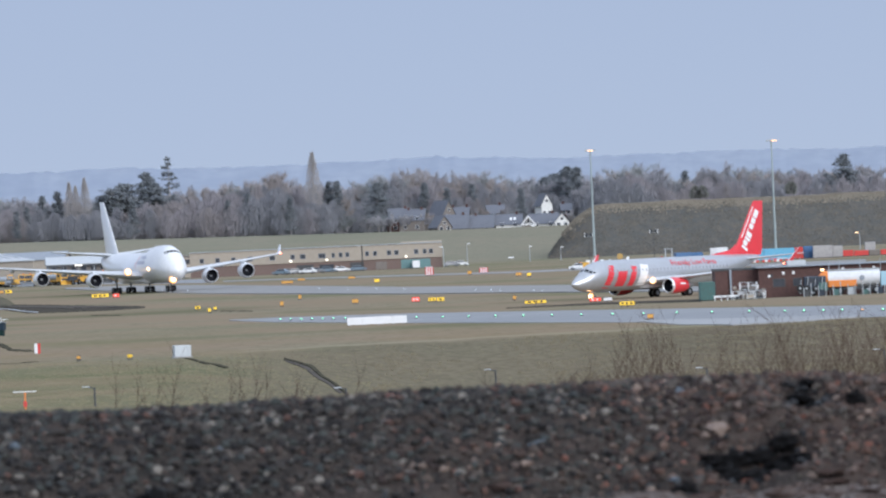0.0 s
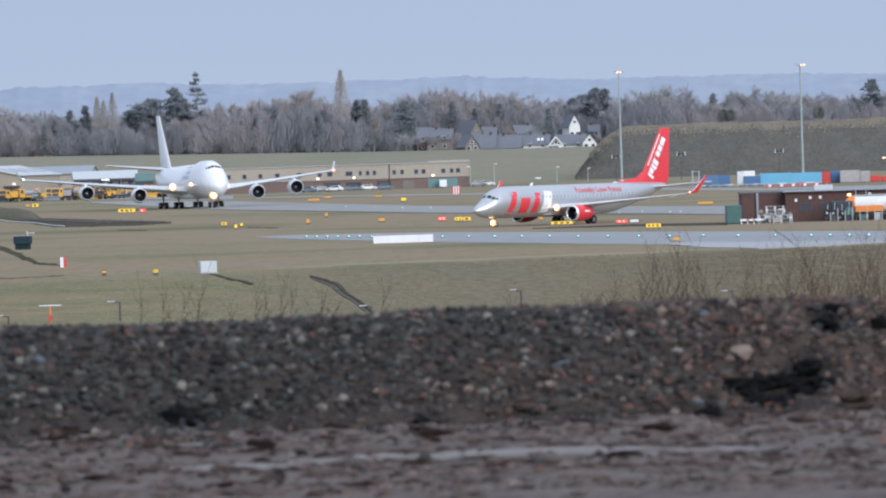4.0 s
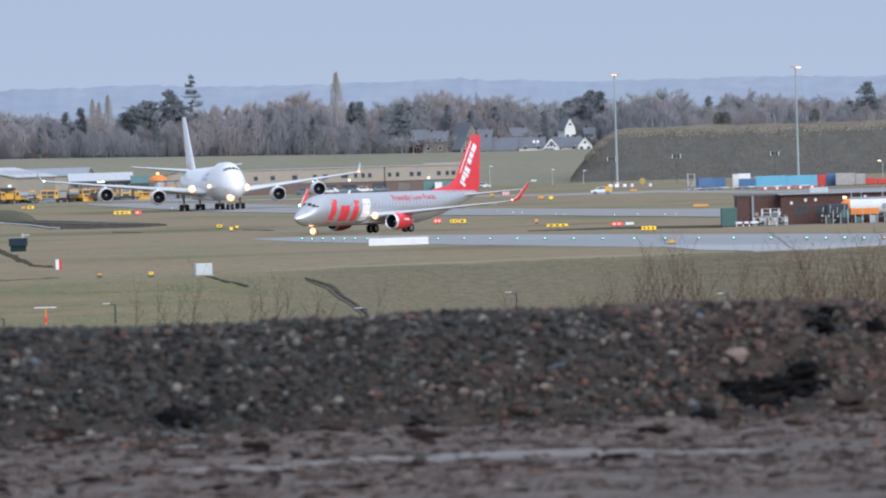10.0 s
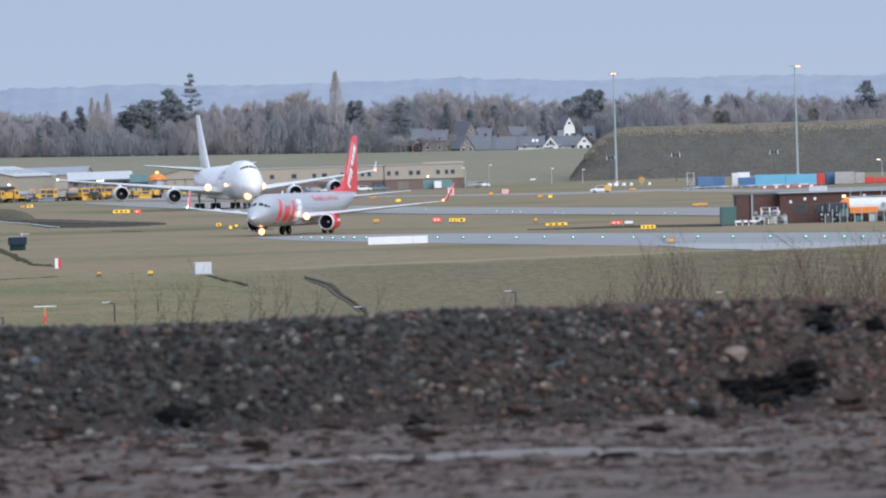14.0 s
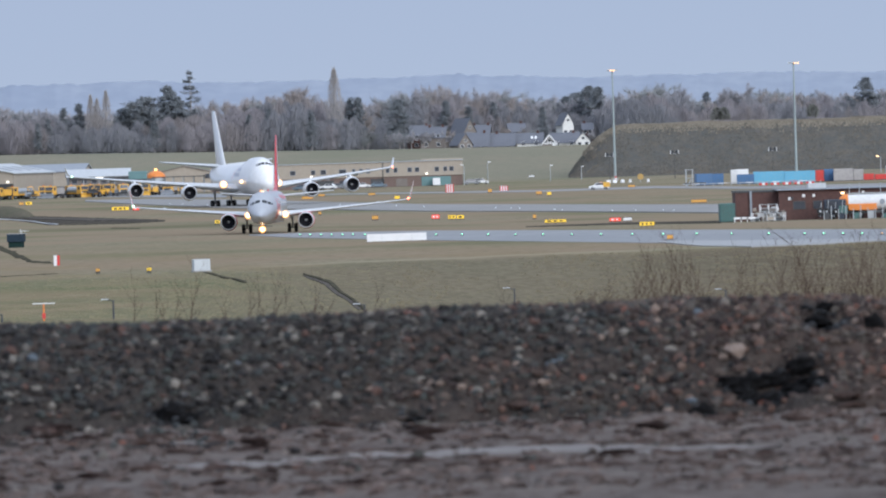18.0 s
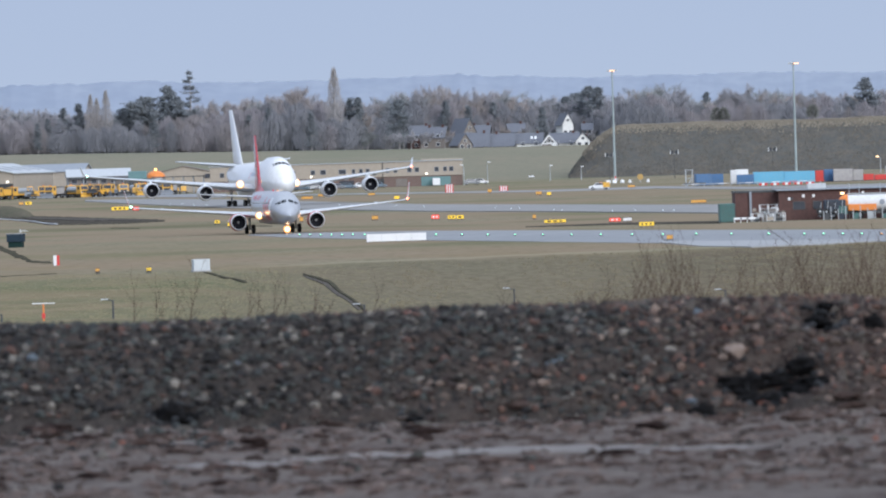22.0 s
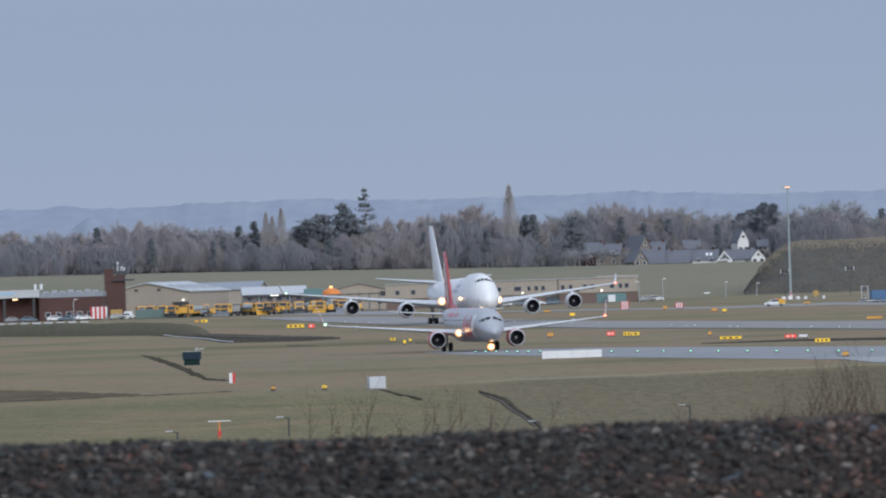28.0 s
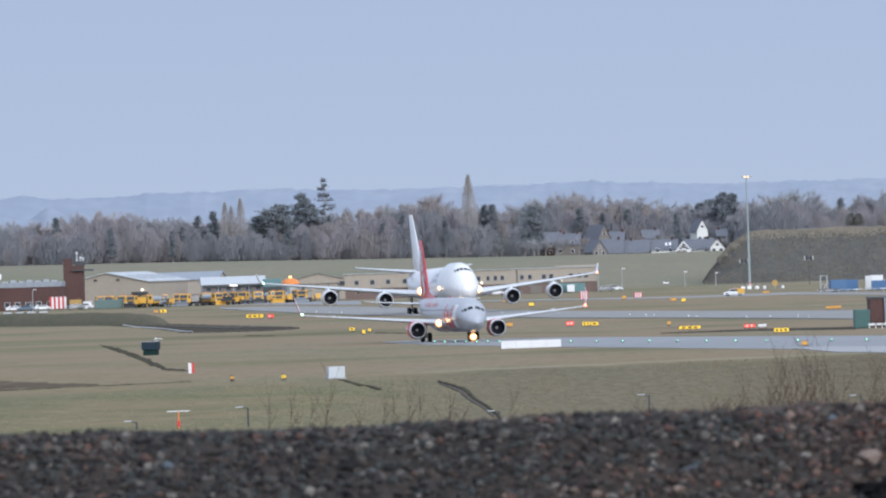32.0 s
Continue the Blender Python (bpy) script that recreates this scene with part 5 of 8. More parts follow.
    for xx in (-4.06, -33.67, -24.38):
        part("wall_lamp", slab(xx, xx + 0.5, -0.65, -0.3, 3.0, 3.4), GLOW_WHITE, b, "lit wall lamp")
    part("downpipe", slab(-15.10, -15.10 + 0.2, -0.45, -0.26, 0, top), DARK_STEEL, b)


def hangar():
    """Beige gabled store with a pale roof."""
    y = 2030.0
    x0, x1 = -133.65, -110.87
    w, d = x1 - x0, 34.0
    h = 8.10 - ground_z(0, y)
    r = 10.54 - ground_z(0, y) - h
    t = thing("storage_hangar", on((x0 + x1) / 2 + 4.5, y + d / 2, -15), "beige gabled store with a pale sheet roof", "building")
    part("wall", gable_walls(w, d, h, r, "y"), BEIGE, t)
    for bm in gable_roof(w, d, h, r, 0.5, 0.22, "y"):
        part("roof", bm, PALE_ROOF, t, "pale grey sheet roof")
    for k in range(4):
        s = fresh()
        yy = -d / 2 + 5 + k * 8
        prism(s, [(w / 2 * 0.35, h + r * 0.65 + 0.28), (w / 2 * 0.8, h + r * 0.2 + 0.28), (w / 2 * 0.8, h + r * 0.2 + 0.33), (w / 2 * 0.35, h + r * 0.65 + 0.33)], yy, yy + 1.6, "y")
        part("rooflight", s, GREY_ROOF, t, "dull rooflight strip")
    part("roller_door", slab(w * 0.30, w * 0.30 + 4.5, -d / 2 - 0.12, -d / 2 + 0.05, 0, 3.6), DARK_STEEL, t, "dark roller door")
    for k in (-0.15, 0.12):
        part("vent", slab(w * k, w * k + 0.9, -d / 2 - 0.1, -d / 2 + 0.05, h + 0.3, h + 0.9), DARK_STEEL, t)
    part("wall_lamp", slab(w * 0.42, w * 0.42 + 0.5, -d / 2 - 0.4, -d / 2 - 0.05, 3.9, 4.3), GLOW_WHITE, t, "lit wall lamp")
    # long grey roof behind
    y2 = 2085.0
    xa, xb = -111.63, -94.73
    h2 = 8.84 - ground_z(0, y2) - 0.7
    t2 = thing("low_depot", on((xa + xb) / 2, y2 + 8, -6), "long low depot with a dull blue-grey roof", "building")
    part("wall", gable_walls(xb - xa, 16, h2, 1.9), BEIGE, t2)
    for bm in gable_roof(xb - xa, 16, h2, 1.9):
        part("roof", bm, GREY_ROOF, t2, "dull blue-grey sheet roof")


def open_shed():
    """Brick vehicle shed with a pale roof."""
    y = 2040.0
    x0, x1 = -97.94, -81.85
    g = ground_z(0, y)
    w, d, h, r = x1 - x0, 12.0, 6.70 - g, 1.8
    t = thing("vehicle_shed", on((x0 + x1) / 2, y + d / 2, 4), "brown brick vehicle shed with a pale metal roof", "shed")
    for bm in gable_roof(w, d, h, r, 0.5, 0.2):
        part("roof", bm, PALE_ROOF, t, "pale metal roof")
    part("back_wall", slab(-w / 2, w / 2, d / 2 - 0.3, d / 2, 0, h), RED_BRICK, t, "dark brick wall")
    part("front_wall", slab(-w / 2 + 0.1, w / 2 - 0.1, -d / 2 + 0.3, -d / 2 + 0.5, 0, h), RENDER_TAN, t, "dull brown brick front")
    for k in range(6):
        window(t, -w / 2 + 1.6 + k * (w - 3.2) / 5, -d / 2 + 0.3, h - 1.25, 1.5, 1.1, 0.06, GREY_ROOF)
    for s in (-1, 1):
        part("side_wall", prism(fresh(), [(-d / 2, 0), (d / 2, 0), (d / 2, h), (0, h + r), (-d / 2, h)], s * w / 2 - 0.15, s * w / 2 + 0.15, "x"), GREY_ROOF, t)
    for k in range(5):
        part("post", slab(-w / 2 + k * w / 4 - 0.12, -w / 2 + k * w / 4 + 0.12, -d / 2, -d / 2 + 0.24, 0, h), GALVANISED, t)
    part("fascia", slab(-w / 2, w / 2, -d / 2 - 0.55, -d / 2 - 0.45, h - 0.6, h - 0.1), DARK_STEEL, t)
    part("strip_lamp", slab(-1, 1, -d / 2 - 0.7, -d / 2 - 0.56, h - 0.5, h - 0.25), GLOW_WHITE, t, "lit strip lamp")


def canopy_and_store():
    """Gabled beige store, long low canopy, orange salt dome."""
    y = 2050.0
    g = ground_z(0, y)
    x0, x1 = -77.50, -57.62
    w, d = x1 - x0, 18.0
    h, r = 6.38 - g, 9.32 - 7.10
    t = thing("gabled_store", on((x0 + x1) / 2, y + d / 2), "broad beige gabled store behind the vehicles", "building")
    part("wall", gable_walls(w, d, h, r, "y"), BEIGE, t)
    for bm in gable_roof(w, d, h, r, 0.3, 0.2, "y"):
        part("roof", bm, RENDER_TAN, t, "dull tan roof")
    part("roller_door", slab(w * 0.28, w * 0.28 + 1.6, -d / 2 - 0.1, -d / 2 + 0.05, 3.4, 4.6), GLASS, t)
    xa, xb = -74.91, -61.16
    gc = ground_z(0, 2020)
    c = thing("parking_canopy", on((xa + xb) / 2, 2020), "long low dark-roofed parking canopy", "canopy")
    hh = 6.16 - gc
    part("roof", slab(-(xb - xa) / 2, (xb - xa) / 2, -3, 3, hh - 0.25, hh), DARK_STEEL, c, "thin dark roof")
    for k in range(6):
        for yy in (-2.6, 2.6):
            part("post", slab(-(xb - xa) / 2 + 0.2 + k * (xb - xa - 0.6) / 5, -(xb - xa) / 2 + 0.4 + k * (xb - xa - 0.6) / 5, yy - 0.1, yy + 0.1, 0, hh - 0.25), GALVANISED, c)
    dm = thing("salt_dome", on(-74.41, 2035), "bright orange domed salt cover", "dome")
    bm = fresh()
    rr = 2.6
    base_z = 5.86 - ground_z(0, 2035)
    lathe_pts = [(rr * math.cos(a), base_z + 1.9 * math.sin(a)) for a in [math.pi / 2 * i / 7 for i in range(8)]]
    loft(bm, [[(r0 * math.cos(2 * math.pi * i / 20), r0 * math.sin(2 * math.pi * i / 20), z0) for i in range(20)] for r0, z0 in [(max(r1, 0.02), z1) for r1, z1 in lathe_pts]])
    part("cover", bm, ORANGE, dm, smooth=True)
    bm = fresh()
    rod(bm, (0, 0, 0), (0, 0, base_z), rr * 0.98, n=20)
    part("drum", bm, GALVANISED, dm)
    part("lamp_head", slab(-0.35, 0.35, -0.35, 0.35, base_z + 1.95, base_z + 2.45), GLOW_ORANGE, dm, "lit amber lamp")
    tc = thing("teal_container", on(-78.92, 2030), "teal steel container raised on a base", "container")
    part("body", slab(-2.4, 2.4, -1.2, 1.2, 5.71 - ground_z(0, 2030), 7.77 - ground_z(0, 2030), 0.05), TEAL, tc)
    part("base", slab(-2.3, 2.3, -1.1, 1.1, 0, 5.71 - ground_z(0, 2030)), DARK_STEEL, tc)


def old_terminal():
    """Brick terminal with a white canopy and the stub of a control tower."""
    y = 1990.0
    g = ground_z(0, y)
    xl, xm, xr = -187.33, -147.43, -131.30
    t = thing("old_terminal", pose(0, y, g), "dark red brick terminal with a white entrance canopy", "building")
    h1 = 7.64 - g
    part("wall", slab(xm, xr, 0, 14, -0.3, h1), RED_BRICK, t)
    part("parapet", slab(xm - 0.2, xr + 0.2, -0.2, 14.2, h1, h1 + 1.3), GREY_ROOF, t, "grey roof parapet")
    for k in range(7):
        part("roof_unit", slab(xm + 1 + k * 2.1, xm + 2.4 + k * 2.1, 1 + (k % 3), 3 + (k % 3), h1 + 1.3, h1 + 1.7 + 0.25 * (k % 2)), GALVANISED, t, "rooftop plant unit")
    h2 = 7.84 - g
    part("entrance_wall", slab(xl, xm, 3, 15, -0.3, h2), RED_BRICK, t)
    part("canopy_band", slab(xl, xm + 0.2, -3, 3, h2, h2 + 2.0, 0.05), PALE_ROOF, t, "white canopy band")
    part("canopy_stripe", slab(xm - 18, xm - 6, -3.06, -2.98, h2 + 0.9, h2 + 1.4), surface("blue_stripe", (0.30, 0.52, 0.72), 0.5, vary=((0.36, 0.56, 0.74),), scale=(1.0,)), t, "pale blue band")
    for k in range(6):
        part("column", slab(xm - 1.5 - k * 7.5, xm - 0.9 - k * 7.5, -2.6, -2.0, 0, h2), DARK_STEEL, t)
        part("canopy_lamp", slab(xm - 6.5 - k * 6.5, xm - 5.3 - k * 6.5, -2.7, -2.3, h2 - 0.55, h2 - 0.2), GLOW_WARM, t, "lit warm canopy lamp")
    for k in range(5):
        window(t, xm + 2.2 + k * 2.7, 0, 1.6, 1.4, 1.3)
    for k in (-245, -250):
        bm = fresh()
        rod(bm, (-148.02 + (k + 248) * 0.3, 4, h2 + 2), (-148.02 + (k + 248) * 0.3, 4, h2 + 3.4), 0.35, 0.35, 10)
        part("roof_vent", bm, FLAT_WHITE, t)
    # tower stub
    tx0, tx1 = -131.91, -126.82
    gt = ground_z(0, 2010)
    tw = thing("tower_stub", pose((tx0 + tx1) / 2, 2010, gt), "dark red brick tower with a steel platform", "tower")
    ht = 12.81 - gt
    hw = (tx1 - tx0) / 2
    part("shaft", slab(-hw, hw, 0, 5, -0.3, ht), RED_BRICK, tw)
    part("upper_shaft", slab(-hw, -hw + 2.2, 0.4, 4, ht, 14.60 - gt), RED_BRICK, tw)
    part("platform", slab(-0.2, hw + 2.6, -0.8, 4, ht - 1.4, ht - 1.0), DARK_STEEL, tw, "dark steel platform")
    part("cabin", slab(0.4, hw + 0.4, 0.6, 3.6, ht, ht + 1.1), DARK_STEEL, tw)
    for xx, hh in ((0.9, 3.2), (1.9, 2.0), (hw, 1.7)):
        bm = fresh()
        rod(bm, (xx, 1.5, ht), (xx, 1.5, ht + hh), 0.1, n=6)
        bmesh.ops.create_uvsphere(bm, u_segments=8, v_segments=6, radius=0.3, matrix=Matrix.Translation((xx, 1.5, ht + hh)))
        part("mast", bm, FLAT_WHITE, tw, "white mast head")


def brick_depot():
    """Flat-roofed red brick depot near the taxiway."""
    y = 930.0
    x0, xc, x1 = 35.01, 40.12, 63.14
    g = ground_z(x0, y)
    t = thing("brick_depot", pose(0, y, g), "flat-roofed dark red brick depot with pale fascia", "building")
    h = 3.57 - g
    part("wall", slab(xc, x1, 0, 12, -0.2, h), RED_BRICK, t)
    part("side_wall", slab(x0, xc, 2.0, 12, -0.2, h - 0.15), RED_BRICK, t, "dark red brick wing")
    part("fascia", slab(xc - 0.3, x1, -0.5, 12.3, h, h + 0.16), GREY_ROOF, t, "thin grey roof edge")
    part("wing_coping", slab(x0 - 0.1, xc - 0.3, 1.9, 12.3, h - 0.15, h + 0.1), DARK_STEEL, t)
    part("roof_hatch", slab(43.69, 45.85, 1.5, 4, h + 0.16, h + 0.75), PALE_ROOF, t, "pale roof hatch")
    for xx, w, hh, zc in ((2.4, 1.48, 1.0, 1.75), (4.6, 1.08, 1.0, 1.75), (1.5, 0.4, 0.35, 2.6)):
        window(t, xc + xx, 0, zc, w, hh, 0.05, DARK_STEEL)
    part("downpipe", slab(36.71, 36.91 + 0.05, 1.7, 1.98, 0, h), GREY_ROOF, t, "grey downpipe")
    for xx, z in ((1.1, 2.4), (2.8, 2.7), (4.0, 2.7), (9.9, 2.9), (13.6, 2.9)):
        part("sign_plate", slab(xc + xx, xc + xx + 0.3, -0.06, -0.005, z, z + 0.35), FLAT_WHITE, t, "small pale wall plate")
    for xx in (xc + 8.2, xc + 9.4, xc + 11.9, xc + 14.3, xc + 17):
        bm = fresh()
        rod(bm, (xx, -4, 0), (xx, -4, 4.2), 0.05, n=8)
        pole = tagged(part("lamp_pole", bm, GALVANISED), "thin grey steel pole beside the depot", "pole", "poles by the depot")
        pole.matrix_basis = pose(0, y, g)
    # green container and clutter at its foot
    c = thing("green_container", on((33.78), 925), "dark green steel container beside the depot", "container")
    w = 1.8
    part("body", slab(-w / 2, w / 2, 0, 5, 0.1, 2.25, 0.04), GREEN_BOX, c)
    for k in range(5):
        part("rib", slab(-w / 2 + 0.15 + k * 0.38, -w / 2 + 0.25 + k * 0.38, -0.05, 0.02, 0.2, 2.15), GREEN_BOX, c)
    part("skid", slab(-w / 2, w / 2, 0.1, 4.9, 0, 0.1), DARK_STEEL, c)
    rng = random.Random(5)
    for k in range(60):
        xx = rng.uniform(-3.1, 0.4)
        s = rng.uniform(0.15, 0.5)
        hgt = rng.uniform(-0.1, 0.25)
        lvl = 0.0 if k < 24 else (0.4 if k < 44 else (0.8 if k < 54 else 1.2))
        mat = rng.choice((FLAT_WHITE, DARK_STEEL, RENDER_TAN, TRIM, BEIGE, GALVANISED, RED_BRICK))
        ob = part("stacked_crate", slab(-s / 2, s / 2, -s / 2, s / 2, 0, hgt + 0.3, 0.03), mat)
        ob.matrix_basis = pose(xc + xx, 926.5 + rng.uniform(-1.2, 1.4), g + lvl, 0, 0, rng.uniform(0, 90))
        tagged(ob, "pale crate in a pile of stored goods", "crate", "stored goods by the depot")
    for k, (dx, dy, lvl, turn) in enumerate(((-2.9, 0.2, 0, 10), (-1.75, 0.4, 0, -8), (-0.6, 0.1, 0, 14), (-1.95, 0.3, 1.02, 4), (-0.95, 0.3, 1.02, -12), (-1.5, -0.9, 0, 30), (-0.1, -0.8, 0, -20))):
        st = thing("wire_stillage", pose(xc + dx, 925.8 + dy, g + lvl, 0, 0, turn), "pale metal stillage frame in the stored goods", "stillage", "stillages by the depot")
        for a in (-0.5, 0.5):
            for b in (-0.4, 0.4):
                part("post", slab(a - 0.04, a + 0.04, b - 0.04, b + 0.04, 0, 1.0), TRIM, st)
        for z in (0.1, 0.5, 0.94):
            part("rail", slab(-0.54, 0.54, -0.44, -0.38, z, z + 0.06), GALVANISED, st)
            part("rail", slab(-0.54, 0.54, 0.38, 0.44, z, z + 0.06), GALVANISED, st)
        part("tray", slab(-0.46, 0.46, -0.37, 0.37, 0.1, 0.35 + 0.12 * (k % 3)), (DARK_STEEL, RENDER_TAN, BEIGE)[k % 3], st, "dull goods in the frame")
    for k in range(3):
        ob = part("white_trestle", box(slab(-0.5, 0.5, -0.2, 0.2, 0.35, 0.6, 0.02), -0.45, -0.35, -0.15, 0.15, 0, 0.35), FLAT_WHITE)
        tagged(ob, "low white trestle on the grass", "trestle", "trestles by the depot")
        ob.matrix_basis = pose(34.90 + k * 0.75, 922.5, g)


office_block()
hangar()
open_shed()
canopy_and_store()
old_terminal()
brick_depot()


def house(x, y, w, d, h, rise, walls, roof, label, turn=0.0, along="x", chimneys=(0.3,), rows=1, lift=0.0):
    t = thing("house", on(x, y, turn, lift), label, "house", "houses behind the field")
    part("wall", gable_walls(w, d, h, rise, along), walls, t)
    for bm in gable_roof(w, d, h, rise, 0.35, 0.2, along):
        part("roof", bm, roof, t)
    for c in chimneys:
        part("chimney", slab(c * w - 0.36, c * w + 0.36, -0.3, 0.3, h + rise * 0.5, h + rise + 0.85), RED_BRICK, t, "red brick chimney")
    n = max(2, int(w / 3.2))
    for r in range(rows):
        for k in range(n):
            window(t, -w / 2 + (k + 0.5) * w / n, -d / 2, 1.4 + r * 2.6, 1.2, 1.2)
    if along == "y":
        window(t, 0, -d / 2, h + rise * 0.35, 1.0, 0.9)
    return t


def houses():
    k = 0.1764
    house(11.61, 2446, 42 * k, 9, 1.9, 4.1, RENDER_TAN, SLATE_ROOF, "low house with a steep slate roof", -4, lift=-1.5)
    house(19.38, 2447, 46 * k, 9, 1.9, 3.7, RENDER_TAN, SLATE_ROOF, "low house with a slate roof", -4, "x", (-0.2,), lift=-1.6)
    house(6.48, 2438, 26 * k, 8, 2.0, 3.3, RENDER_TAN, SLATE_ROOF, "tan gabled house with slate roof", 20, "y", (), lift=-0.9)
    roof = house(28.18, 2448, 46 * k, 8, 1.5, 3.0, RENDER_WHITE, SLATE_ROOF, "white bungalow with a dark slate roof", -3, lift=-0.6)
    for a in (0.3, 1.5):
        part("rooflight", prism(fresh(), [(-2.6, 2.75), (-1.6, 3.5), (-1.6, 3.62), (-2.6, 2.87)], a, a + 0.7, "x"), FLAT_WHITE, roof, "pale rooflight")
    frame_house = house(33.94, 2436, 25 * k, 8, 1.2, 2.6, RENDER_TAN, SLATE_ROOF, "gabled bungalow with broad white bargeboards", 0, "y", (), lift=-0.6)
    for s in (-1, 1):
        part("bargeboard", prism(fresh(), [(s * 2.75, 0.75), (s * 2.2, 0.75), (0, 3.35), (0, 4.05)], -4.5, -4.38, "y"), TRIM, frame_house, "white bargeboard")
    part("lintel", slab(-2.2, 2.2, -4.12, -4.0, 1.05, 1.45), TRIM, frame_house, "white lintel board")
    part("porch", slab(0.9, 2.3, -4.3, -4.0, -0.2, 1.0), FLAT_WHITE, frame_house, "white porch")
    house(39.11, 2447, 50 * k, 8, 1.6, 3.0, RENDER_WHITE, SLATE_ROOF, "white bungalow with a grey slate roof", -3, lift=-0.9)
    house(44.43, 2434, 25 * k, 9, 2.3, 2.6, RENDER_WHITE, SLATE_ROOF, "white gabled house beside the bank", 0, "y", (), lift=-1.3)
    house(39.34, 2462, 20 * k, 8, 6.6, 3.3, RENDER_WHITE, SLATE_ROOF, "tall white gabled house on the slope", 15, "y", (), 2)
    house(-1.74, 2475, 44 * k, 8, 3.6, 3.2, RENDER_TAN, SLATE_ROOF, "brick house with a blue-grey slate roof", -12, "x", (-0.2, 0.35), 2)
    house(-6.42, 2488, 40 * k, 8, 4.4, 3.0, RED_BRICK, SLATE_ROOF, "red brick house with slate roof", 8, "x", (0.3,), 2)
    house(7.28, 2484, 26 * k, 9, 5.0, 4.2, RENDER_TAN, SLATE_ROOF, "tan gabled house among trees", 30, "y", (), 2)
    house(13.02, 2492, 34 * k, 8, 4.0, 3.0, RED_BRICK, SLATE_ROOF, "red brick house with chimneys", -5, "x", (-0.35, 0.4), 2)
    house(24.31, 2496, 30 * k, 8, 4.6, 2.6, RENDER_TAN, SLATE_ROOF, "pale house with grey roof among trees", 5, "x", (0.3,), 2)
    house(47.09, 2496, 18 * k, 8, 4.6, 2.0, RED_BRICK, SLATE_ROOF, "red brick house with a slate roof", 0, "x", (-0.3,), 2)
    for x in (74.43, 85.09, 99.43):
        house(x, 2540, 36 * k, 8, 6.2, 3.0, RENDER_TAN, SLATE_ROOF, "house roof behind the grass bank", -6, "x", (0.2,), 2)


houses()


# ---- airfield furniture, vehicles and stores ----
SIGN_YELLOW = surface("lit_yellow_sign", (0.80, 0.53, 0.05), 0.5, vary=((0.68, 0.45, 0.05),), scale=(1.5,), amount=0.5, emit=((1.0, 0.62, 0.05), 0.35))
SIGN_RED = surface("lit_red_sign", (0.80, 0.07, 0.05), 0.5, vary=((0.7, 0.06, 0.05),), scale=(1.5,), amount=0.5, emit=((1.0, 0.12, 0.06), 0.5))
SIGN_ORANGE = surface("orange_marker", (0.70, 0.36, 0.08), 0.6, vary=((0.58, 0.28, 0.07),), scale=(1.5,), amount=0.5)
LEGEND_DARK = surface("dark_legend", (0.05, 0.04, 0.03), 0.6, vary=((0.08, 0.07, 0.05),), scale=(2.0,), amount=0.5)
BLUE_BOX = surface("blue_container_paint", (0.055, 0.16, 0.34), 0.55, vary=((0.045, 0.13, 0.28), (0.10, 0.14, 0.2)), scale=(0.4, 2.5), amount=0.5)
SKY_BOX = surface("light_blue_paint", (0.12, 0.42, 0.62), 0.55, vary=((0.10, 0.36, 0.54), (0.2, 0.4, 0.52)), scale=(0.4, 2.5), amount=0.5)
TARP = surface("grey_tarpaulin", (0.36, 0.35, 0.35), 0.8, vary=((0.28, 0.27, 0.27), (0.44, 0.42, 0.41)), scale=(0.4, 2.0), amount=0.6, bump=0.5, bump_scale=2)
TANK_WHITE = surface("tank_white", (0.72, 0.73, 0.74), 0.35, vary=((0.6, 0.61, 0.62), (0.5, 0.5, 0.5)), scale=(0.4, 2.0), amount=0.4)
NAVY = surface("navy_cab", (0.02, 0.032, 0.052), 0.5, vary=((0.03, 0.042, 0.062),), scale=(0.8,), amount=0.5)
LIGHT_GREEN = surface("green_taxi_light", (0.2, 0.8, 0.5), 0.4, emit=((0.35, 1.0, 0.62), 1.7))
LIGHT_AMBER = surface("amber_taxi_light", (0.8, 0.5, 0.2), 0.4, emit=((1.0, 0.42, 0.12), 1.5))
LIGHT_WHITE = surface("white_taxi_light", (0.7, 0.7, 0.8), 0.4, emit=((0.8, 0.92, 1.0), 0.9))


def legend(t, w, h, z, n, rng, material=LEGEND_DARK):
    for k in range(n):
        x = -w / 2 + w * (k + 0.5) / n
        part("legend_bar", slab(x - w / n * 0.3, x + w / n * rng.uniform(0.05, 0.3), -0.165, -0.148, z + h * 0.25, z + h * 0.75), material, t)


def guidance_sign(x, y, w, h, face, label, bars=3, rng=random.Random(2), lettering=LEGEND_DARK):
    t = thing("guidance_sign", on(x, y), label, "airfield sign", "taxiway signs")
    part("panel", slab(-w / 2, w / 2, -0.15, 0.15, 0.22, 0.22 + h, 0.03), face, t)
    part("frame", box(slab(-w / 2 - 0.04, w / 2 + 0.04, -0.12, 0.12, 0.16, 0.22), -w / 2 - 0.04, w / 2 + 0.04, -0.12, 0.12, 0.22 + h, 0.27 + h), DARK_STEEL, t)
    for k in (-0.38, 0, 0.38):
        part("leg", slab(k * w - 0.04, k * w + 0.04, -0.04, 0.04, 0, 0.16), DARK_STEEL, t)
    if bars:
        legend(t, w * 0.85, h, 0.22, bars, rng, lettering)
    return t


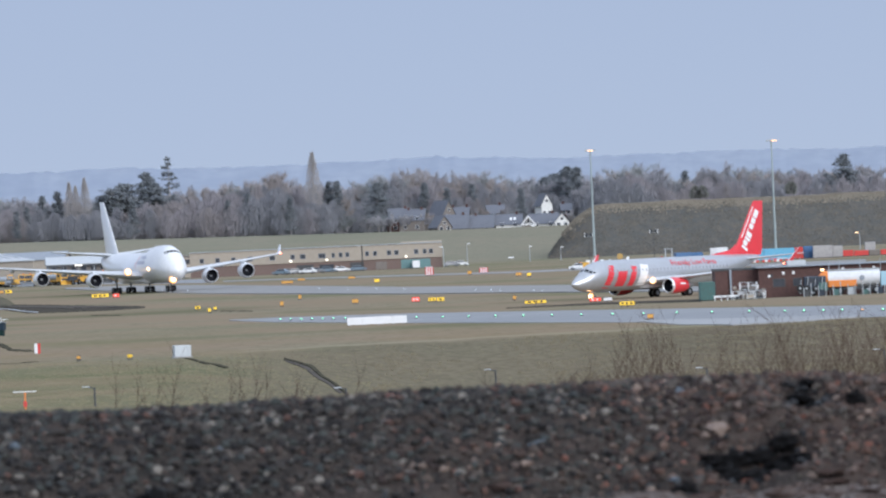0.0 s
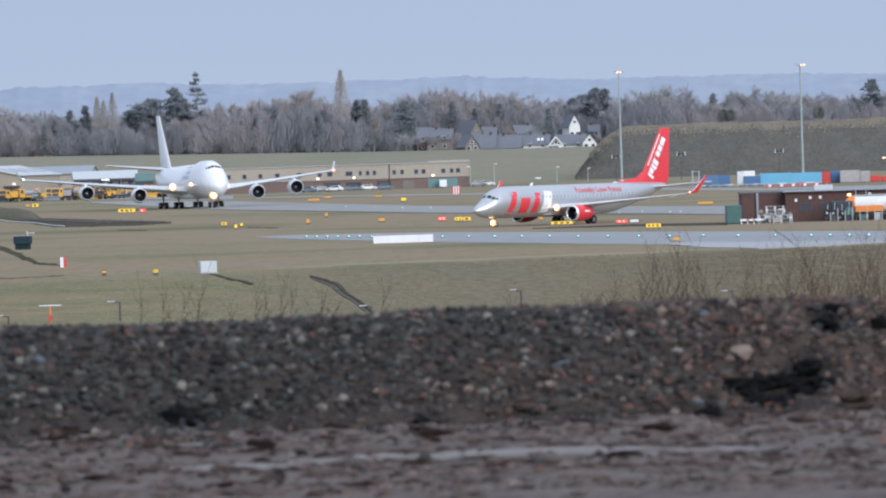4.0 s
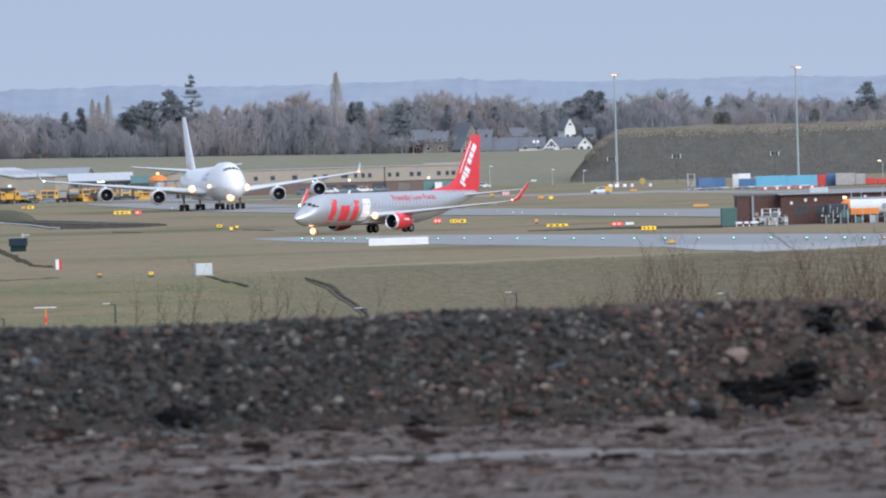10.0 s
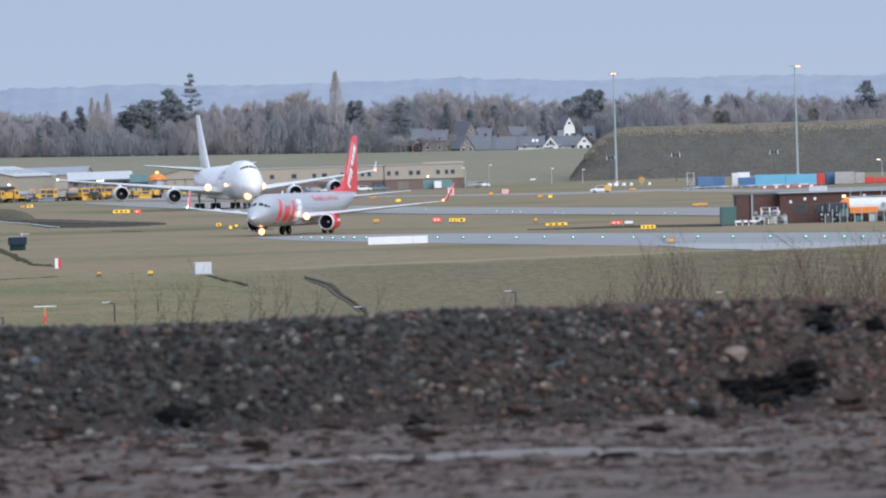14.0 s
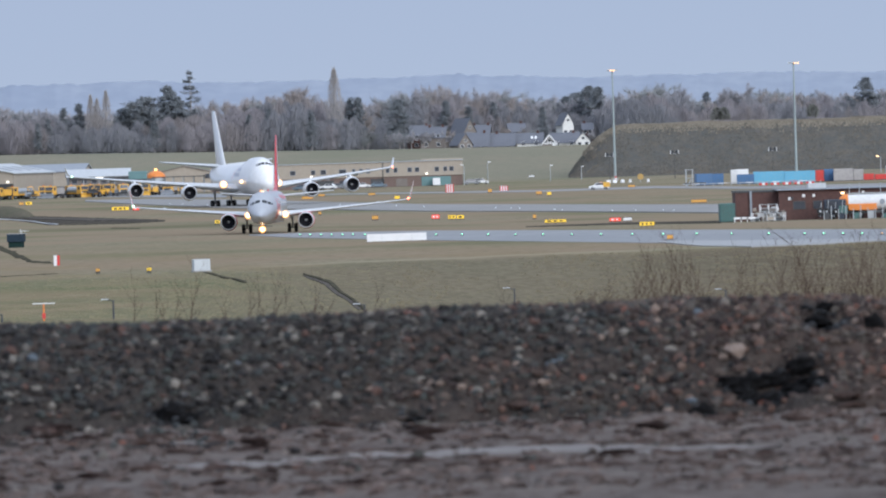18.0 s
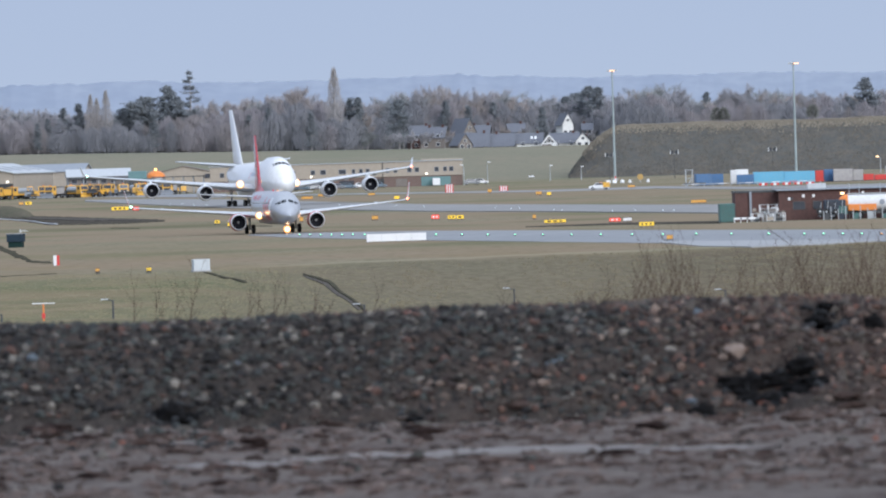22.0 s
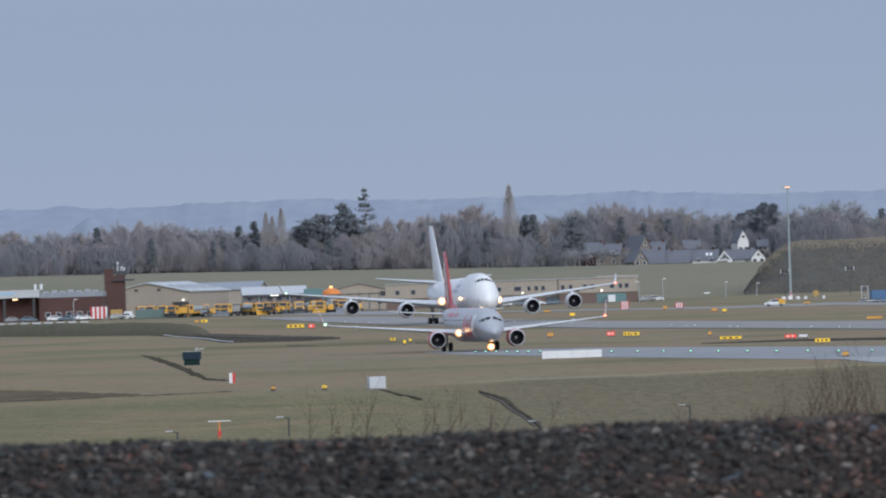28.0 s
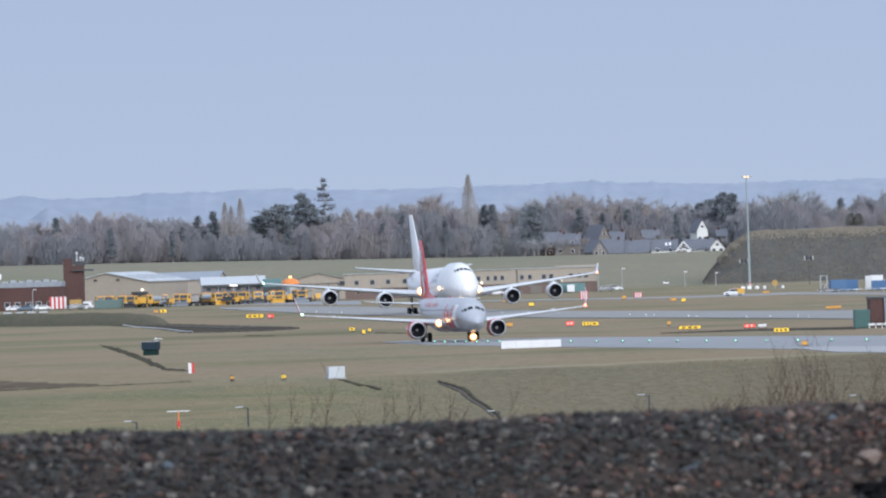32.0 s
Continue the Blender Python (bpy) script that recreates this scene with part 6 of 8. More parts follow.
def signs():
    for (x, y), w, h, face, bars, lab in (
            ((-60.11, 1457.00), 3.16, 0.62, SIGN_YELLOW, 3, "lit yellow taxiway guidance sign"), ((-56.69, 1445.00), 1.15, 0.62, SIGN_RED, 1, "lit red taxiway holding sign"),
            ((-32.70, 1133.00), 0.74, 0.44, SIGN_YELLOW, 1, "small yellow taxiway sign"), ((-29.41, 1075.00), 0.39, 0.48, SIGN_YELLOW, 0, "small yellow marker board"), ((-29.60, 1112.00), 0.40, 0.35, SIGN_YELLOW, 0, "small yellow marker board"),
            ((-1.02, 1118.00), 1.11, 0.57, SIGN_RED, 2, "lit red taxiway holding sign"), ((1.32, 1111.00), 1.10, 0.49, SIGN_YELLOW, 2, "lit yellow taxiway guidance sign"), ((2.52, 1108.00), 1.02, 0.49, SIGN_YELLOW, 1, "lit yellow taxiway guidance sign"),
            ((21.34, 966.00), 1.40, 0.41, SIGN_RED, 2, "lit red taxiway holding sign"), ((22.95, 969.00), 1.05, 0.35, FLAT_WHITE, 0, "pale grey back of a sign"), ((23.39, 895.00), 1.68, 0.43, SIGN_YELLOW, 3, "lit yellow taxiway guidance sign"),
            ((14.06, 975.00), 2.68, 0.35, SIGN_YELLOW, 3, "long low yellow taxiway sign"), ((40.90, 1244.00), 2.43, 0.41, SIGN_ORANGE, 0, "orange back of a taxiway sign"), ((12.75, 1084.00), 0.46, 0.47, SIGN_ORANGE, 0, "small orange marker board"),
            ((-90.14, 1702.00), 1.36, 0.64, SIGN_YELLOW, 1, "small yellow and orange sign"), ((-92.12, 1709.00), 0.99, 0.52, SIGN_ORANGE, 0, "small orange marker board"), ((-9.77, 1129.00), 0.89, 0.51, SIGN_ORANGE, 0, "faded orange marker board"),
            ((19.18, 1543.00), 1.12, 0.56, SIGN_ORANGE, 0, "small orange marker board"), ((20.86, 1519.00), 0.77, 0.55, SIGN_YELLOW, 0, "small yellow marker board"), ((10.17, 1655.00), 0.84, 0.62, SIGN_ORANGE, 0, "small orange marker board"),
            ((-8.84, 1536.00), 1.00, 0.56, SIGN_YELLOW, 0, "small yellow marker board"), ((-27.86, 1614.00), 2.34, 0.48, SIGN_ORANGE, 0, "orange back of a taxiway sign"), ((-26.12, 1692.00), 1.47, 0.39, SIGN_ORANGE, 0, "orange back of a taxiway sign"),
            ((-15.10, 1679.00), 1.46, 0.39, SIGN_ORANGE, 0, "orange back of a taxiway sign"), ((-20.38, 1128.00), 0.49, 0.60, SIGN_ORANGE, 0, "small orange marker board"), ((-19.42, 1235.00), 0.45, 0.58, SIGN_ORANGE, 0, "small orange marker board"),
            ((21.84, 752.00), 0.60, 0.35, SIGN_ORANGE, 0, "low orange marker by the taxiway"), ((40.94, 1683.00), 1.46, 0.39, SIGN_ORANGE, 0, "orange road works barrier"), ((-24.01, 635.00), 0.38, 0.24, SIGN_YELLOW, 2, "small yellow marker board on a post"),
            ((-28.41, 640.00), 0.32, 0.22, SIGN_ORANGE, 0, "small orange marker board"), ((25.01, 2164.00), 1.57, 0.41, FLAT_WHITE, 0, "small white marker board")):
        guidance_sign(x, y, w, h, face, lab, bars, lettering=FLAT_WHITE if face is SIGN_RED else LEGEND_DARK)


def striped_board(x, y, w, h, stripes, label):
    t = thing("striped_barrier", on(x, y), label, "barrier", "red and white barriers")
    for k in range(stripes):
        a = -w / 2 + w * k / stripes
        part("stripe", slab(a, a + w / stripes, -0.12, 0.12, 0.25, h, 0.0), FLAT_RED if k % 2 == 0 else FLAT_WHITE, t)
    for s in (-0.35, 0.35):
        part("leg", slab(s * w - 0.06, s * w + 0.06, -0.5, 0.5, 0, 0.25), DARK_STEEL, t)


striped_board(1.68, 1676.00, 1.75, 2.0, 7, "tall board with upright red and white stripes")
striped_board(13.36, 1679.00, 1.8, 1.3, 7, "low board with upright red and white stripes")
striped_board(-131.90, 1985.0, 4.3, 4.97 - ground_z(-131.90, 1985.0), 8, "tall red and white striped board on the apron")
for n in range(5):
    x, y = 66.1 + n * 2.4, 1604.0
    striped_board(x, y, 1.7, 0.72, 3, "low red and white road barrier")
rail = thing("barrier_rail", on(61.19, 1660.0), "long white barrier rail beside the stores", "barrier")
for n in range(16):
    part("rail", slab(n * 1.9 - 10, n * 1.9 - 8.2, -0.05, 0.05, 0.5, 0.64), FLAT_RED if n > 9 and n % 3 == 0 else (FLAT_WHITE if n % 3 == 1 else GALVANISED), rail)
    part("post", slab(n * 1.9 - 9.2, n * 1.9 - 9.05, -0.05, 0.05, 0, 0.5), GALVANISED, rail)


def white_board():
    """Long low white screen at the taxiway's edge."""
    x0, x1, y = -8.10, -1.76, 826.0
    t = thing("white_screen", on((x0 + x1) / 2, y, 2), "long low blank white screen by the taxiway", "screen")
    w = x1 - x0
    for k in range(4):
        a, b = -w / 2 + w * k / 4, -w / 2 + w * (k + 1) / 4
        part("panel", slab(a + 0.012, b - 0.012, -0.04, 0.04, 0.06, 0.86), FLAT_WHITE, t)
        part("foot", slab(a + 0.1, a + 0.25, -0.4, 0.4, 0, 0.06), GALVANISED, t)


CABINET_GREY = surface("pale_grey_cabinet", (0.52, 0.555, 0.58), 0.6, vary=((0.46, 0.49, 0.51),), scale=(1.5,), amount=0.5)
HOOD_BLUE = surface("dark_slate_hood", (0.022, 0.038, 0.055), 0.7, vary=((0.03, 0.05, 0.068),), scale=(1.5,), amount=0.5, spec=0.15)
HUT_GREEN = surface("dark_green_hut", (0.014, 0.035, 0.033), 0.8, vary=((0.02, 0.045, 0.042),), scale=(1.5,), amount=0.5, spec=0.1)


def field_cabinets():
    x, y = (-19.77, 635.00)
    t = thing("white_cabinet", on(x, y, 12), "white metal equipment cabinet on the grass", "cabinet")
    w, h = 1.35, 1.02
    part("body", slab(-w / 2, w / 2, -0.5, 0.5, 0.1, h, 0.03), CABINET_GREY, t)
    part("plinth", slab(-w / 2 - 0.1, w / 2 + 0.1, -0.6, 0.6, 0, 0.1), CONCRETE, t)
    part("door_edge", slab(w * 0.3, w * 0.3 + 0.03, -0.52, -0.505, 0.2, h - 0.1), GALVANISED, t)
    x, y = (-48.42, 885.00)
    t = thing("dark_hut", on(x, y, -8), "small dark green hut with a slate blue top", "hut")
    w, h = 1.85, 1.52
    part("base", slab(-w * 0.42, w * 0.42, -0.7, 0.7, 0, h * 0.42), HUT_GREEN, t)
    part("hood", slab(-w / 2, w / 2, -0.85, 0.85, h * 0.42, h, 0.04), HOOD_BLUE, t, "dark slate blue hood")
    part("lid", slab(-w / 2 - 0.05, w / 2 + 0.1, -0.9, 0.9, h, h + 0.06), GALVANISED, t)
    bm = fresh()
    rod(bm, (w * 0.3, 0, h), (w * 0.3, 0, h + 0.55), 0.03, n=6)
    box(bm, w * 0.2, w * 0.75, -0.05, 0.05, h + 0.3, h + 0.36)
    part("aerial", bm, FLAT_WHITE, t)
    x, y = (-35.00, 706.00)
    t = thing("marker_post", on(x, y), "upright white and red marker post", "marker")
    part("white_half", slab(-0.29, 0, -0.15, 0.15, 0, 0.92), FLAT_WHITE, t)
    part("red_half", slab(0.003, 0.25, -0.15, 0.15, 0, 0.92), FLAT_RED, t)


def approach_light(x, y, top, kind):
    """A short post with a lamp arm or a crossbar."""
    g = ground_z(x, y)
    h = top - g
    if kind == "bar":
        t = thing("approach_light", on(x, y), "orange frangible post with a white crossbar", "approach light", "approach lights")
        bm = fresh()
        rod(bm, (0, 0, 0), (0, 0, h), 0.055, 0.045, 8)
        part("post", bm, ORANGE, t)
        part("crossbar", slab(-0.62, 0.62, -0.04, 0.04, h, h + 0.055, 0.015), FLAT_WHITE, t)
        part("collar", slab(-0.09, 0.09, -0.09, 0.09, h - 0.8, h - 0.5), FLAT_RED, t)
    else:
        t = thing("perimeter_lamp", on(x, y), "dark steel post with a small white lamp arm", "lamp post", "perimeter lamps")
        bm = fresh()
        rod(bm, (0, 0, 0), (0, 0, h), 0.06, 0.05, 8)
        part("post", bm, DARK_STEEL, t)
        bm = fresh()
        rod(bm, (0, 0, h - 0.05), (-0.5, 0, h + 0.06), 0.03, n=6)
        part("arm", bm, DARK_STEEL, t)
        part("lamp_head", slab(-0.68, -0.26, -0.08, 0.08, h + 0.02, h + 0.075, 0.015), CABINET_GREY, t)


approach_light(-22.13, 430.0, 1.26, "bar")
approach_light(-18.29, 430.0, 1.36, "lamp")
approach_light(-24.45, 430.0, 0.77, "lamp")
approach_light(4.27, 480.0, 0.48, "lamp")
approach_light(-4.66, 450.0, 0.33, "lamp")
approach_light(17.26, 480.0, 0.02, "lamp")
approach_light(28.23, 480.0, 0.66, "lamp")


def taxi_lights():
    bm = fresh()
    bmesh.ops.create_uvsphere(bm, u_segments=10, v_segments=6, radius=0.085, matrix=Matrix.Diagonal((1, 1, 0.8, 1)))
    dome = bpy.data.meshes.new("dome")
    bm.to_mesh(dome)
    bm.free()
    meshes = []
    for mat in (LIGHT_GREEN, LIGHT_AMBER, LIGHT_WHITE):
        me = dome.copy()
        me.materials.append(mat)
        meshes.append(me)
    base = bpy.data.meshes.new("light_base")
    bm = rod(fresh(), (0, 0, 0), (0, 0, 0.12), 0.2, 0.17, 10)
    bm.to_mesh(base)
    bm.free()
    base.materials.append(DARK_STEEL)

    def put(x, y, k, label, group, s=1.0):
        t = thing("taxiway_light", on(x, y, 0, 0.03), label, "taxiway light", group)
        shared("light_base", base, t, Matrix.Scale(s, 4))
        shared("dome", meshes[k], t, pose(0, 0, 0.16 * s) @ Matrix.Scale(s, 4))
    for x, y in ((-16.85, 919.00), (-15.59, 915.00), (-14.27, 911.00), (-12.96, 907.00), (-11.66, 903.00), (-10.38, 900.00), (-8.96, 895.00), (-0.78, 870.00), (2.10, 862.00), (4.91, 853.00), (7.80, 845.00), (10.69, 836.00), (13.62, 827.00), (16.55, 818.00), (19.59, 809.00),
                 (22.56, 800.00), (25.85, 796.00), (29.05, 786.00), (32.38, 776.00), (35.46, 766.00), (37.10, 761.00), (38.72, 756.00), (40.36, 752.00), (43.63, 741.00), (45.16, 737.00)):
        put(x, y, 0, "lit green taxiway centreline light", "green centreline lights")
    put(41.99, 747.00, 1, "lit amber taxiway light", "amber lights")
    for x, y in ((-55.26, 1585.00), (-52.37, 1574.00), (-49.16, 1548.00), (-46.25, 1537.00), (8.60, 1263.00), (10.98, 1243.00), (12.29, 1239.00), (17.21, 1201.00), (18.22, 1188.00), (25.26, 1160.00), (28.68, 1159.00), (32.48, 1148.00), (33.94, 1144.00), (-13.36, 1401.00), (-8.11, 1369.00), (-3.09, 1339.00), (-18.87, 1434.00)):
        put(x, y, 2, "small white taxiway edge light", "white edge lights", 0.9)


MAST_GREY = surface("weathered_mast_steel", (0.34, 0.40, 0.41), 0.6, 0.2, vary=((0.28, 0.33, 0.34),), scale=(1.0,), amount=0.6)


def light_mast(x, y, top, lit):
    g = ground_z(x, y)
    h = top - g
    t = thing("light_mast", on(x, y), "tall tapered steel floodlight mast with lit lamps", "light mast", "floodlight masts")
    bm = fresh()
    rod(bm, (0, 0, 0), (0, 0, h), 0.34, 0.17, 12)
    part("pole", bm, MAST_GREY, t, smooth=True)
    part("head_frame", slab(-1.3, 1.3, -0.4, 0.4, h - 0.05, h + 0.12, 0.03), MAST_GREY, t)
    for k in range(4):
        a = -1.05 + 0.7 * k
        f = part("floodlight", slab(a - 0.28, a + 0.28, -0.7, -0.25, h - 0.35, h + 0.1, 0.05), GALVANISED, t)
        if k in lit:
            part("lamp_face", slab(a - 0.26, a + 0.26, -0.76, -0.705, h - 0.36, h - 0.05), GLOW_MAST, f, "lit warm lamp face")
    part("base_collar", slab(-0.8, 0.8, -0.8, 0.8, 0, 0.5, 0.05), CONCRETE, t)


def twin_lamp(x, y, top):
    h = top - ground_z(x, y)
    t = thing("twin_floodlight", on(x, y), "slim post with two unlit box floodlights", "floodlight", "twin floodlights")
    bm = fresh()
    rod(bm, (0, 0, 0), (0, 0, h), 0.1, 0.07, 8)
    part("post", bm, DARK_STEEL, t)
    part("crossarm", slab(-0.75, 0.75, -0.05, 0.05, h - 0.1, h + 0.02), GALVANISED, t)
    for s in (-1, 1):
        part("floodlight", slab(s * 0.72 - 0.28, s * 0.72 + 0.28, -0.3, 0.2, h - 0.2, h + 0.95, 0.04), DARK_STEEL, t, "dark box floodlight")
        part("rim", slab(s * 1.02 - 0.07, s * 1.02 + 0.07, -0.34, 0.1, h - 0.15, h + 0.9), FLAT_WHITE, t, "pale floodlight rim")
        part("lamp_glass", slab(s * 0.42 - 0.22, s * 0.42 + 0.22, -0.34, -0.1, h, h + 0.7), GLASS, t)


light_mast(44.54, 2000.0, 30.03, (1, 2))
light_mast(89.18, 1960.0, 30.08, (2, 3))
twin_lamp(43.43, 2010.0, 7.91)
twin_lamp(60.16, 2010.0, 8.14)
twin_lamp(85.47, 2010.0, 8.11)


def street_lamp(x, y, top, reach, lit):
    h = top - ground_z(x, y)
    t = thing("street_lamp", on(x, y), "grey steel street lamp" + (", lit" if lit else ", unlit") + " beside the service road", "street lamp", "street lamps")
    bm = fresh()
    rod(bm, (0, 0, 0), (0, 0, h), 0.12, 0.08, 8)
    rod(bm, (0, 0, h), (reach, 0, h + 0.3), 0.06, n=6)
    part("post", bm, GALVANISED, t)
    part("lamp_head", slab(reach - 0.3, reach + 0.5, -0.2, 0.2, h + 0.2, h + 0.42, 0.04), GLOW_WARM if lit else FLAT_WHITE, t)


street_lamp(112.08, 1990.0, 5.56, -0.9, True)
street_lamp(11.98, 2020.0, 7.10, 0.4, False)
street_lamp(5.83, 2003.0, 6.57, -0.6, False)
street_lamp(28.76, 2060.0, 5.68, 0.2, False)
street_lamp(36.96, 2060.0, 5.14, 0.2, False)
street_lamp(-136.56, 1960.0, 6.77, 0.5, False)


def container(x, y, w, h, material, label, d=2.44, turn=0.0, lift=0.0):
    t = thing("shipping_container", on(x, y, turn, lift), label, "container", "containers and trailers")
    part("body", slab(-w / 2, w / 2, -d / 2, d / 2, 0.12, h, 0.03), material, t)
    n = max(4, int(w / 0.9))
    for k in range(n):
        a = -w / 2 + w * (k + 0.5) / n
        part("rib", slab(a - 0.07, a + 0.07, -d / 2 - 0.05, -d / 2 + 0.01, 0.3, h - 0.2), material, t)
    part("skid", slab(-w / 2, w / 2, -d / 2 + 0.1, d / 2 - 0.1, 0, 0.12), DARK_STEEL, t)
    return t


def stores():
    def put(x0, x1, y, top, mat, label, turn=0.0):
        x = (x0 + x1) / 2
        return container(x, y, x1 - x0, max(1.2, top - ground_z(x, y)), mat, label, 2.44, turn)
    put(54.91, 58.33, 1690, 3.62, BLUE_BOX, "dark blue steel shipping container", turn=10)
    put(58.22, 61.17, 1694, 3.52, BLUE_BOX, "mid blue steel shipping container")
    put(63.01, 64.48, 1700, 4.25, TRIM, "white site cabin beside containers")
    put(64.38, 67.10, 1707, 4.31, FLAT_WHITE, "white site cabin with square openings")
    put(64.07, 67.74, 1693, 3.22, BLUE_BOX, "dark grey-blue steel container")
    put(67.72, 74.34, 1695, 3.67, SKY_BOX, "light blue covered lorry trailer")
    put(74.45, 81.14, 1696, 3.59, SKY_BOX, "light blue covered lorry trailer")
    put(81.36, 83.08, 1698, 3.58, FLAT_RED, "dull red steel storage container")
    put(83.26, 85.23, 1699, 3.76, BLUE_BOX, "small blue steel container")
    put(85.16, 89.33, 1695, 3.80, TARP, "grey tarpaulin covered lorry trailer")
    put(89.44, 91.59, 1696, 3.58, TARP, "grey tarpaulin covered goods stack")
    put(91.95, 94.16, 1701, 2.51, FLAT_RED, "low red steel storage container")
    put(94.51, 97.59, 1703, 2.05, FLAT_RED, "low red steel storage container")
    put(97.73, 100.07, 1703, 2.33, RENDER_TAN, "pinkish covered stack of stores")
    put(100.31, 105.98, 1703, 2.08, FLAT_RED, "low red steel storage container")
    put(97.88, 100.12, 1720, 4.04, TARP, "grey covered stack of stores")
    put(-128.80, -125.92, 1984, 4.11, YELLOW, "dull orange covered skip on the apron")
    put(-125.10, -123.09, 1980, 3.58, FLAT_WHITE, "white equipment cabin on the apron")
    # green paled and greyed so that its colour carries the distance haze
    put(-121.00, -113.91, 1960, 3.92, surface("hazed_green_paint", (0.12, 0.19, 0.18), 0.6, vary=((0.10, 0.155, 0.15), (0.15, 0.19, 0.18)), scale=(0.5, 3.0), amount=0.5), "dark green flat container on the apron")
    # steel stair tower
    x = 53.49
    t = thing("access_stairs", on(x, 1685), "grey steel access stair tower", "stairs")
    h = 4.70 - ground_z(x, 1685)
    for a in (-0.7, 0.7):
        for b in (-0.7, 0.7):
            part("post", slab(a - 0.1, a + 0.1, b - 0.1, b + 0.1, 0, h), GALVANISED, t)
    for z in (h * 0.45, h * 0.95):
        part("landing", slab(-0.9, 0.9, -0.9, 0.9, z, z + 0.12), GALVANISED, t)
    part("flight", prism(fresh(), [(-0.7, 0), (-0.4, 0), (0.7, h * 0.45), (0.4, h * 0.45)], -0.6, -0.3, "y"), GALVANISED, t)
    part("truck_bed", slab(-1.2, 3.5, -1, 1, 0.3, 0.7), DARK_STEEL, t, "dark flat bed")


white_board()
field_cabinets()
taxi_lights()
signs()
stores()


# ---- vehicles ----
def vehicle_wheels(t, xs, half, r, w=0.3):
    for x in xs:
        for s in (-1, 1):
            tyre = part("wheel", fresh_wheel(x, s * half, r, r, w), TYRE, t, "black tyre", True)
            part("hub", rod(fresh(), (x, s * half - w * 0.4, r), (x, s * half + w * 0.4, r), r * 0.45, n=10), GALVANISED, tyre)


def gritter(variant):
    """A yellow airfield snow and grit lorry; it faces local +x."""
    t = thing("snow_lorry", pose(0, 0, 0), "yellow-orange airfield snow-clearing lorry parked on the apron", "lorry", "snow lorries in a row")
    part("chassis", slab(-4.0, 3.4, -0.5, 0.5, 0.75, 1.0), DARK_STEEL, t)
    cab = fresh()
    prism(cab, [(1.5, 0.9), (3.5, 0.9), (3.55, 1.9), (3.2, 3.0), (1.5, 3.05)], -1.2, 1.2, "y")
    c = part("cab", cab, LORRY_YELLOW, t)
    part("windscreen", prism(fresh(), [(3.53, 2.0), (3.585, 2.0), (3.28, 2.85), (3.22, 2.85)], -1.0, 1.0, "y"), GLASS, c)
    for s in (-1, 1):
        part("side_window", slab(2.1, 3.1, s * 1.21 - 0.02, s * 1.21 + 0.02, 2.0, 2.75), GLASS, c)
    part("beacon", slab(2.2, 2.5, -0.2, 0.2, 3.05, 3.3), ORANGE, c)
    if variant < 2:
        hop = fresh()
        prism(hop, [(-3.8, 2.7), (1.2, 2.7), (0.8, 1.1), (-3.4, 1.1)], -1.1, 1.1, "y")
        part("hopper", hop, LORRY_YELLOW if variant == 0 else TARP, t, "steel grit hopper")
        part("hopper_rail", slab(-3.9, 1.3, -1.18, 1.18, 2.7, 2.85), DARK_STEEL, t)
    else:
        part("tank", rod(fresh(), (-3.8, 0, 1.9), (1.1, 0, 1.9), 0.8, n=18), GALVANISED, t, "dull grey tank", True)
        part("tank_cradle", slab(-3.7, 1.0, -0.8, 0.8, 1.0, 1.25), LORRY_YELLOW, t)
    part("rear_box", slab(-4.5, -3.9, -1.0, 1.0, 0.8, 2.0, 0.05), DARK_STEEL, t)
    pl = fresh()
    prism(pl, [(4.2, 0.1), (4.3, 0.1), (4.25, 0.6), (4.45, 1.15), (4.35, 1.2), (4.12, 0.62)], -1.6, 1.6, "y")
    part("grille", slab(3.5, 3.58, -0.9, 0.9, 1.0, 1.7), DARK_STEEL, t, "dark front grille")
    for s in (-1, 1):
        part("headlamp", slab(3.52, 3.6, s * 0.95 - 0.14, s * 0.95 + 0.14, 1.15, 1.4), TRIM, t, "pale headlamp")
    part("plough_blade", pl, (DARK_STEEL, GREY_ROOF, LORRY_YELLOW)[variant], t, "curved plough blade")
    part("plough_arm", slab(3.3, 4.2, -0.3, 0.3, 0.5, 0.75), DARK_STEEL, t)
    vehicle_wheels(t, (2.5, -1.7, -3.0), 1.05, 0.52)
    return t


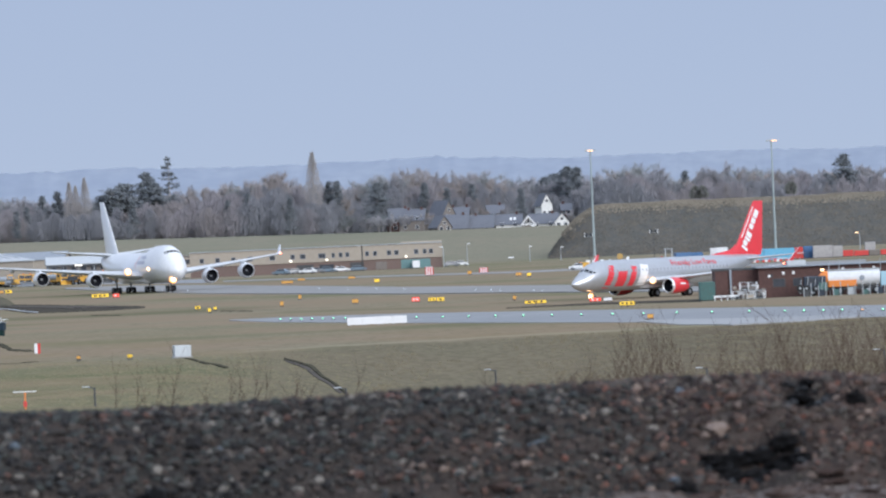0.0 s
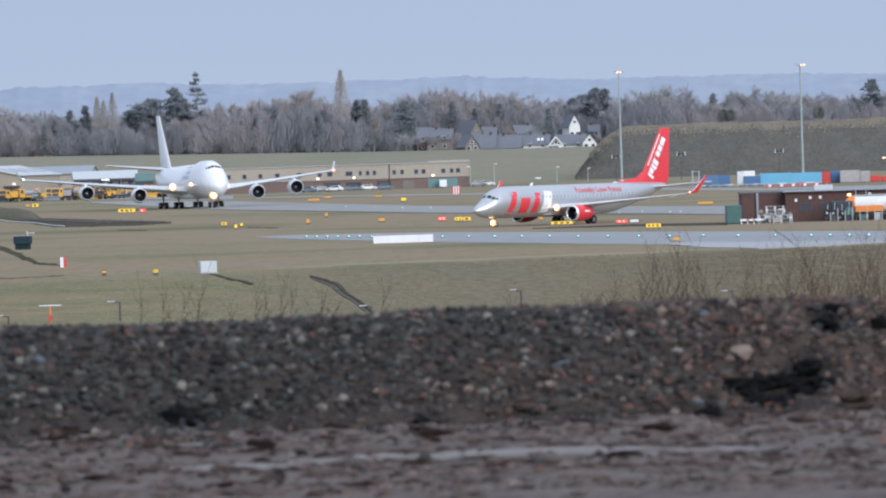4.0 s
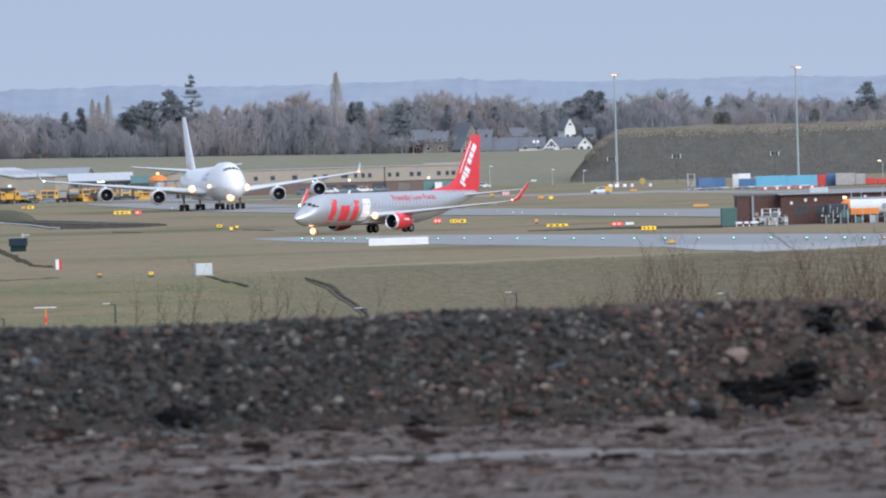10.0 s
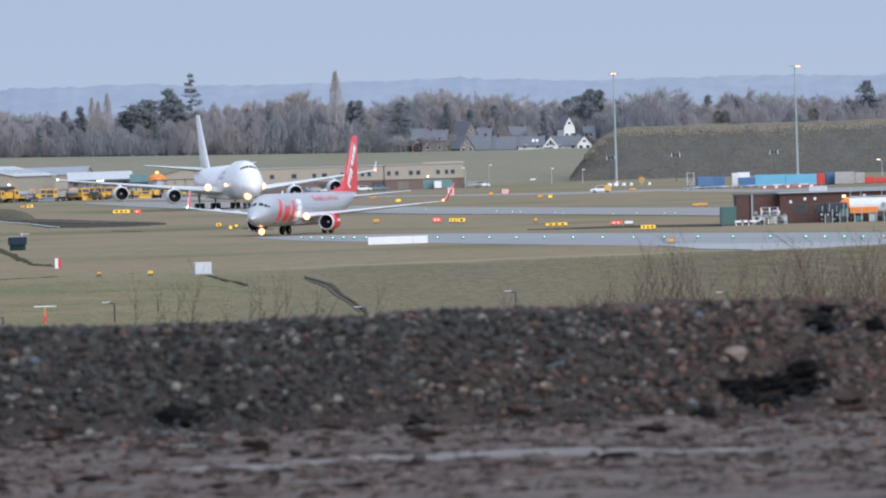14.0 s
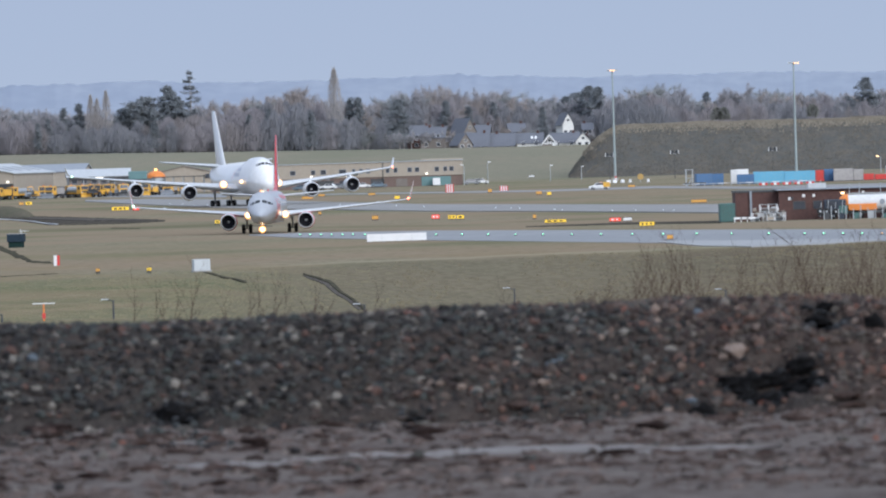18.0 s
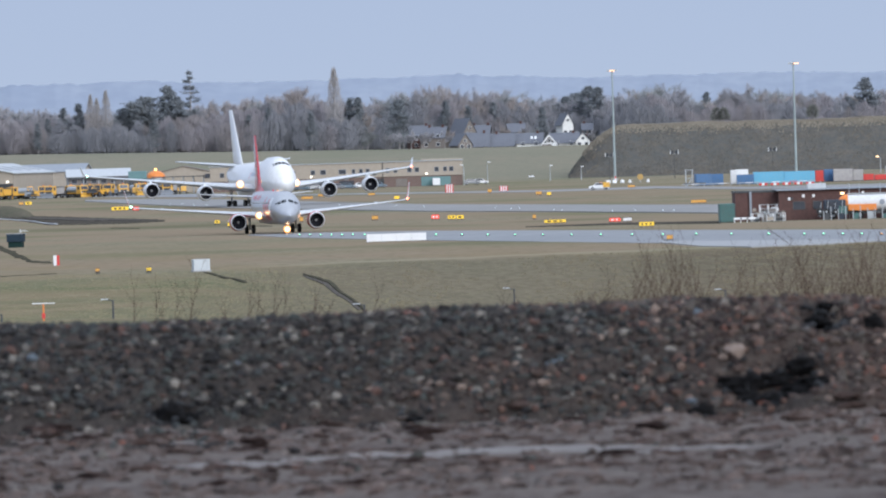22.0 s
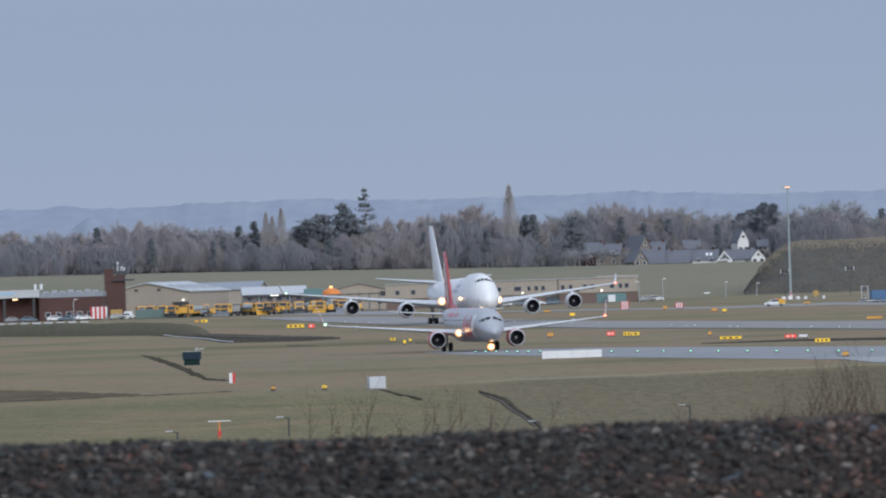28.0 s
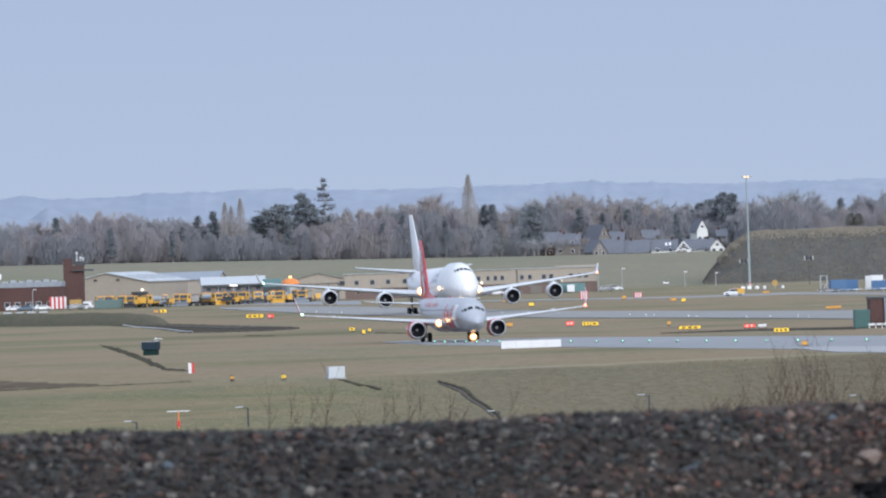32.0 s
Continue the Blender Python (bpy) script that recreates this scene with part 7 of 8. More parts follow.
def loader():
    """A yellow wheeled loader with its boom raised; it faces local +x."""
    t = thing("wheeled_loader", pose(0, 0, 0), "yellow-orange wheeled loader with a raised boom", "loader", "loaders on the apron")
    part("body", prism(fresh(), [(-3.0, 0.7), (0.6, 0.7), (0.6, 1.5), (-1.0, 1.7), (-3.0, 1.6)], -1.0, 1.0, "y"), LORRY_YELLOW, t)
    cab = part("cab", prism(fresh(), [(-0.9, 1.6), (0.7, 1.5), (0.5, 3.1), (-0.8, 3.1)], -0.8, 0.8, "y"), LORRY_YELLOW, t)
    for s in (-1, 1):
        part("side_window", slab(-0.6, 0.4, s * 0.81 - 0.02, s * 0.81 + 0.02, 1.9, 2.9), GLASS, cab)
        part("boom_arm", prism(fresh(), [(0.5, 1.3), (2.6, 2.3), (3.4, 1.7), (3.3, 1.5), (2.5, 2.0), (0.6, 1.0)], s * 0.55 - 0.12, s * 0.55 + 0.12, "y"), LORRY_YELLOW, t)
    part("windscreen", prism(fresh(), [(0.71, 1.6), (0.75, 1.6), (0.56, 2.95), (0.52, 2.95)], -0.7, 0.7, "y"), GLASS, cab)
    part("bucket", prism(fresh(), [(3.2, 1.2), (4.3, 1.0), (4.35, 1.1), (3.5, 1.4), (3.5, 2.1), (3.2, 2.0)], -1.3, 1.3, "y"), DARK_STEEL, t, "dark steel bucket")
    part("beacon", slab(-0.3, 0.0, -0.15, 0.15, 3.1, 3.3), ORANGE, cab)
    vehicle_wheels(t, (-2.0, 1.6), 0.95, 0.7, 0.45)
    return t


def car(material, label, group="parked cars"):
    t = thing("parked_car", pose(0, 0, 0), label, "car", group)
    side = [(-2.1, 0.35), (2.1, 0.35), (2.15, 0.75), (1.2, 0.95), (0.55, 1.45), (-1.1, 1.48), (-1.75, 1.0), (-2.15, 0.9)]
    bm = prism(fresh(), side, -0.85, 0.85, "y")
    for v in bm.verts:
        if v.co.z > 1.2:
            v.co.y *= 0.78
    body = part("body", bm, material, t)
    for s in (-1, 1):
        part("side_window", loft(fresh(), [[(x, s * yy, z) for x, yy, z in ((-1.4, 0.835, 1.0), (1.0, 0.835, 1.0), (0.45, 0.70, 1.4), (-1.05, 0.70, 1.42))], [(x, s * (yy + 0.015), z) for x, yy, z in ((-1.4, 0.835, 1.0), (1.0, 0.835, 1.0), (0.45, 0.70, 1.4), (-1.05, 0.70, 1.42))]]), GLASS, body)
        part("headlight", slab(2.08, 2.17, s * 0.6 - 0.15, s * 0.6 + 0.15, 0.62, 0.75), TRIM, body)
    part("windscreen", prism(fresh(), [(1.14, 1.0), (1.17, 1.0), (0.62, 1.42), (0.59, 1.42)], -0.62, 0.62, "y"), GLASS, body)
    vehicle_wheels(t, (-1.35, 1.35), 0.78, 0.32, 0.2)
    return t


def parked():
    rng = random.Random(8)
    kinds = [gritter(0), gritter(1), loader(), gritter(2)]
    spots = [(-110.5, 1960), (-107.0, 1972), (-103.4, 1962), (-100.6, 1975), (-97.2, 1960), (-94.3, 1972), (-91.6, 1962), (-88.8, 1974), (-86.2, 1961), (-83.0, 1972), (-80.2, 1962), (-77.2, 1975), (-74.0, 1963), (-71.1, 1976), (-68.4, 1966), (-121.1, 1985), (-117.8, 1978), (-113.6, 1972)]
    used = set()
    for k, (x, y) in enumerate(spots):
        m = on(x, y, rng.choice((-70, -55, -90, -112, -60, -125, -82, -100)))
        src = kinds[(k * 3 + k // 4) % 4]
        if src not in used:
            used.add(src)
            src.matrix_basis = m
        else:
            copy_thing(src, m)
    trailer = thing("plant_trailer", pose(0, 0, 0), "dark flat trailer with a dull yellow plough frame", "trailer", "plant trailers on the apron")
    part("bed", slab(-2.2, 2.2, -0.9, 0.9, 0.55, 0.8), DARK_STEEL, trailer)
    part("crate", slab(-1.9, -0.3, -0.8, 0.7, 0.8, 1.7, 0.04), GREY_ROOF, trailer, "dull grey equipment crate")
    part("plough_frame", prism(fresh(), [(0.2, 0.8), (1.9, 0.8), (1.6, 1.9), (0.6, 2.1)], -0.7, 0.7, "y"), LORRY_YELLOW, trailer, "dull yellow plough frame")
    part("drawbar", slab(2.2, 3.3, -0.06, 0.06, 0.55, 0.68), DARK_STEEL, trailer)
    vehicle_wheels(trailer, (-0.5, 0.4), 0.9, 0.4, 0.22)
    for k in range(17):
        x = -111.51 + k * 2.85 + rng.uniform(-0.8, 0.8)
        m = on(x, rng.uniform(1956, 1985), rng.uniform(-150, 40))
        if k == 0:
            trailer.matrix_basis = m
        else:
            copy_thing(trailer, m)
    BLUE_CAR = surface("blue_car_paint", (0.15, 0.21, 0.26), 0.3, vary=((0.13, 0.18, 0.23),), scale=(0.8,), coat=0.4)
    GREY_CAR = surface("grey_car_paint", (0.22, 0.23, 0.25), 0.3, vary=((0.18, 0.19, 0.2),), scale=(0.8,), coat=0.4)
    models = [car(FLAT_WHITE, "white hatchback parked by the offices"), car(BLUE_CAR, "pale blue hatchback parked by the offices"), car(GREY_CAR, "dark grey hatchback parked on the apron")]
    used = set()
    for k, (x, y, turn) in enumerate(((-35.59, 1975, 160), (-31.98, 1982, 10), (-28.77, 1978, 170), (-33.92, 1986, 5), (-26.57, 1985, 0), (-135.21, 1975, 15), (-139.29, 1972, 170), (-137.42, 1980, 0), (-20.32, 1992, 4), (-16.01, 1994, 0), (7.84, 2005, 6), (10.04, 2010, 0), (-149.08, 1975, 0), (-153.16, 1976, 8), (-142.29, 1974, 12), (-23.90, 1990, 0), (-126.19, 1968, 20), (-124.31, 1972, 170))):
        src = models[(k * 7 + 1) % 3]
        m = on(x, y, turn)
        if src not in used:
            used.add(src)
            src.matrix_basis = m
        else:
            copy_thing(src, m)
    # airfield operations car
    x, y = (33.51, 1659.00)
    t = car(FLAT_WHITE, "white and yellow airfield operations car with light bar", "operations cars")
    t.matrix_basis = on(x, y, 172)
    part("rear_panel", slab(-2.2, -0.9, -0.88, 0.88, 0.5, 1.55, 0.04), LORRY_YELLOW, t, "yellow rear panels")
    part("light_bar", slab(-0.6, -0.2, -0.6, 0.6, 1.48, 1.62), ORANGE, t)
    # works by the mast
    t = thing("works_post", on(42.29, 1895), "red and white banded post at the roadworks", "post")
    for k in range(4):
        part("band", slab(-0.2, 0.2, -0.2, 0.2, 0.4 * k, 0.4 * k + 0.4), FLAT_RED if k % 2 else FLAT_WHITE, t)
    for k, dx in enumerate((0.0, 1.5, 3.4, 5.2, 9.6)):
        b = part("water_barrier", prism(fresh(), [(-0.3, 0), (0.3, 0), (0.15, 0.75), (-0.15, 0.75)], -0.5, 0.5, "x"), FLAT_WHITE)
        b.matrix_basis = on(40.4 + dx, 1888 + (k % 3), 25 * k)
        tagged(b, "white plastic barrier block", "barrier", "barrier blocks at the mast")
    t = thing("works_sign", on(48.18, 1890), "round yellow roadworks sign on a frame", "sign")
    part("disc", rod(fresh(), (0, -0.05, 1.3), (0, 0.05, 1.3), 0.75, n=16), YELLOW, t)
    part("leg", slab(-0.06, 0.06, -0.06, 0.06, 0, 0.6), GALVANISED, t)
    for k in range(16):
        b = part("kerb_block", slab(-1.0, 1.0, -0.25, 0.25, 0, 0.36, 0.05), CABINET_GREY)
        b.matrix_basis = on(-124.85 - 3.6 - k * 2.9, 1880)
        tagged(b, "white barrier block lining the apron", "barrier", "white blocks along the apron")


parked()


def fuel_tanker():
    """Orange and white fuel bowser with a dark cab."""
    y = 926.0
    g = ground_z(40, y)
    t = thing("fuel_tanker", pose(0, y, g), "orange and white fuel tanker with a dark navy cab", "tanker")
    part("cab", slab(45.24, 47.85, -1.1, 1.1, 0.5, 2.35, 0.12), NAVY, t, "dark navy cab")
    part("cab_window", slab(45.57, 46.78, -1.13, -1.08, 1.5, 2.1), GLASS, t)
    for k, (a, z, r) in enumerate(((44.75, 1.0, 0.42), (45.5, 0.95, 0.4), (46.6, 0.9, 0.36))):
        part("hose_reel", rod(fresh(), (a, -1.45, z), (a, -1.15, z), r, n=14), TYRE, t, "black hose reel")
        part("reel_hub", rod(fresh(), (a, -1.5, z), (a, -1.1, z), r * 0.35, n=10), GALVANISED, t)
    part("bumper", slab(44.6, 45.3, -1.1, 1.1, 0.35, 0.75, 0.04), DARK_STEEL, t)
    part("pump_cabinet", slab(47.0, 48.0, -1.3, -1.0, 0.6, 1.6, 0.04), GREEN_BOX, t, "dark green pump cabinet")
    for k in range(4):
        bm = fresh()
        rod(bm, (44.7 + 0.85 * k, -1.3, 0.3), (44.9 + 0.85 * k, -1.25, 2.0 + 0.25 * (k % 2)), 0.04, n=6)
        part("riser_pipe", bm, GALVANISED, t)
    part("tank", rod(fresh(), (48.12, 0, 1.95), (54.28, 0, 1.95), 0.98, n=24), TANK_WHITE, t, "white rounded tank", True)
    part("tank_end", loft(fresh(), [[(48.12 - a, r * math.cos(q), 1.95 + r * math.sin(q)) for q in [2 * math.pi * i / 24 for i in range(24)]] for a, r in ((0, 1.0), (0.35, 0.95), (0.8, 0.75), (1.1, 0.4))]), ORANGE, t, "orange rounded tank end", True)
    part("side_panel", slab(48.12, 51.47, -1.12, -0.85, 1.0, 1.75, 0.05), ORANGE, t, "orange side panel")
    part("top_rail", slab(48.12, 54.15, -0.4, 0.4, 2.93, 3.05), GALVANISED, t)
    part("chassis", slab(45.44, 54.15, -0.6, 0.6, 0.6, 0.95), DARK_STEEL, t)
    part("blue_tail", slab(54.35, 55.69, -1.0, 1.0, 0.9, 2.6, 0.08), surface("pale_blue_paint", (0.35, 0.55, 0.65), 0.5, vary=((0.3, 0.48, 0.58),), scale=(0.8,)), t, "pale blue pump housing")
    part("tail_panel", slab(55.69, 56.43, -0.95, 0.95, 0.9, 2.4), DARK_STEEL, t)
    part("roundel", rod(fresh(), (52.14, -1.0, 1.95), (52.14, -0.96, 1.95), 0.32, n=16), GREY_ROOF, t, "dark round mark")
    part("beacon", slab(47.31, 47.72, -0.2, 0.2, 2.95, 3.2), GLOW_WARM, t, "lit warm beacon")
    vehicle_wheels(t, (46.24, 49.46, 52.81, 53.81), 0.95, 0.5)
    rng = random.Random(3)
    for i in range(14):
        u = 45.08 + i * 0.87
        h = rng.uniform(0.6, 1.35)
        p = part("fence_post", slab(-0.05, 0.05, -0.05, 0.05, 0, h + 0.3), GALVANISED)
        p.matrix_basis = pose(u, y - 3.2, g)
        tagged(p, "short grey steel post before the tanker", "post", "posts before the tanker")
        if i % 2 == 0:
            b = part("equipment_box", slab(-0.35, 0.35, -0.3, 0.3, 0, rng.uniform(0.4, 1.0), 0.04), rng.choice((NAVY, GREEN_BOX, DARK_STEEL, GALVANISED)))
            b.matrix_basis = pose(u + 0.4, y - 2.6, g)
            tagged(b, "small equipment box by the tanker", "box", "equipment by the depot")


fuel_tanker()


# ---- earthworks on the field ----
def dug_strip(name, far, near, label, lift=0.06, soil=DUG, ragged=0.25):
    return strip(name, far, near, soil, label, lift, category="soil", ragged=ragged)


BARE = surface("bare_grey_soil", (0.11, 0.10, 0.09), 0.95, vary=((0.06, 0.054, 0.047), (0.15, 0.135, 0.118)), scale=(0.8, 5.0), amount=0.7, coords="World", bump=0.6, bump_scale=4, spec=0.0)
dug_strip("dug_patch", [(-92.2, 1471), (-83.6, 1448), (-75.0, 1408), (-65.9, 1362), (-56.4, 1308), (-48.1, 1267), (-44.2, 1241)], [(-90.5, 1444), (-78.7, 1370), (-68.6, 1287), (-61.3, 1214), (-54.8, 1203), (-47.2, 1200), (-43.3, 1217)], "strip of dark freshly dug soil", ragged=1.3)
dug_strip("dug_patch_ridge", [(-74.0, 1372), (-62.0, 1318), (-48.5, 1252)], [(-70.3, 1332), (-58.8, 1268), (-47.6, 1236)], "paler ridge of loose dug soil", 0.16, BARE, 1.1)
dug_strip("dug_line_by_depot", [(10.13, 952.00), (22.11, 963.00), (33.71, 946.00)], [(10.06, 945.00), (21.58, 940.00), (32.67, 917.00)], "dark bare soil beside the depot")
DITCH = surface("weedy_ditch", (0.078, 0.074, 0.056), 0.95, vary=((0.135, 0.124, 0.085), (0.045, 0.042, 0.035)), scale=(0.4, 2.0), amount=0.85, coords="World", stretch=(1, 0.4, 1), bump=0.7, bump_scale=3, spec=0.0)
dug_strip("ditch_by_hut", [(-64.8, 1054), (-59.6, 1004), (-51.9, 912), (-46.1, 838), (-39.9, 754), (-36.2, 724)], [(-63.6, 1040), (-57.4, 964), (-49.6, 869), (-43.9, 796), (-39.2, 737), (-35.9, 719)], "shallow dark ragged ditch in the grass", 0.05, DITCH, 1.0)
dug_strip("ditch_by_cabinet", [(-19.55, 635.00), (-17.13, 606.00), (-14.98, 590.00)], [(-19.39, 630.00), (-16.94, 599.00), (-14.83, 584.00)], "shallow dark ditch in the grass", 0.05, DITCH, 0.5)
dug_strip("gully", [(-11.07, 618.00), (-8.86, 603.00), (-6.47, 556.00), (-5.51, 531.00)], [(-11.2, 616.50), (-9.2, 598.00), (-6.8, 551.00), (-5.85, 527.00)], "bare grey gully running down the bank", 0.05, BARE, 0.6)
dug_strip("gully_lip", [(-11.21, 621.00), (-8.81, 606.00), (-6.42, 558.00), (-5.43, 531.00)], [(-11.07, 618.00), (-8.93, 602.00), (-6.53, 554.00), (-5.55, 528.00)], "dark ragged strip along the upper edge of the gully", 0.12, DITCH, 0.5)
dug_strip("long_furrow", [(-58.2, 634), (-46.1, 631), (-42.7, 638.5), (-38.9, 640.5), (-35.1, 644), (-32.3, 651)], [(-57.8, 629), (-45.9, 627.5), (-42.5, 636), (-38.75, 638.5), (-35.0, 642.6), (-32.25, 650)], "long dark furrow across the grass", 0.04, DITCH, 0.6)
WORN = surface("worn_brown_turf", (0.14, 0.112, 0.084), 0.95, vary=((0.19, 0.16, 0.115), (0.095, 0.076, 0.058)), scale=(0.12, 0.6), amount=0.85, coords="World", stretch=(1, 0.4, 1), bump=0.5, bump_scale=3, spec=0.0)
dug_strip("worn_turf", [(-72.0, 790), (-61.8, 716), (-53.0, 700), (-44.8, 666), (-40.0, 650)], [(-58.5, 636), (-50.25, 634), (-47.25, 633), (-43.0, 640.5), (-39.6, 645)], "worn brown turf above the furrow", 0.03, WORN, 0.9)
for k, (a, b, c, d) in enumerate((((-48.3, 1136), (-43.2, 1112), (-47.9, 1126), (-42.8, 1104)), ((-28.6, 1106), (-23.72, 1082), (-28.4, 1098), (-23.5, 1074)))):
    dug_strip("bare_streak", [a, b], [c, d], "thin dark bare streak in the grass", 0.04, DITCH, 0.7)


def tape_line():
    bm = fresh()
    pts = [(-88.4, 1440), (-83.6, 1420), (-80.0, 1384), (-76.0, 1345), (-70.5, 1304), (-68.4, 1290), (-65.9, 1266), (-63.0, 1236), (-59.8, 1212)]
    for (a, b), (c, d) in zip(pts, pts[1:]):
        rod(bm, (a, b, ground_z(a, b) + 0.12), (c, d, ground_z(c, d) + 0.14), 0.075, n=8)
    tagged(part("edging_pipe", bm, FLAT_WHITE), "white pipe along the dug soil", "pipe")


tape_line()


def soil_heap():
    """Long grassed-over spoil heap with a rounded end."""
    (xa, ya), (xb, yb) = (-134.70, 1535.00), (-72.88, 1375.00)
    n, m = 90, 16
    verts, faces = [], []
    for i in range(n + 1):
        a = i / n
        x, y = xa + (xb - xa) * a, ya + (yb - ya) * a
        end = min(1, (1 - a) * 6.5)
        h = 2.8 * math.sqrt(max(0, 1 - (1 - end) ** 2)) * (0.85 + 0.25 * noise.noise((x * 0.08, 3, 1)))
        for j in range(m + 1):
            b = j / m
            yy = y + 26 * b
            prof = math.sin(math.pi * min(1, b * 1.0)) ** 0.8
            verts.append((x, yy, ground_z(x, yy) - 0.05 + h * prof + 0.12 * noise.noise((x * 0.25, yy * 0.25, 2)) * prof))
    for i in range(n):
        for j in range(m):
            k = i * (m + 1) + j
            faces.append((k, k + m + 1, k + m + 2, k + 1))
    HEAP = surface("weedy_soil", (0.128, 0.118, 0.088), 0.95, vary=((0.085, 0.10, 0.062), (0.165, 0.14, 0.11)), scale=(0.1, 0.9), amount=0.6, coords="World", bump=0.6, bump_scale=2, spec=0.0)
    tagged(raw("spoil_mound", verts, faces, HEAP, smooth=True), "long low spoil heap with thin weeds", "earth heap")


soil_heap()


def grass_bund():
    """Tall flat-topped grass bank behind the stores."""
    xl = 35.09
    xt = 50.6
    verts, faces = [], []
    n, m = 150, 26
    for i in range(n + 1):
        x = xl + (130 - xl) * (i / n) ** 1.25
        end = min(1.0, (x - xl) / (xt - xl))
        H1 = (16.3 - 2.3) * (1 - (1 - end) ** 1.65)
        for j in range(m + 1):
            b = j / m
            y = 2128 + 75 * b
            face = ramp(0.0, 0.55, b)
            z = ground_z(x, 2128) - 0.2 + H1 * face + 0.35 * noise.noise((x * 0.12, y * 0.12, 4)) + 0.15 * noise.noise((x * 0.5, y * 0.5, 9))
            verts.append((x, y, z))
    for i in range(n):
        for j in range(m):
            k = i * (m + 1) + j
            faces.append((k, k + m + 1, k + m + 2, k + 1))
    HEATH = surface("rough_grass", (0.122, 0.118, 0.108), 0.95, vary=((0.092, 0.098, 0.094), (0.16, 0.138, 0.112), (0.085, 0.086, 0.082)), scale=(0.05, 0.35, 1.4), amount=0.75, coords="World", bump=0.9, bump_scale=1.5, spec=0.0)
    bund = tagged(raw("grass_bund", verts, faces, HEATH, smooth=True), "tall flat-topped bank of rough brown grass", "earth bank", kind="structure")
    # straw-coloured grass along the brow, thinning down the face
    rng = random.Random(14)
    V, Fc = [], []
    for _ in range(16000):
        i, b = rng.uniform(14, n - 1), 0.34 + 0.24 * rng.random() ** 0.25
        if b < 0.42 and noise.noise((i * 0.2, b * 14, 3)) < rng.uniform(-0.1, 0.5):
            continue
        k = int(i) * (m + 1) + int(b * m)
        p, q = Vector(verts[k]), Vector(verts[k + m + 2])
        p = p.lerp(q, rng.random()) + Vector((rng.uniform(-0.6, 0.6), 0, 0))
        w, h = rng.uniform(0.1, 0.3), rng.uniform(0.3, 0.8)
        c = len(V)
        V += [(p.x - w, p.y, p.z - 0.1), (p.x + w, p.y, p.z - 0.1), (p.x + rng.uniform(-0.3, 0.3), p.y + 0.3, p.z + h)]
        Fc.append((c, c + 1, c + 2))
    U, Uf = [], []
    for _ in range(15000):
        i, j = rng.uniform(2, n - 1), rng.uniform(1, 0.5 * m)
        if noise.noise((i * 0.16, j * 0.5, 8)) < rng.uniform(-0.35, 0.25):
            continue
        k = int(i) * (m + 1) + int(j)
        p = Vector(verts[k]).lerp(Vector(verts[k + m + 2]), rng.random()) + Vector((rng.uniform(-0.4, 0.4), 0, 0))
        w, h = rng.uniform(0.12, 0.4), rng.uniform(0.2, 0.65)
        c = len(U)
        U += [(p.x - w, p.y, p.z - 0.1), (p.x + w, p.y, p.z - 0.1), (p.x + rng.uniform(-0.3, 0.3), p.y + 0.2, p.z + h)]
        Uf.append((c, c + 1, c + 2))
    HEATHER = surface("dead_heather", (0.12, 0.114, 0.102), 0.95, island=0.12, vary=((0.165, 0.14, 0.112), (0.09, 0.093, 0.088)), scale=(0.12, 0.6), amount=0.8, coords="World", spec=0.0)
    tagged(raw("heather_clumps", U, Uf, HEATHER, bund, "dark brown dead growth on the face"), kind="stuff")
    STRAW = surface("straw_grass", (0.235, 0.208, 0.168), 0.95, island=0.2, vary=((0.17, 0.15, 0.12),), scale=(0.2,), amount=0.7, coords="World", spec=0.0)
    tagged(raw("dry_grass", V, Fc, STRAW, bund, "straw-coloured dry grass along the brow"), kind="stuff")


grass_bund()


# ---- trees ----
# Distance haze is put into these bark, twig and needle colours: lighter, bluer.
BARK = surface("hazed_bark", (0.356, 0.343, 0.345), 0.95, vary=((0.287, 0.276, 0.278), (0.322, 0.305, 0.305)), scale=(0.6, 4.0), amount=0.6, spec=0.0)
TWIG = surface("hazed_bare_twigs", (0.350, 0.339, 0.356), 0.95, each=0.14, vary=((0.296, 0.296, 0.321), (0.333, 0.336, 0.362)), scale=(0.1, 0.3), amount=0.75, spec=0.0)
RUSSET_TWIG = surface("hazed_russet_twigs", (0.362, 0.324, 0.311), 0.95, each=0.12, vary=((0.313, 0.287, 0.281),), scale=(0.3,), amount=0.6, spec=0.0)
DARK_TWIG = surface("hazed_ivy_twigs", (0.294, 0.307, 0.314), 0.95, each=0.15, vary=((0.246, 0.262, 0.271),), scale=(0.3,), amount=0.6, spec=0.0)
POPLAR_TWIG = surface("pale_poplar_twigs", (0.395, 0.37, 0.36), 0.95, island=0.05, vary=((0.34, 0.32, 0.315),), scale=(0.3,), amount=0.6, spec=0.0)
SCRUB = surface("hazed_scrub_twigs", (0.302, 0.301, 0.330), 0.95, island=0.08, vary=((0.254, 0.266, 0.298), (0.323, 0.303, 0.316), (0.265, 0.270, 0.298)), scale=(0.053, 0.097, 0.334), amount=0.85, spec=0.0)
MAUVE_TWIG = surface("hazed_mauve_twigs", (0.312, 0.296, 0.317), 0.95, each=0.08, vary=((0.285, 0.270, 0.292), (0.333, 0.311, 0.329)), scale=(0.12, 0.5), amount=0.7, spec=0.0)
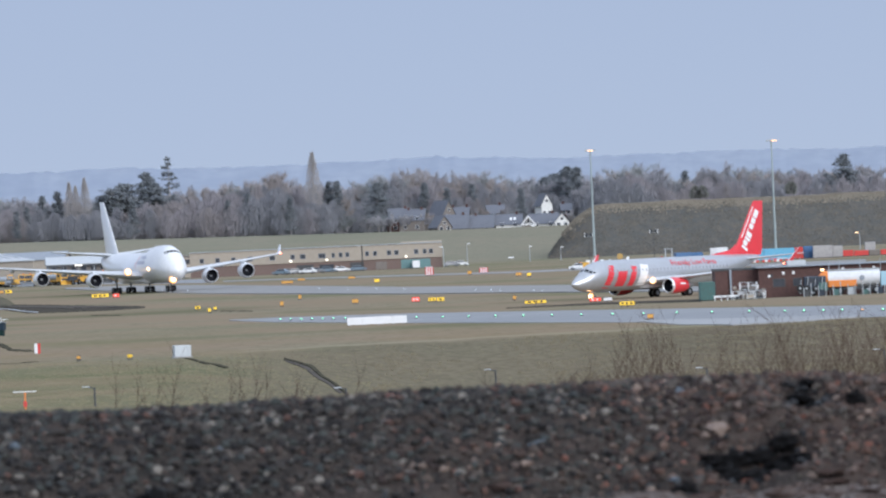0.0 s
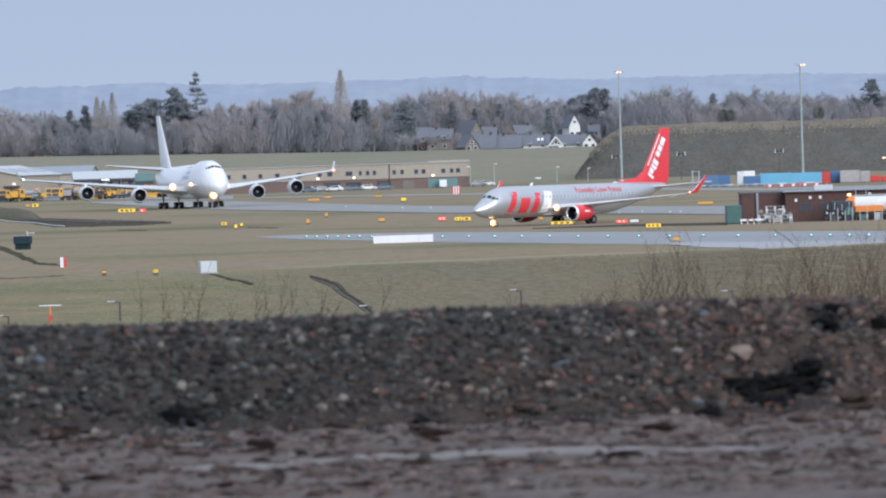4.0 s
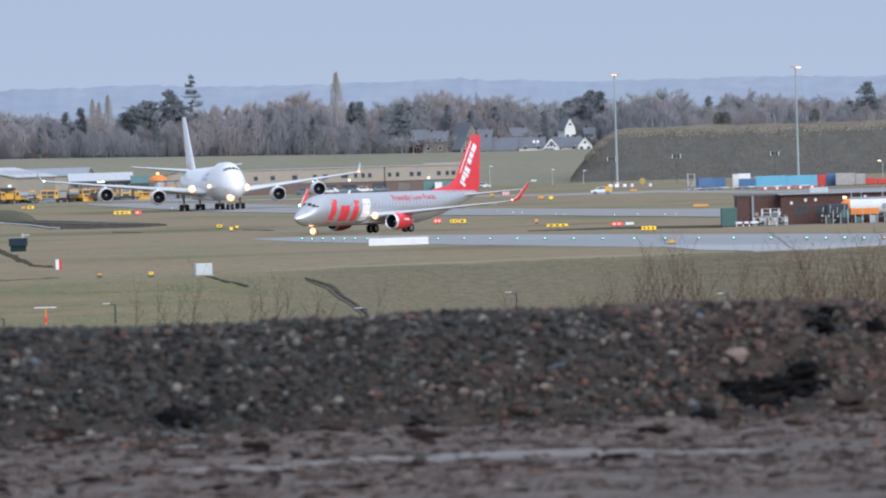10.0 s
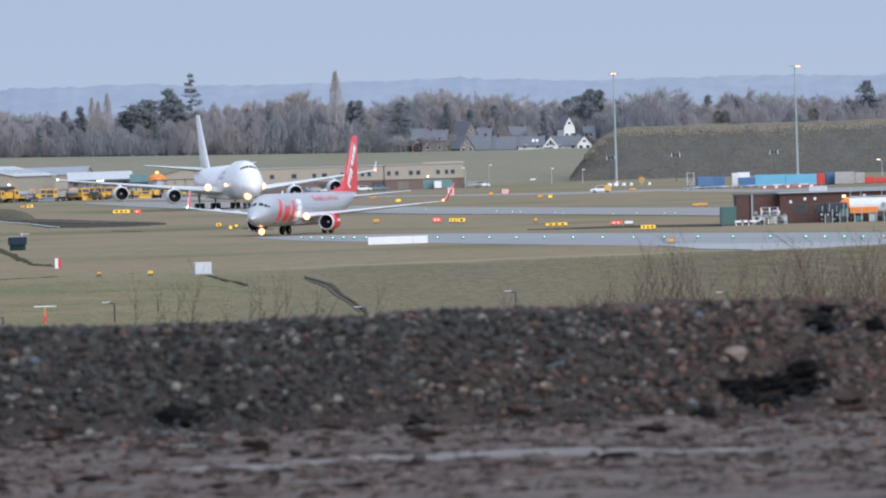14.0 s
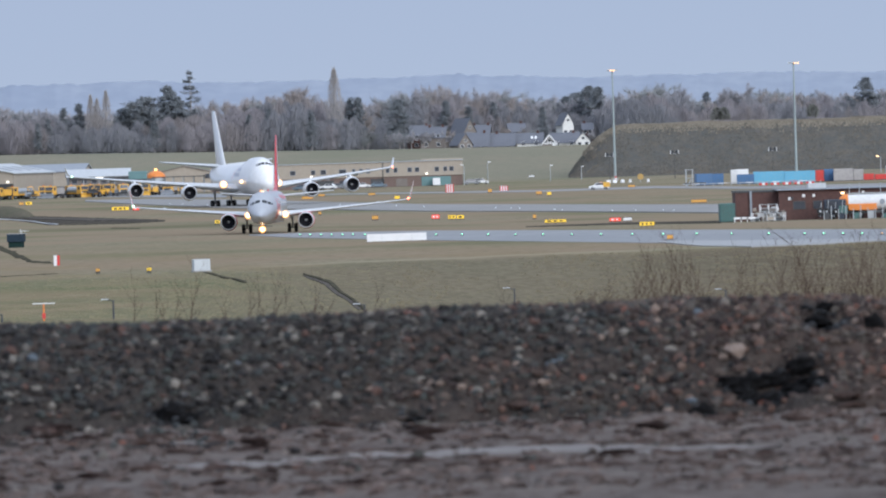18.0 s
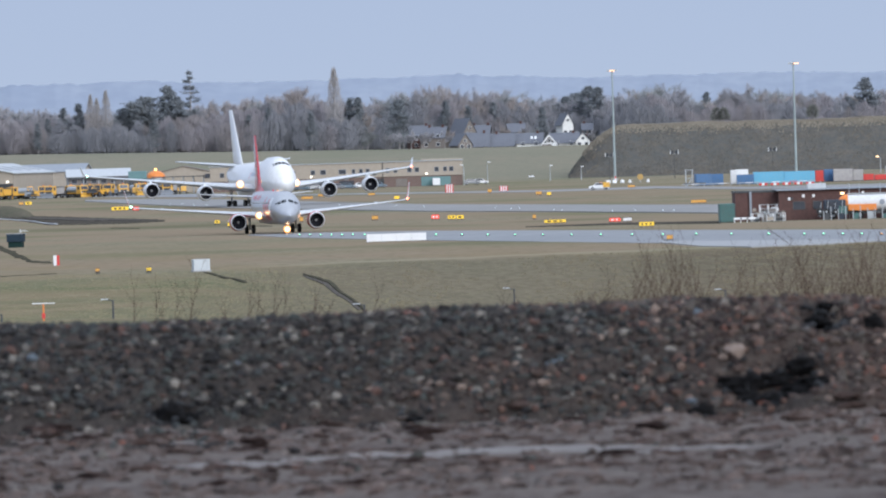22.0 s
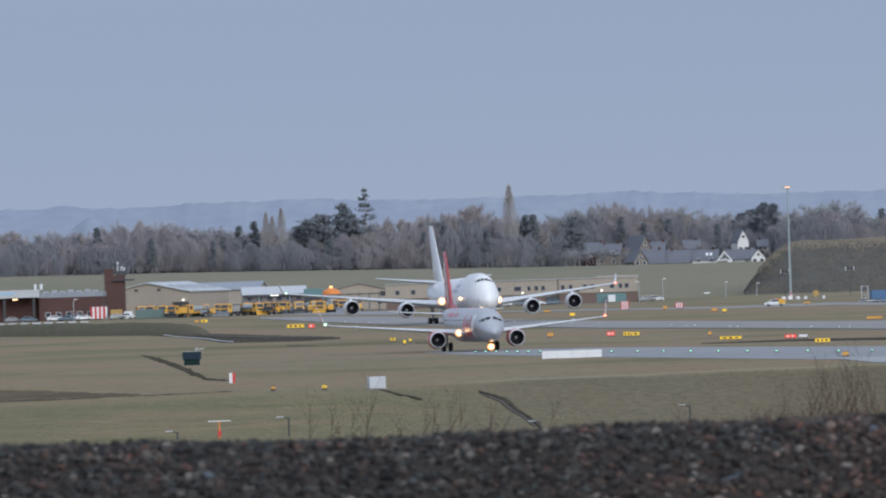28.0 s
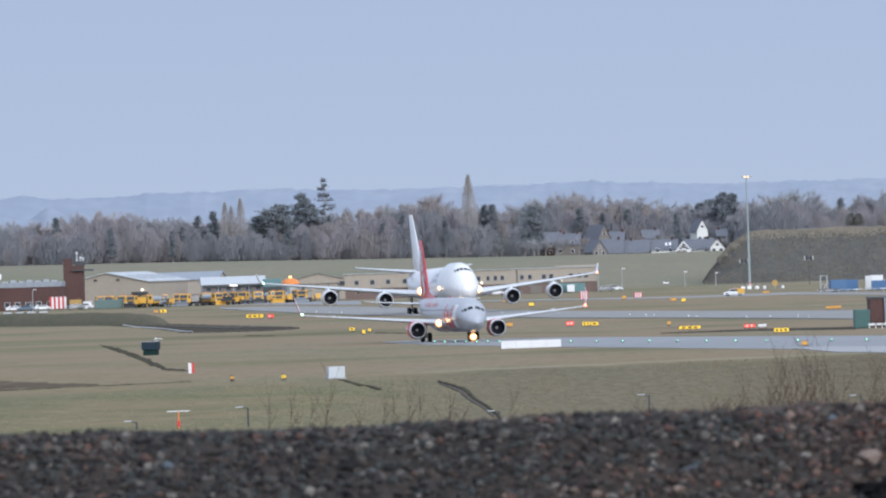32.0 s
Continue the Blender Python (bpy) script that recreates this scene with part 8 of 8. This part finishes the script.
GREY_TWIG = surface("hazed_grey_twigs", (0.260, 0.267, 0.296), 0.95, each=0.09, vary=((0.234, 0.242, 0.270), (0.278, 0.280, 0.302)), scale=(0.12, 0.5), amount=0.7, spec=0.0)
TAN_TWIG = surface("hazed_tan_twigs", (0.314, 0.291, 0.298), 0.95, each=0.08, vary=((0.286, 0.266, 0.275),), scale=(0.2,), amount=0.7, spec=0.0)
NEEDLE = surface("hazed_needles", (0.206, 0.226, 0.245), 0.9, island=0.08, vary=((0.158, 0.179, 0.197),), scale=(0.3,), amount=0.6, spec=0.0)
IVY = surface("evergreen_leaves", (0.23, 0.235, 0.215), 0.9, island=0.3, vary=((0.15, 0.16, 0.145),), scale=(0.3,), amount=0.6, spec=0.0)


def tube(V, Fc, p, q, r0, r1, n=5):
    d = (q - p).normalized()
    a = d.orthogonal().normalized()
    b = d.cross(a)
    k = len(V)
    for c, r in ((p, r0), (q, r1)):
        for i in range(n):
            t = 2 * math.pi * i / n
            V.append(tuple(c + a * (r * math.cos(t)) + b * (r * math.sin(t))))
    for i in range(n):
        j = (i + 1) % n
        Fc.append((k + i, k + j, k + n + j, k + n + i))


def sliver(V, Fc, p, d, w):
    s = d.orthogonal().normalized()
    s.rotate(Matrix.Rotation(random.random() * 6.28, 3, d))
    k = len(V)
    V += [tuple(p - s * w), tuple(p + s * w), tuple(p + d)]
    Fc.append((k, k + 1, k + 2))


def bare_tree(seed, h, spread, upright):
    """Trunk, limbs and a crown of fine twigs."""
    rng = random.Random(seed)
    V, Fc, W, G = [], [], [], []

    def grow(p, d, length, r, depth):
        steps = 3
        for k in range(steps):
            q = p + d * (length / steps)
            tube(V, Fc, p, q, r, r * 0.82, 6 if depth == 0 else 4)
            r *= 0.82
            p = q
            d = (d + Vector((rng.gauss(0, 0.12), rng.gauss(0, 0.12), 0.04 + 0.1 * upright))).normalized()
            if depth > 0 or k > 0:
                for _ in range(2 if depth < 2 else 1):
                    side = Vector((rng.gauss(0, 1), rng.gauss(0, 1), 0)).normalized()
                    e = (d * (0.6 + upright) + side * spread).normalized()
                    if depth < 3:
                        grow(p, e, length * rng.uniform(0.5, 0.75), r * 0.6, depth + 1)
            if depth >= 2:
                for _ in range(20):
                    e = (d * 0.6 + Vector((rng.gauss(0, 0.45), rng.gauss(0, 0.45), rng.gauss(0.7, 0.3)))).normalized()
                    sliver(W, G, p + Vector((rng.gauss(0, 0.25), rng.gauss(0, 0.25), rng.gauss(0, 0.25))), e * rng.uniform(0.5, 1.5), 0.035)
        if depth == 0:
            grow(p, d, length * 0.7, r, 1)
    random.seed(seed)
    grow(Vector((0, 0, -0.5)), Vector((0, 0, 1)), h * 0.42, h * 0.024, 0)
    top = max(v[2] for v in W)
    k = h / top
    return [tuple(c * k for c in v) for v in V], Fc, [tuple(c * k for c in v) for v in W], G


def domed_tree(seed, h, w, n):
    """A tree with a soft round crown of massed upright twigs, bushy to the ground."""
    rng = random.Random(seed)
    random.seed(seed)
    V, Fc, W, G = [], [], [], []
    tube(V, Fc, Vector((0, 0, -0.5)), Vector((0, 0, h * 0.6)), h * 0.016, h * 0.008, 6)
    for _ in range(5):
        a = rng.uniform(0, 6.283)
        tube(V, Fc, Vector((0, 0, h * rng.uniform(0.25, 0.5))), Vector((w * 0.6 * math.cos(a), w * 0.6 * math.sin(a), h * rng.uniform(0.65, 0.85))), h * 0.007, h * 0.003, 4)

    def reach(a, t):
        lump = 0.8 + 0.5 * noise.noise((math.cos(a) * 1.3, math.sin(a) * 1.3, t * 3 + seed)) + 0.25 * noise.noise((math.cos(a) * 3, math.sin(a) * 3, t * 7 + seed))
        return w * lump * (0.35 * (1 - t) + math.sin(math.pi * min(0.97, 0.16 + 0.84 * t) ** 1.15) ** 0.6)
    for _ in range(n):
        t = rng.random() ** 0.75
        a = rng.uniform(0, 6.283)
        r = reach(a, t) * min(1.25, abs(rng.gauss(0, 0.55)))
        p = Vector((r * math.cos(a), r * math.sin(a), t * (h - 1.8)))
        d = Vector((0.12 * math.cos(a) + rng.gauss(0, 0.12), 0.12 * math.sin(a) + rng.gauss(0, 0.12), 1)).normalized()
        sliver(W, G, p, d * rng.uniform(1.0, 2.6) * (1.15 - 0.65 * t), 0.045)
    return V, Fc, W, G


def leafy(seed, rings, n, w, length, droop):
    """Needles or leaves in clumps; rings of (height, radius)."""
    rng = random.Random(seed)
    random.seed(seed)
    W, G = [], []
    for _ in range(n):
        t = rng.random() * (len(rings) - 1)
        i = int(t)
        f = t - i
        z = rings[i][0] * (1 - f) + rings[i + 1][0] * f
        r = rings[i][1] * (1 - f) + rings[i + 1][1] * f
        a = rng.uniform(0, 6.283)
        lump = 0.75 + 0.5 * noise.noise((math.cos(a) * 1.6, math.sin(a) * 1.6, z * 0.55 + seed))
        q = r * lump * math.sqrt(rng.uniform(0.25, 1.0))
        p = Vector((q * math.cos(a), q * math.sin(a), z + rng.gauss(0, 0.25)))
        d = Vector((math.cos(a), math.sin(a), rng.gauss(droop, 0.5))).normalized()
        sliver(W, G, p, d * rng.uniform(0.6, 1.2) * length, w)
    return W, G


def whorled(seed, h, profile, tiers, arms, per, droop=-0.05, bare=0.15):
    """A conifer of ragged branches; profile gives the radius at shares of the height."""
    rng = random.Random(seed)
    random.seed(seed)
    V, Fc, W, G = [], [], [], []
    tube(V, Fc, Vector((0, 0, -0.5)), Vector((0, 0, h * 0.97)), h * 0.018, 0.06, 6)

    def radius(t):
        for (p, r), (q, s) in zip(profile, profile[1:]):
            if t <= q:
                return r + (s - r) * (t - p) / (q - p)
        return profile[-1][1]
    for k in range(tiers):
        t = (k + rng.uniform(0.2, 0.8)) / tiers
        z = h * (bare + (1 - bare) * t)
        for _ in range(arms):
            a = rng.uniform(0, 6.283)
            L = radius(t) * rng.choice((rng.uniform(0.4, 0.8), rng.uniform(0.75, 1.15)))
            base, tip = Vector((0, 0, z)), Vector((L * math.cos(a), L * math.sin(a), z + L * rng.gauss(droop, 0.12)))
            tube(V, Fc, base, tip, 0.07, 0.025, 3)
            for _ in range(per):
                f = rng.uniform(0.25, 1.04)
                p = base.lerp(tip, f) + Vector((rng.gauss(0, 0.28), rng.gauss(0, 0.28), rng.gauss(0, 0.2)))
                sliver(W, G, p, Vector((rng.gauss(0, 0.4), rng.gauss(0, 0.4), rng.gauss(0.1, 0.3))), 0.13)
    return V, Fc, W, G


def make_tree(name, label, wood, crown_mat, group):
    V, Fc, W, G = wood
    t = thing(name, pose(0, 0, -500), label, "tree", group)
    raw("trunk", V, Fc, BARK, t)
    raw("crown", W, G, crown_mat, t)
    return t


def trunk_only(h, r):
    V, Fc = [], []
    tube(V, Fc, Vector((0, 0, -0.5)), Vector((0, 0, h)), r, r * 0.4, 7)
    return V, Fc


PLACED = set()


def plant_tree(src, x, y, turn=0.0, lift=0.0, size=1.0):
    m = on(x, y, turn, lift) @ Matrix.Diagonal((size, size, size, 1))
    if src not in PLACED:
        PLACED.add(src)
        src.matrix_basis = m
        return src
    old = tuple(src.scale)
    src.scale = (1, 1, 1)
    made = copy_thing(src, m)
    src.scale = old
    return made


def woods():
    rng = random.Random(21)
    bare = [make_tree("bare_tree", "bare broadleaf tree in winter, grey-brown paled for haze", bare_tree(s, h, sp, up), mat, "bare trees behind the field")
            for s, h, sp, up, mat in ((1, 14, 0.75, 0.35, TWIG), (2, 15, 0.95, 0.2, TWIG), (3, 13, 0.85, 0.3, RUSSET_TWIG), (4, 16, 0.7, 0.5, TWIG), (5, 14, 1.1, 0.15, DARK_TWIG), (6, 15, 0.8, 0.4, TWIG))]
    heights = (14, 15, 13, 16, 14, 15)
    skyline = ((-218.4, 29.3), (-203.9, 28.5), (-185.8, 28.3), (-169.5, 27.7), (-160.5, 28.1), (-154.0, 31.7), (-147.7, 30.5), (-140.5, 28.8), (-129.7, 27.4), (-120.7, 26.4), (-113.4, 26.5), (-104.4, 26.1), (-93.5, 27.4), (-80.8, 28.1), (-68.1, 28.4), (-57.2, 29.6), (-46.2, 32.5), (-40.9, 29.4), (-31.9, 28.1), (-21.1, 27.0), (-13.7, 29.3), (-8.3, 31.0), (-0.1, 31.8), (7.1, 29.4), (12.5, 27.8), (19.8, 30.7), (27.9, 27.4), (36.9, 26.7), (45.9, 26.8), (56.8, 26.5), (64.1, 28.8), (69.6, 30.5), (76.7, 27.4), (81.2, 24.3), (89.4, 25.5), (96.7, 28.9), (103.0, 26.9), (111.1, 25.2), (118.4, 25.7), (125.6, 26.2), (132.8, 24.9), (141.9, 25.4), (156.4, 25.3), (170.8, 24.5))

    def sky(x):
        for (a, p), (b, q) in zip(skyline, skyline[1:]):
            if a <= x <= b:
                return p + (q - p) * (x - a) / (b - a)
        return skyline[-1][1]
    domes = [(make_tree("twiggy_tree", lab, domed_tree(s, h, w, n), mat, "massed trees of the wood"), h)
             for s, h, w, n, mat, lab in ((31, 10, 4.2, 2700, MAUVE_TWIG, "round-crowned bare tree with haze-tinted mauve-brown twigs"), (32, 11, 3.4, 2400, GREY_TWIG, "round-crowned bare tree with haze-tinted blue-grey twigs"),
                                          (33, 9, 4.8, 2700, GREY_TWIG, "broad bare tree with haze-tinted blue-grey twigs"), (34, 12, 3.6, 2600, MAUVE_TWIG, "tall bare tree with haze-tinted mauve-brown twigs"),
                                          (35, 11, 2.4, 1700, TAN_TWIG, "slender bare tree with haze-tinted tan twigs"), (36, 8, 4.4, 2400, TAN_TWIG, "broad bare tree with haze-tinted tan twigs"))]
    for row, lo, hi, gap in ((2461, 0.45, 0.75, 3.4), (2468, 0.6, 0.88, 3.6), (2480, 0.72, 0.95, 4.2), (2494, 0.85, 1.02, 5.6)):
        x = -226.0
        while x < 176:
            yy = row + rng.uniform(-4, 4) + 48.0 * ramp(-32, -16, x) * (1 - ramp(50, 58, x))
            full = sky(x * 2500 / yy) + 0.7 - 1.2 * ramp(190, 215, -x) - ground_z(x, yy)
            mood = 1.3 * noise.noise((x * 0.035, row * 0.02, 4)) - 0.22 * ramp(90, 130, -x) + rng.uniform(-0.22, 0.22)
            k = rng.choice((0, 3, 5)) if mood > 0.16 else rng.choice((1, 2)) if mood < -0.12 else rng.choice((0, 1, 3, 4))
            src, h = domes[k]
            plant_tree(src, x + rng.uniform(-1.2, 1.2), yy, rng.uniform(0, 360), 0, max(3.0, full * rng.uniform(lo, hi)) / h)
            x += gap * rng.uniform(0.75, 1.25)
    x = -222.0
    while x < 172:
        for y, drop in ((2560, 0.0), (2528, 1.5), (2502, 1.0), (2490, 2.5)):
            if y == 2528 and not -34 < x < 54 or -22 < x < 54 and y < 2510 or y < 2515 and rng.random() < 0.72:
                continue
            xx, yy = x + rng.uniform(-2.6, 2.6), y + rng.uniform(-12, 12)
            h = sky(xx * 2500 / yy) + 2.9 - drop * rng.uniform(0.5, 1.5) - rng.uniform(0, 1.5) - ground_z(xx, yy)
            if h < 3:
                continue
            k = rng.randrange(6)
            plant_tree(bare[k], xx, yy, rng.uniform(0, 360), 0, h / heights[k])
        x += 3.7

    def plant_to(src, tops, full):
        for x, top, y in tops:
            plant_tree(src, x, y, rng.uniform(0, 360), 0, (top - ground_z(x, y)) / full)
    # named trees of the skyline
    V, Fc = trunk_only(24, 0.45)
    pr = random.Random(9)
    random.seed(9)
    W, G = [], []
    for _ in range(3600):
        z = 2 + 24.5 * pr.random() ** 0.85
        r = 2.9 * math.sin(math.pi * min(1, (z / 27) ** 0.75)) ** 0.8
        a = pr.uniform(0, 6.28)
        q = r * math.sqrt(pr.random())
        sliver(W, G, Vector((q * math.cos(a), q * math.sin(a), z - 1)), Vector((0.25 * math.cos(a), 0.25 * math.sin(a), 1)).normalized() * pr.uniform(0.8, 1.8), 0.04)
    poplar = make_tree("poplar", "tall narrow bare poplar in the wood", (V, Fc, W, G), POPLAR_TWIG, "poplars")
    plant_to(poplar, ((-33.1, 38.6, 2470), (-105.4, 33.6, 2470), (-110.3, 32.4, 2470), (-108.3, 31.2, 2470)), 26.5)
    cedar = make_tree("old_conifer", "tall gappy conifer with ragged whorls, dark needles paled for haze", whorled(3, 24, ((0, 3.2), (0.5, 3.0), (0.75, 2.0), (0.86, 2.1), (0.95, 1.7), (1, 0.4)), 15, 3, 60, 0.05, 0.25), NEEDLE, "conifers")
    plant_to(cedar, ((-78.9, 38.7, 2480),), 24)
    spruce = make_tree("dark_conifer", "ragged conifer in the wood, dark green paled for haze", whorled(5, 13, ((0, 2.3), (0.5, 1.9), (0.8, 1.0), (1, 0.15)), 17, 5, 34), NEEDLE, "conifers")
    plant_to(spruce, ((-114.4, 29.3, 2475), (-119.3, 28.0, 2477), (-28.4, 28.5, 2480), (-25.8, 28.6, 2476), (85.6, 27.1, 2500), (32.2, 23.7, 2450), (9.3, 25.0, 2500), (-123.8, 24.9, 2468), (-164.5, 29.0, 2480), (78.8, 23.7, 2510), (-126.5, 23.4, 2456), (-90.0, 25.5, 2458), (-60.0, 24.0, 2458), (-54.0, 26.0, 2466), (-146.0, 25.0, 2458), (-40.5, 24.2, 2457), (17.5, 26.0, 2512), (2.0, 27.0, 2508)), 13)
    broad = make_tree("evergreen_tree", "broad dark evergreen tree with layered boughs, paled for haze", whorled(8, 15.5, ((0, 4.2), (0.3, 5.2), (0.6, 4.2), (0.85, 2.4), (1, 0.6)), 16, 8, 60, 0.04), NEEDLE, "evergreens")
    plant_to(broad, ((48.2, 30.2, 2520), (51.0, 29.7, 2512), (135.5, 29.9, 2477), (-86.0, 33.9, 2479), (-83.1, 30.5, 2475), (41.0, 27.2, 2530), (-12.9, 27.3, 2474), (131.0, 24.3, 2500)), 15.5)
    pine = make_tree("pine", "flat-topped dark pine with a bare trunk, paled for haze", whorled(12, 14, ((0, 0.5), (0.3, 3.6), (0.6, 4.4), (0.85, 3.4), (1, 1.6)), 9, 7, 60, 0.16, 0.5), NEEDLE, "pines")
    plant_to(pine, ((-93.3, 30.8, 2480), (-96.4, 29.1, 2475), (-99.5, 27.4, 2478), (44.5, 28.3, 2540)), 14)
    bush = make_tree("evergreen_bush", "low dull green evergreen bush", (*trunk_only(1.5, 0.2), *leafy(15, [(0.2, 2.2), (1.5, 2.8), (3, 2.2), (4.2, 0.6)], 1500, 0.13, 0.6, 0.1)), IVY, "evergreen bushes")
    for x in (78.58, 80.50, 105.67):
        plant_tree(bush, x, 2212, rng.uniform(0, 360), 13.2, rng.uniform(0.6, 0.8))
    for k in range(22):
        x = -34 + 3.9 * k + rng.uniform(-1.5, 1.5)
        j = rng.randrange(6)
        plant_tree(bare[j], x, rng.uniform(2464, 2474), rng.uniform(0, 360), 0, rng.uniform(4.5, 7.5) / heights[j])
    for x in (-16, -12.5, -9, -5, 3.5, 15, 29, 41):
        k = rng.randrange(6)
        y = rng.uniform(2428, 2470) if x < 4 else rng.uniform(2452, 2470)
        plant_tree(bare[k], x, y, rng.uniform(0, 360), 0, rng.uniform(4.5, 6.5) / heights[k])
    # closed edge of the wood: a lumpy face of massed twigs
    def billow(x, f, k):
        return 1 - 2.2 * abs(noise.noise((x * k, f * 1.1 + 3 * k, 6)))

    def face_y(x, f):
        y = 2482.0 + 40.0 * ramp(-30, -16, x) * (1 - ramp(50, 58, x))
        return y - 0.4 * billow(x, f, 0.11) - 0.15 * billow(x, f * 2.2, 0.3) + 8 * f

    def top_at(x, y):
        full = max(3.0, sky(x * 2500 / y) - 2.2 - ground_z(x, y))
        return full * (0.66 + 0.1 * billow(x, 0.3, 0.13) + 0.07 * billow(x, 0.8, 0.45))
    V, Fc = [], []
    n, m = 860, 18
    for i in range(n + 1):
        x = -236 + i / 2
        for j in range(m + 1):
            f = j / m
            y = face_y(x, f)
            V.append((x, y + 1.2, ground_z(x, y) - 0.5 + f * 0.93 * (top_at(x, y) + 0.5)))
    for i in range(n):
        for j in range(m):
            k = i * (m + 1) + j
            Fc.append((k, k + m + 1, k + m + 2, k + 1))
    for _ in range(90000):
        x, f = rng.uniform(-236, 194), rng.random()
        y = face_y(x, f) + rng.uniform(-1.5, 1.0)
        z = ground_z(x, y) + f * top_at(x, y)
        d, w = Vector((rng.gauss(0, 0.5), rng.gauss(0, 0.1), 1)).normalized() * rng.uniform(0.4, 1.2), rng.uniform(0.04, 0.09)
        k = len(V)
        V += [(x - w, y, z), (x + w, y + rng.uniform(-0.05, 0.05), z), (x + d.x, y + d.y, z + d.z)]
        Fc.append((k, k + 1, k + 2))
    tagged(raw("woodland_edge", V, Fc, SCRUB), "dense edge of bare woodland, grey-brown tinted for haze", "woodland", kind="stuff")


woods()


# ---- what moves: both aircraft taxi, the twin jet turning towards the camera ----
# seconds, across, away, heading (0 faces the camera, positive to its right)
PASSENGER_RUN = (
    (0, 33.04, 1040.7, -42.9), (1, 28.77, 1036.2, -42.5), (2, 24.58, 1031.8, -42.3), (3, 20.45, 1027.4, -42.2), (4, 16.40, 1023.2, -42.2),
    (4.5, 14.41, 1021.2, -42.4), (6.5, 6.53, 1014.6, -44.2), (7, 4.50, 1012.7, -43.8), (8, 0.41, 1008.8, -42.7), (9, -3.48, 1004.9, -40.5),
    (10, -7.00, 1001.0, -37.4), (11, -10.17, 997.1, -33.4), (12, -13.00, 993.1, -29.0), (13, -15.36, 989.1, -24.3), (14, -17.37, 985.3, -19.4),
    (14.5, -18.25, 983.5, -17.1), (16.5, -20.86, 979.1, -8.4), (17, -21.20, 978.2, -6.2), (18, -21.63, 976.3, -2.1), (19, -21.76, 974.4, 1.6),
    (20, -21.63, 972.4, 4.4), (21, -21.37, 970.2, 6.3), (22, -21.04, 967.8, 7.4), (23, -20.63, 965.1, 7.9), (24, -20.14, 962.3, 8.3),
    (24.5, -19.89, 960.9, 8.5), (26.5, -18.81, 954.4, 9.4), (27, -18.56, 952.7, 9.6), (28, -17.98, 949.3, 9.9), (29, -17.28, 945.8, 10.3),
    (30, -16.62, 942.3, 10.5), (31, -15.97, 938.7, 10.8), (32, -15.30, 935.2, 10.9),
)
FREIGHTER_RUN = (
    (0, -55.71, 1555.3, 14.5), (1, -54.57, 1551.5, 13.7), (2, -53.38, 1547.9, 12.9), (3, -52.19, 1544.4, 12.2), (4, -51.09, 1541.1, 11.7),
    (4.5, -50.59, 1539.5, 11.4), (6.5, -48.61, 1534.2, 10.4), (7, -48.14, 1532.7, 10.3), (8, -47.20, 1529.7, 10.2), (9, -46.30, 1526.5, 10.1),
    (10, -45.45, 1523.3, 9.9), (11, -44.54, 1519.9, 10.0), (12, -43.67, 1516.6, 10.2), (13, -42.79, 1513.2, 10.3), (14, -41.89, 1509.7, 10.3),
    (14.5, -41.44, 1508.0, 10.3), (16.5, -39.58, 1501.1, 10.3), (17, -39.12, 1499.1, 10.3), (18, -38.21, 1495.0, 10.1), (19, -37.27, 1490.9, 10.1),
    (20, -36.33, 1486.7, 9.9), (21, -35.42, 1482.4, 9.8), (22, -34.51, 1478.2, 9.8), (23, -33.59, 1474.0, 9.9), (24, -32.67, 1469.9, 10.0),
    (24.5, -32.22, 1467.9, 10.0), (26.5, -30.36, 1460.4, 9.9), (27, -29.96, 1458.3, 9.9), (28, -29.07, 1454.0, 9.9), (29, -28.09, 1449.6, 9.8),
    (30, -27.09, 1445.0, 9.7), (31, -26.04, 1440.2, 9.6), (32, -24.95, 1435.3, 9.5),
)


def motions():
    for plane, run in ((passenger, PASSENGER_RUN), (freighter, FREIGHTER_RUN)):
        walk(plane, [(t, pose(x, y, ground_z(x, y) + 0.03, 0, 0, h - 90)) for t, x, y, h in run])


motions()
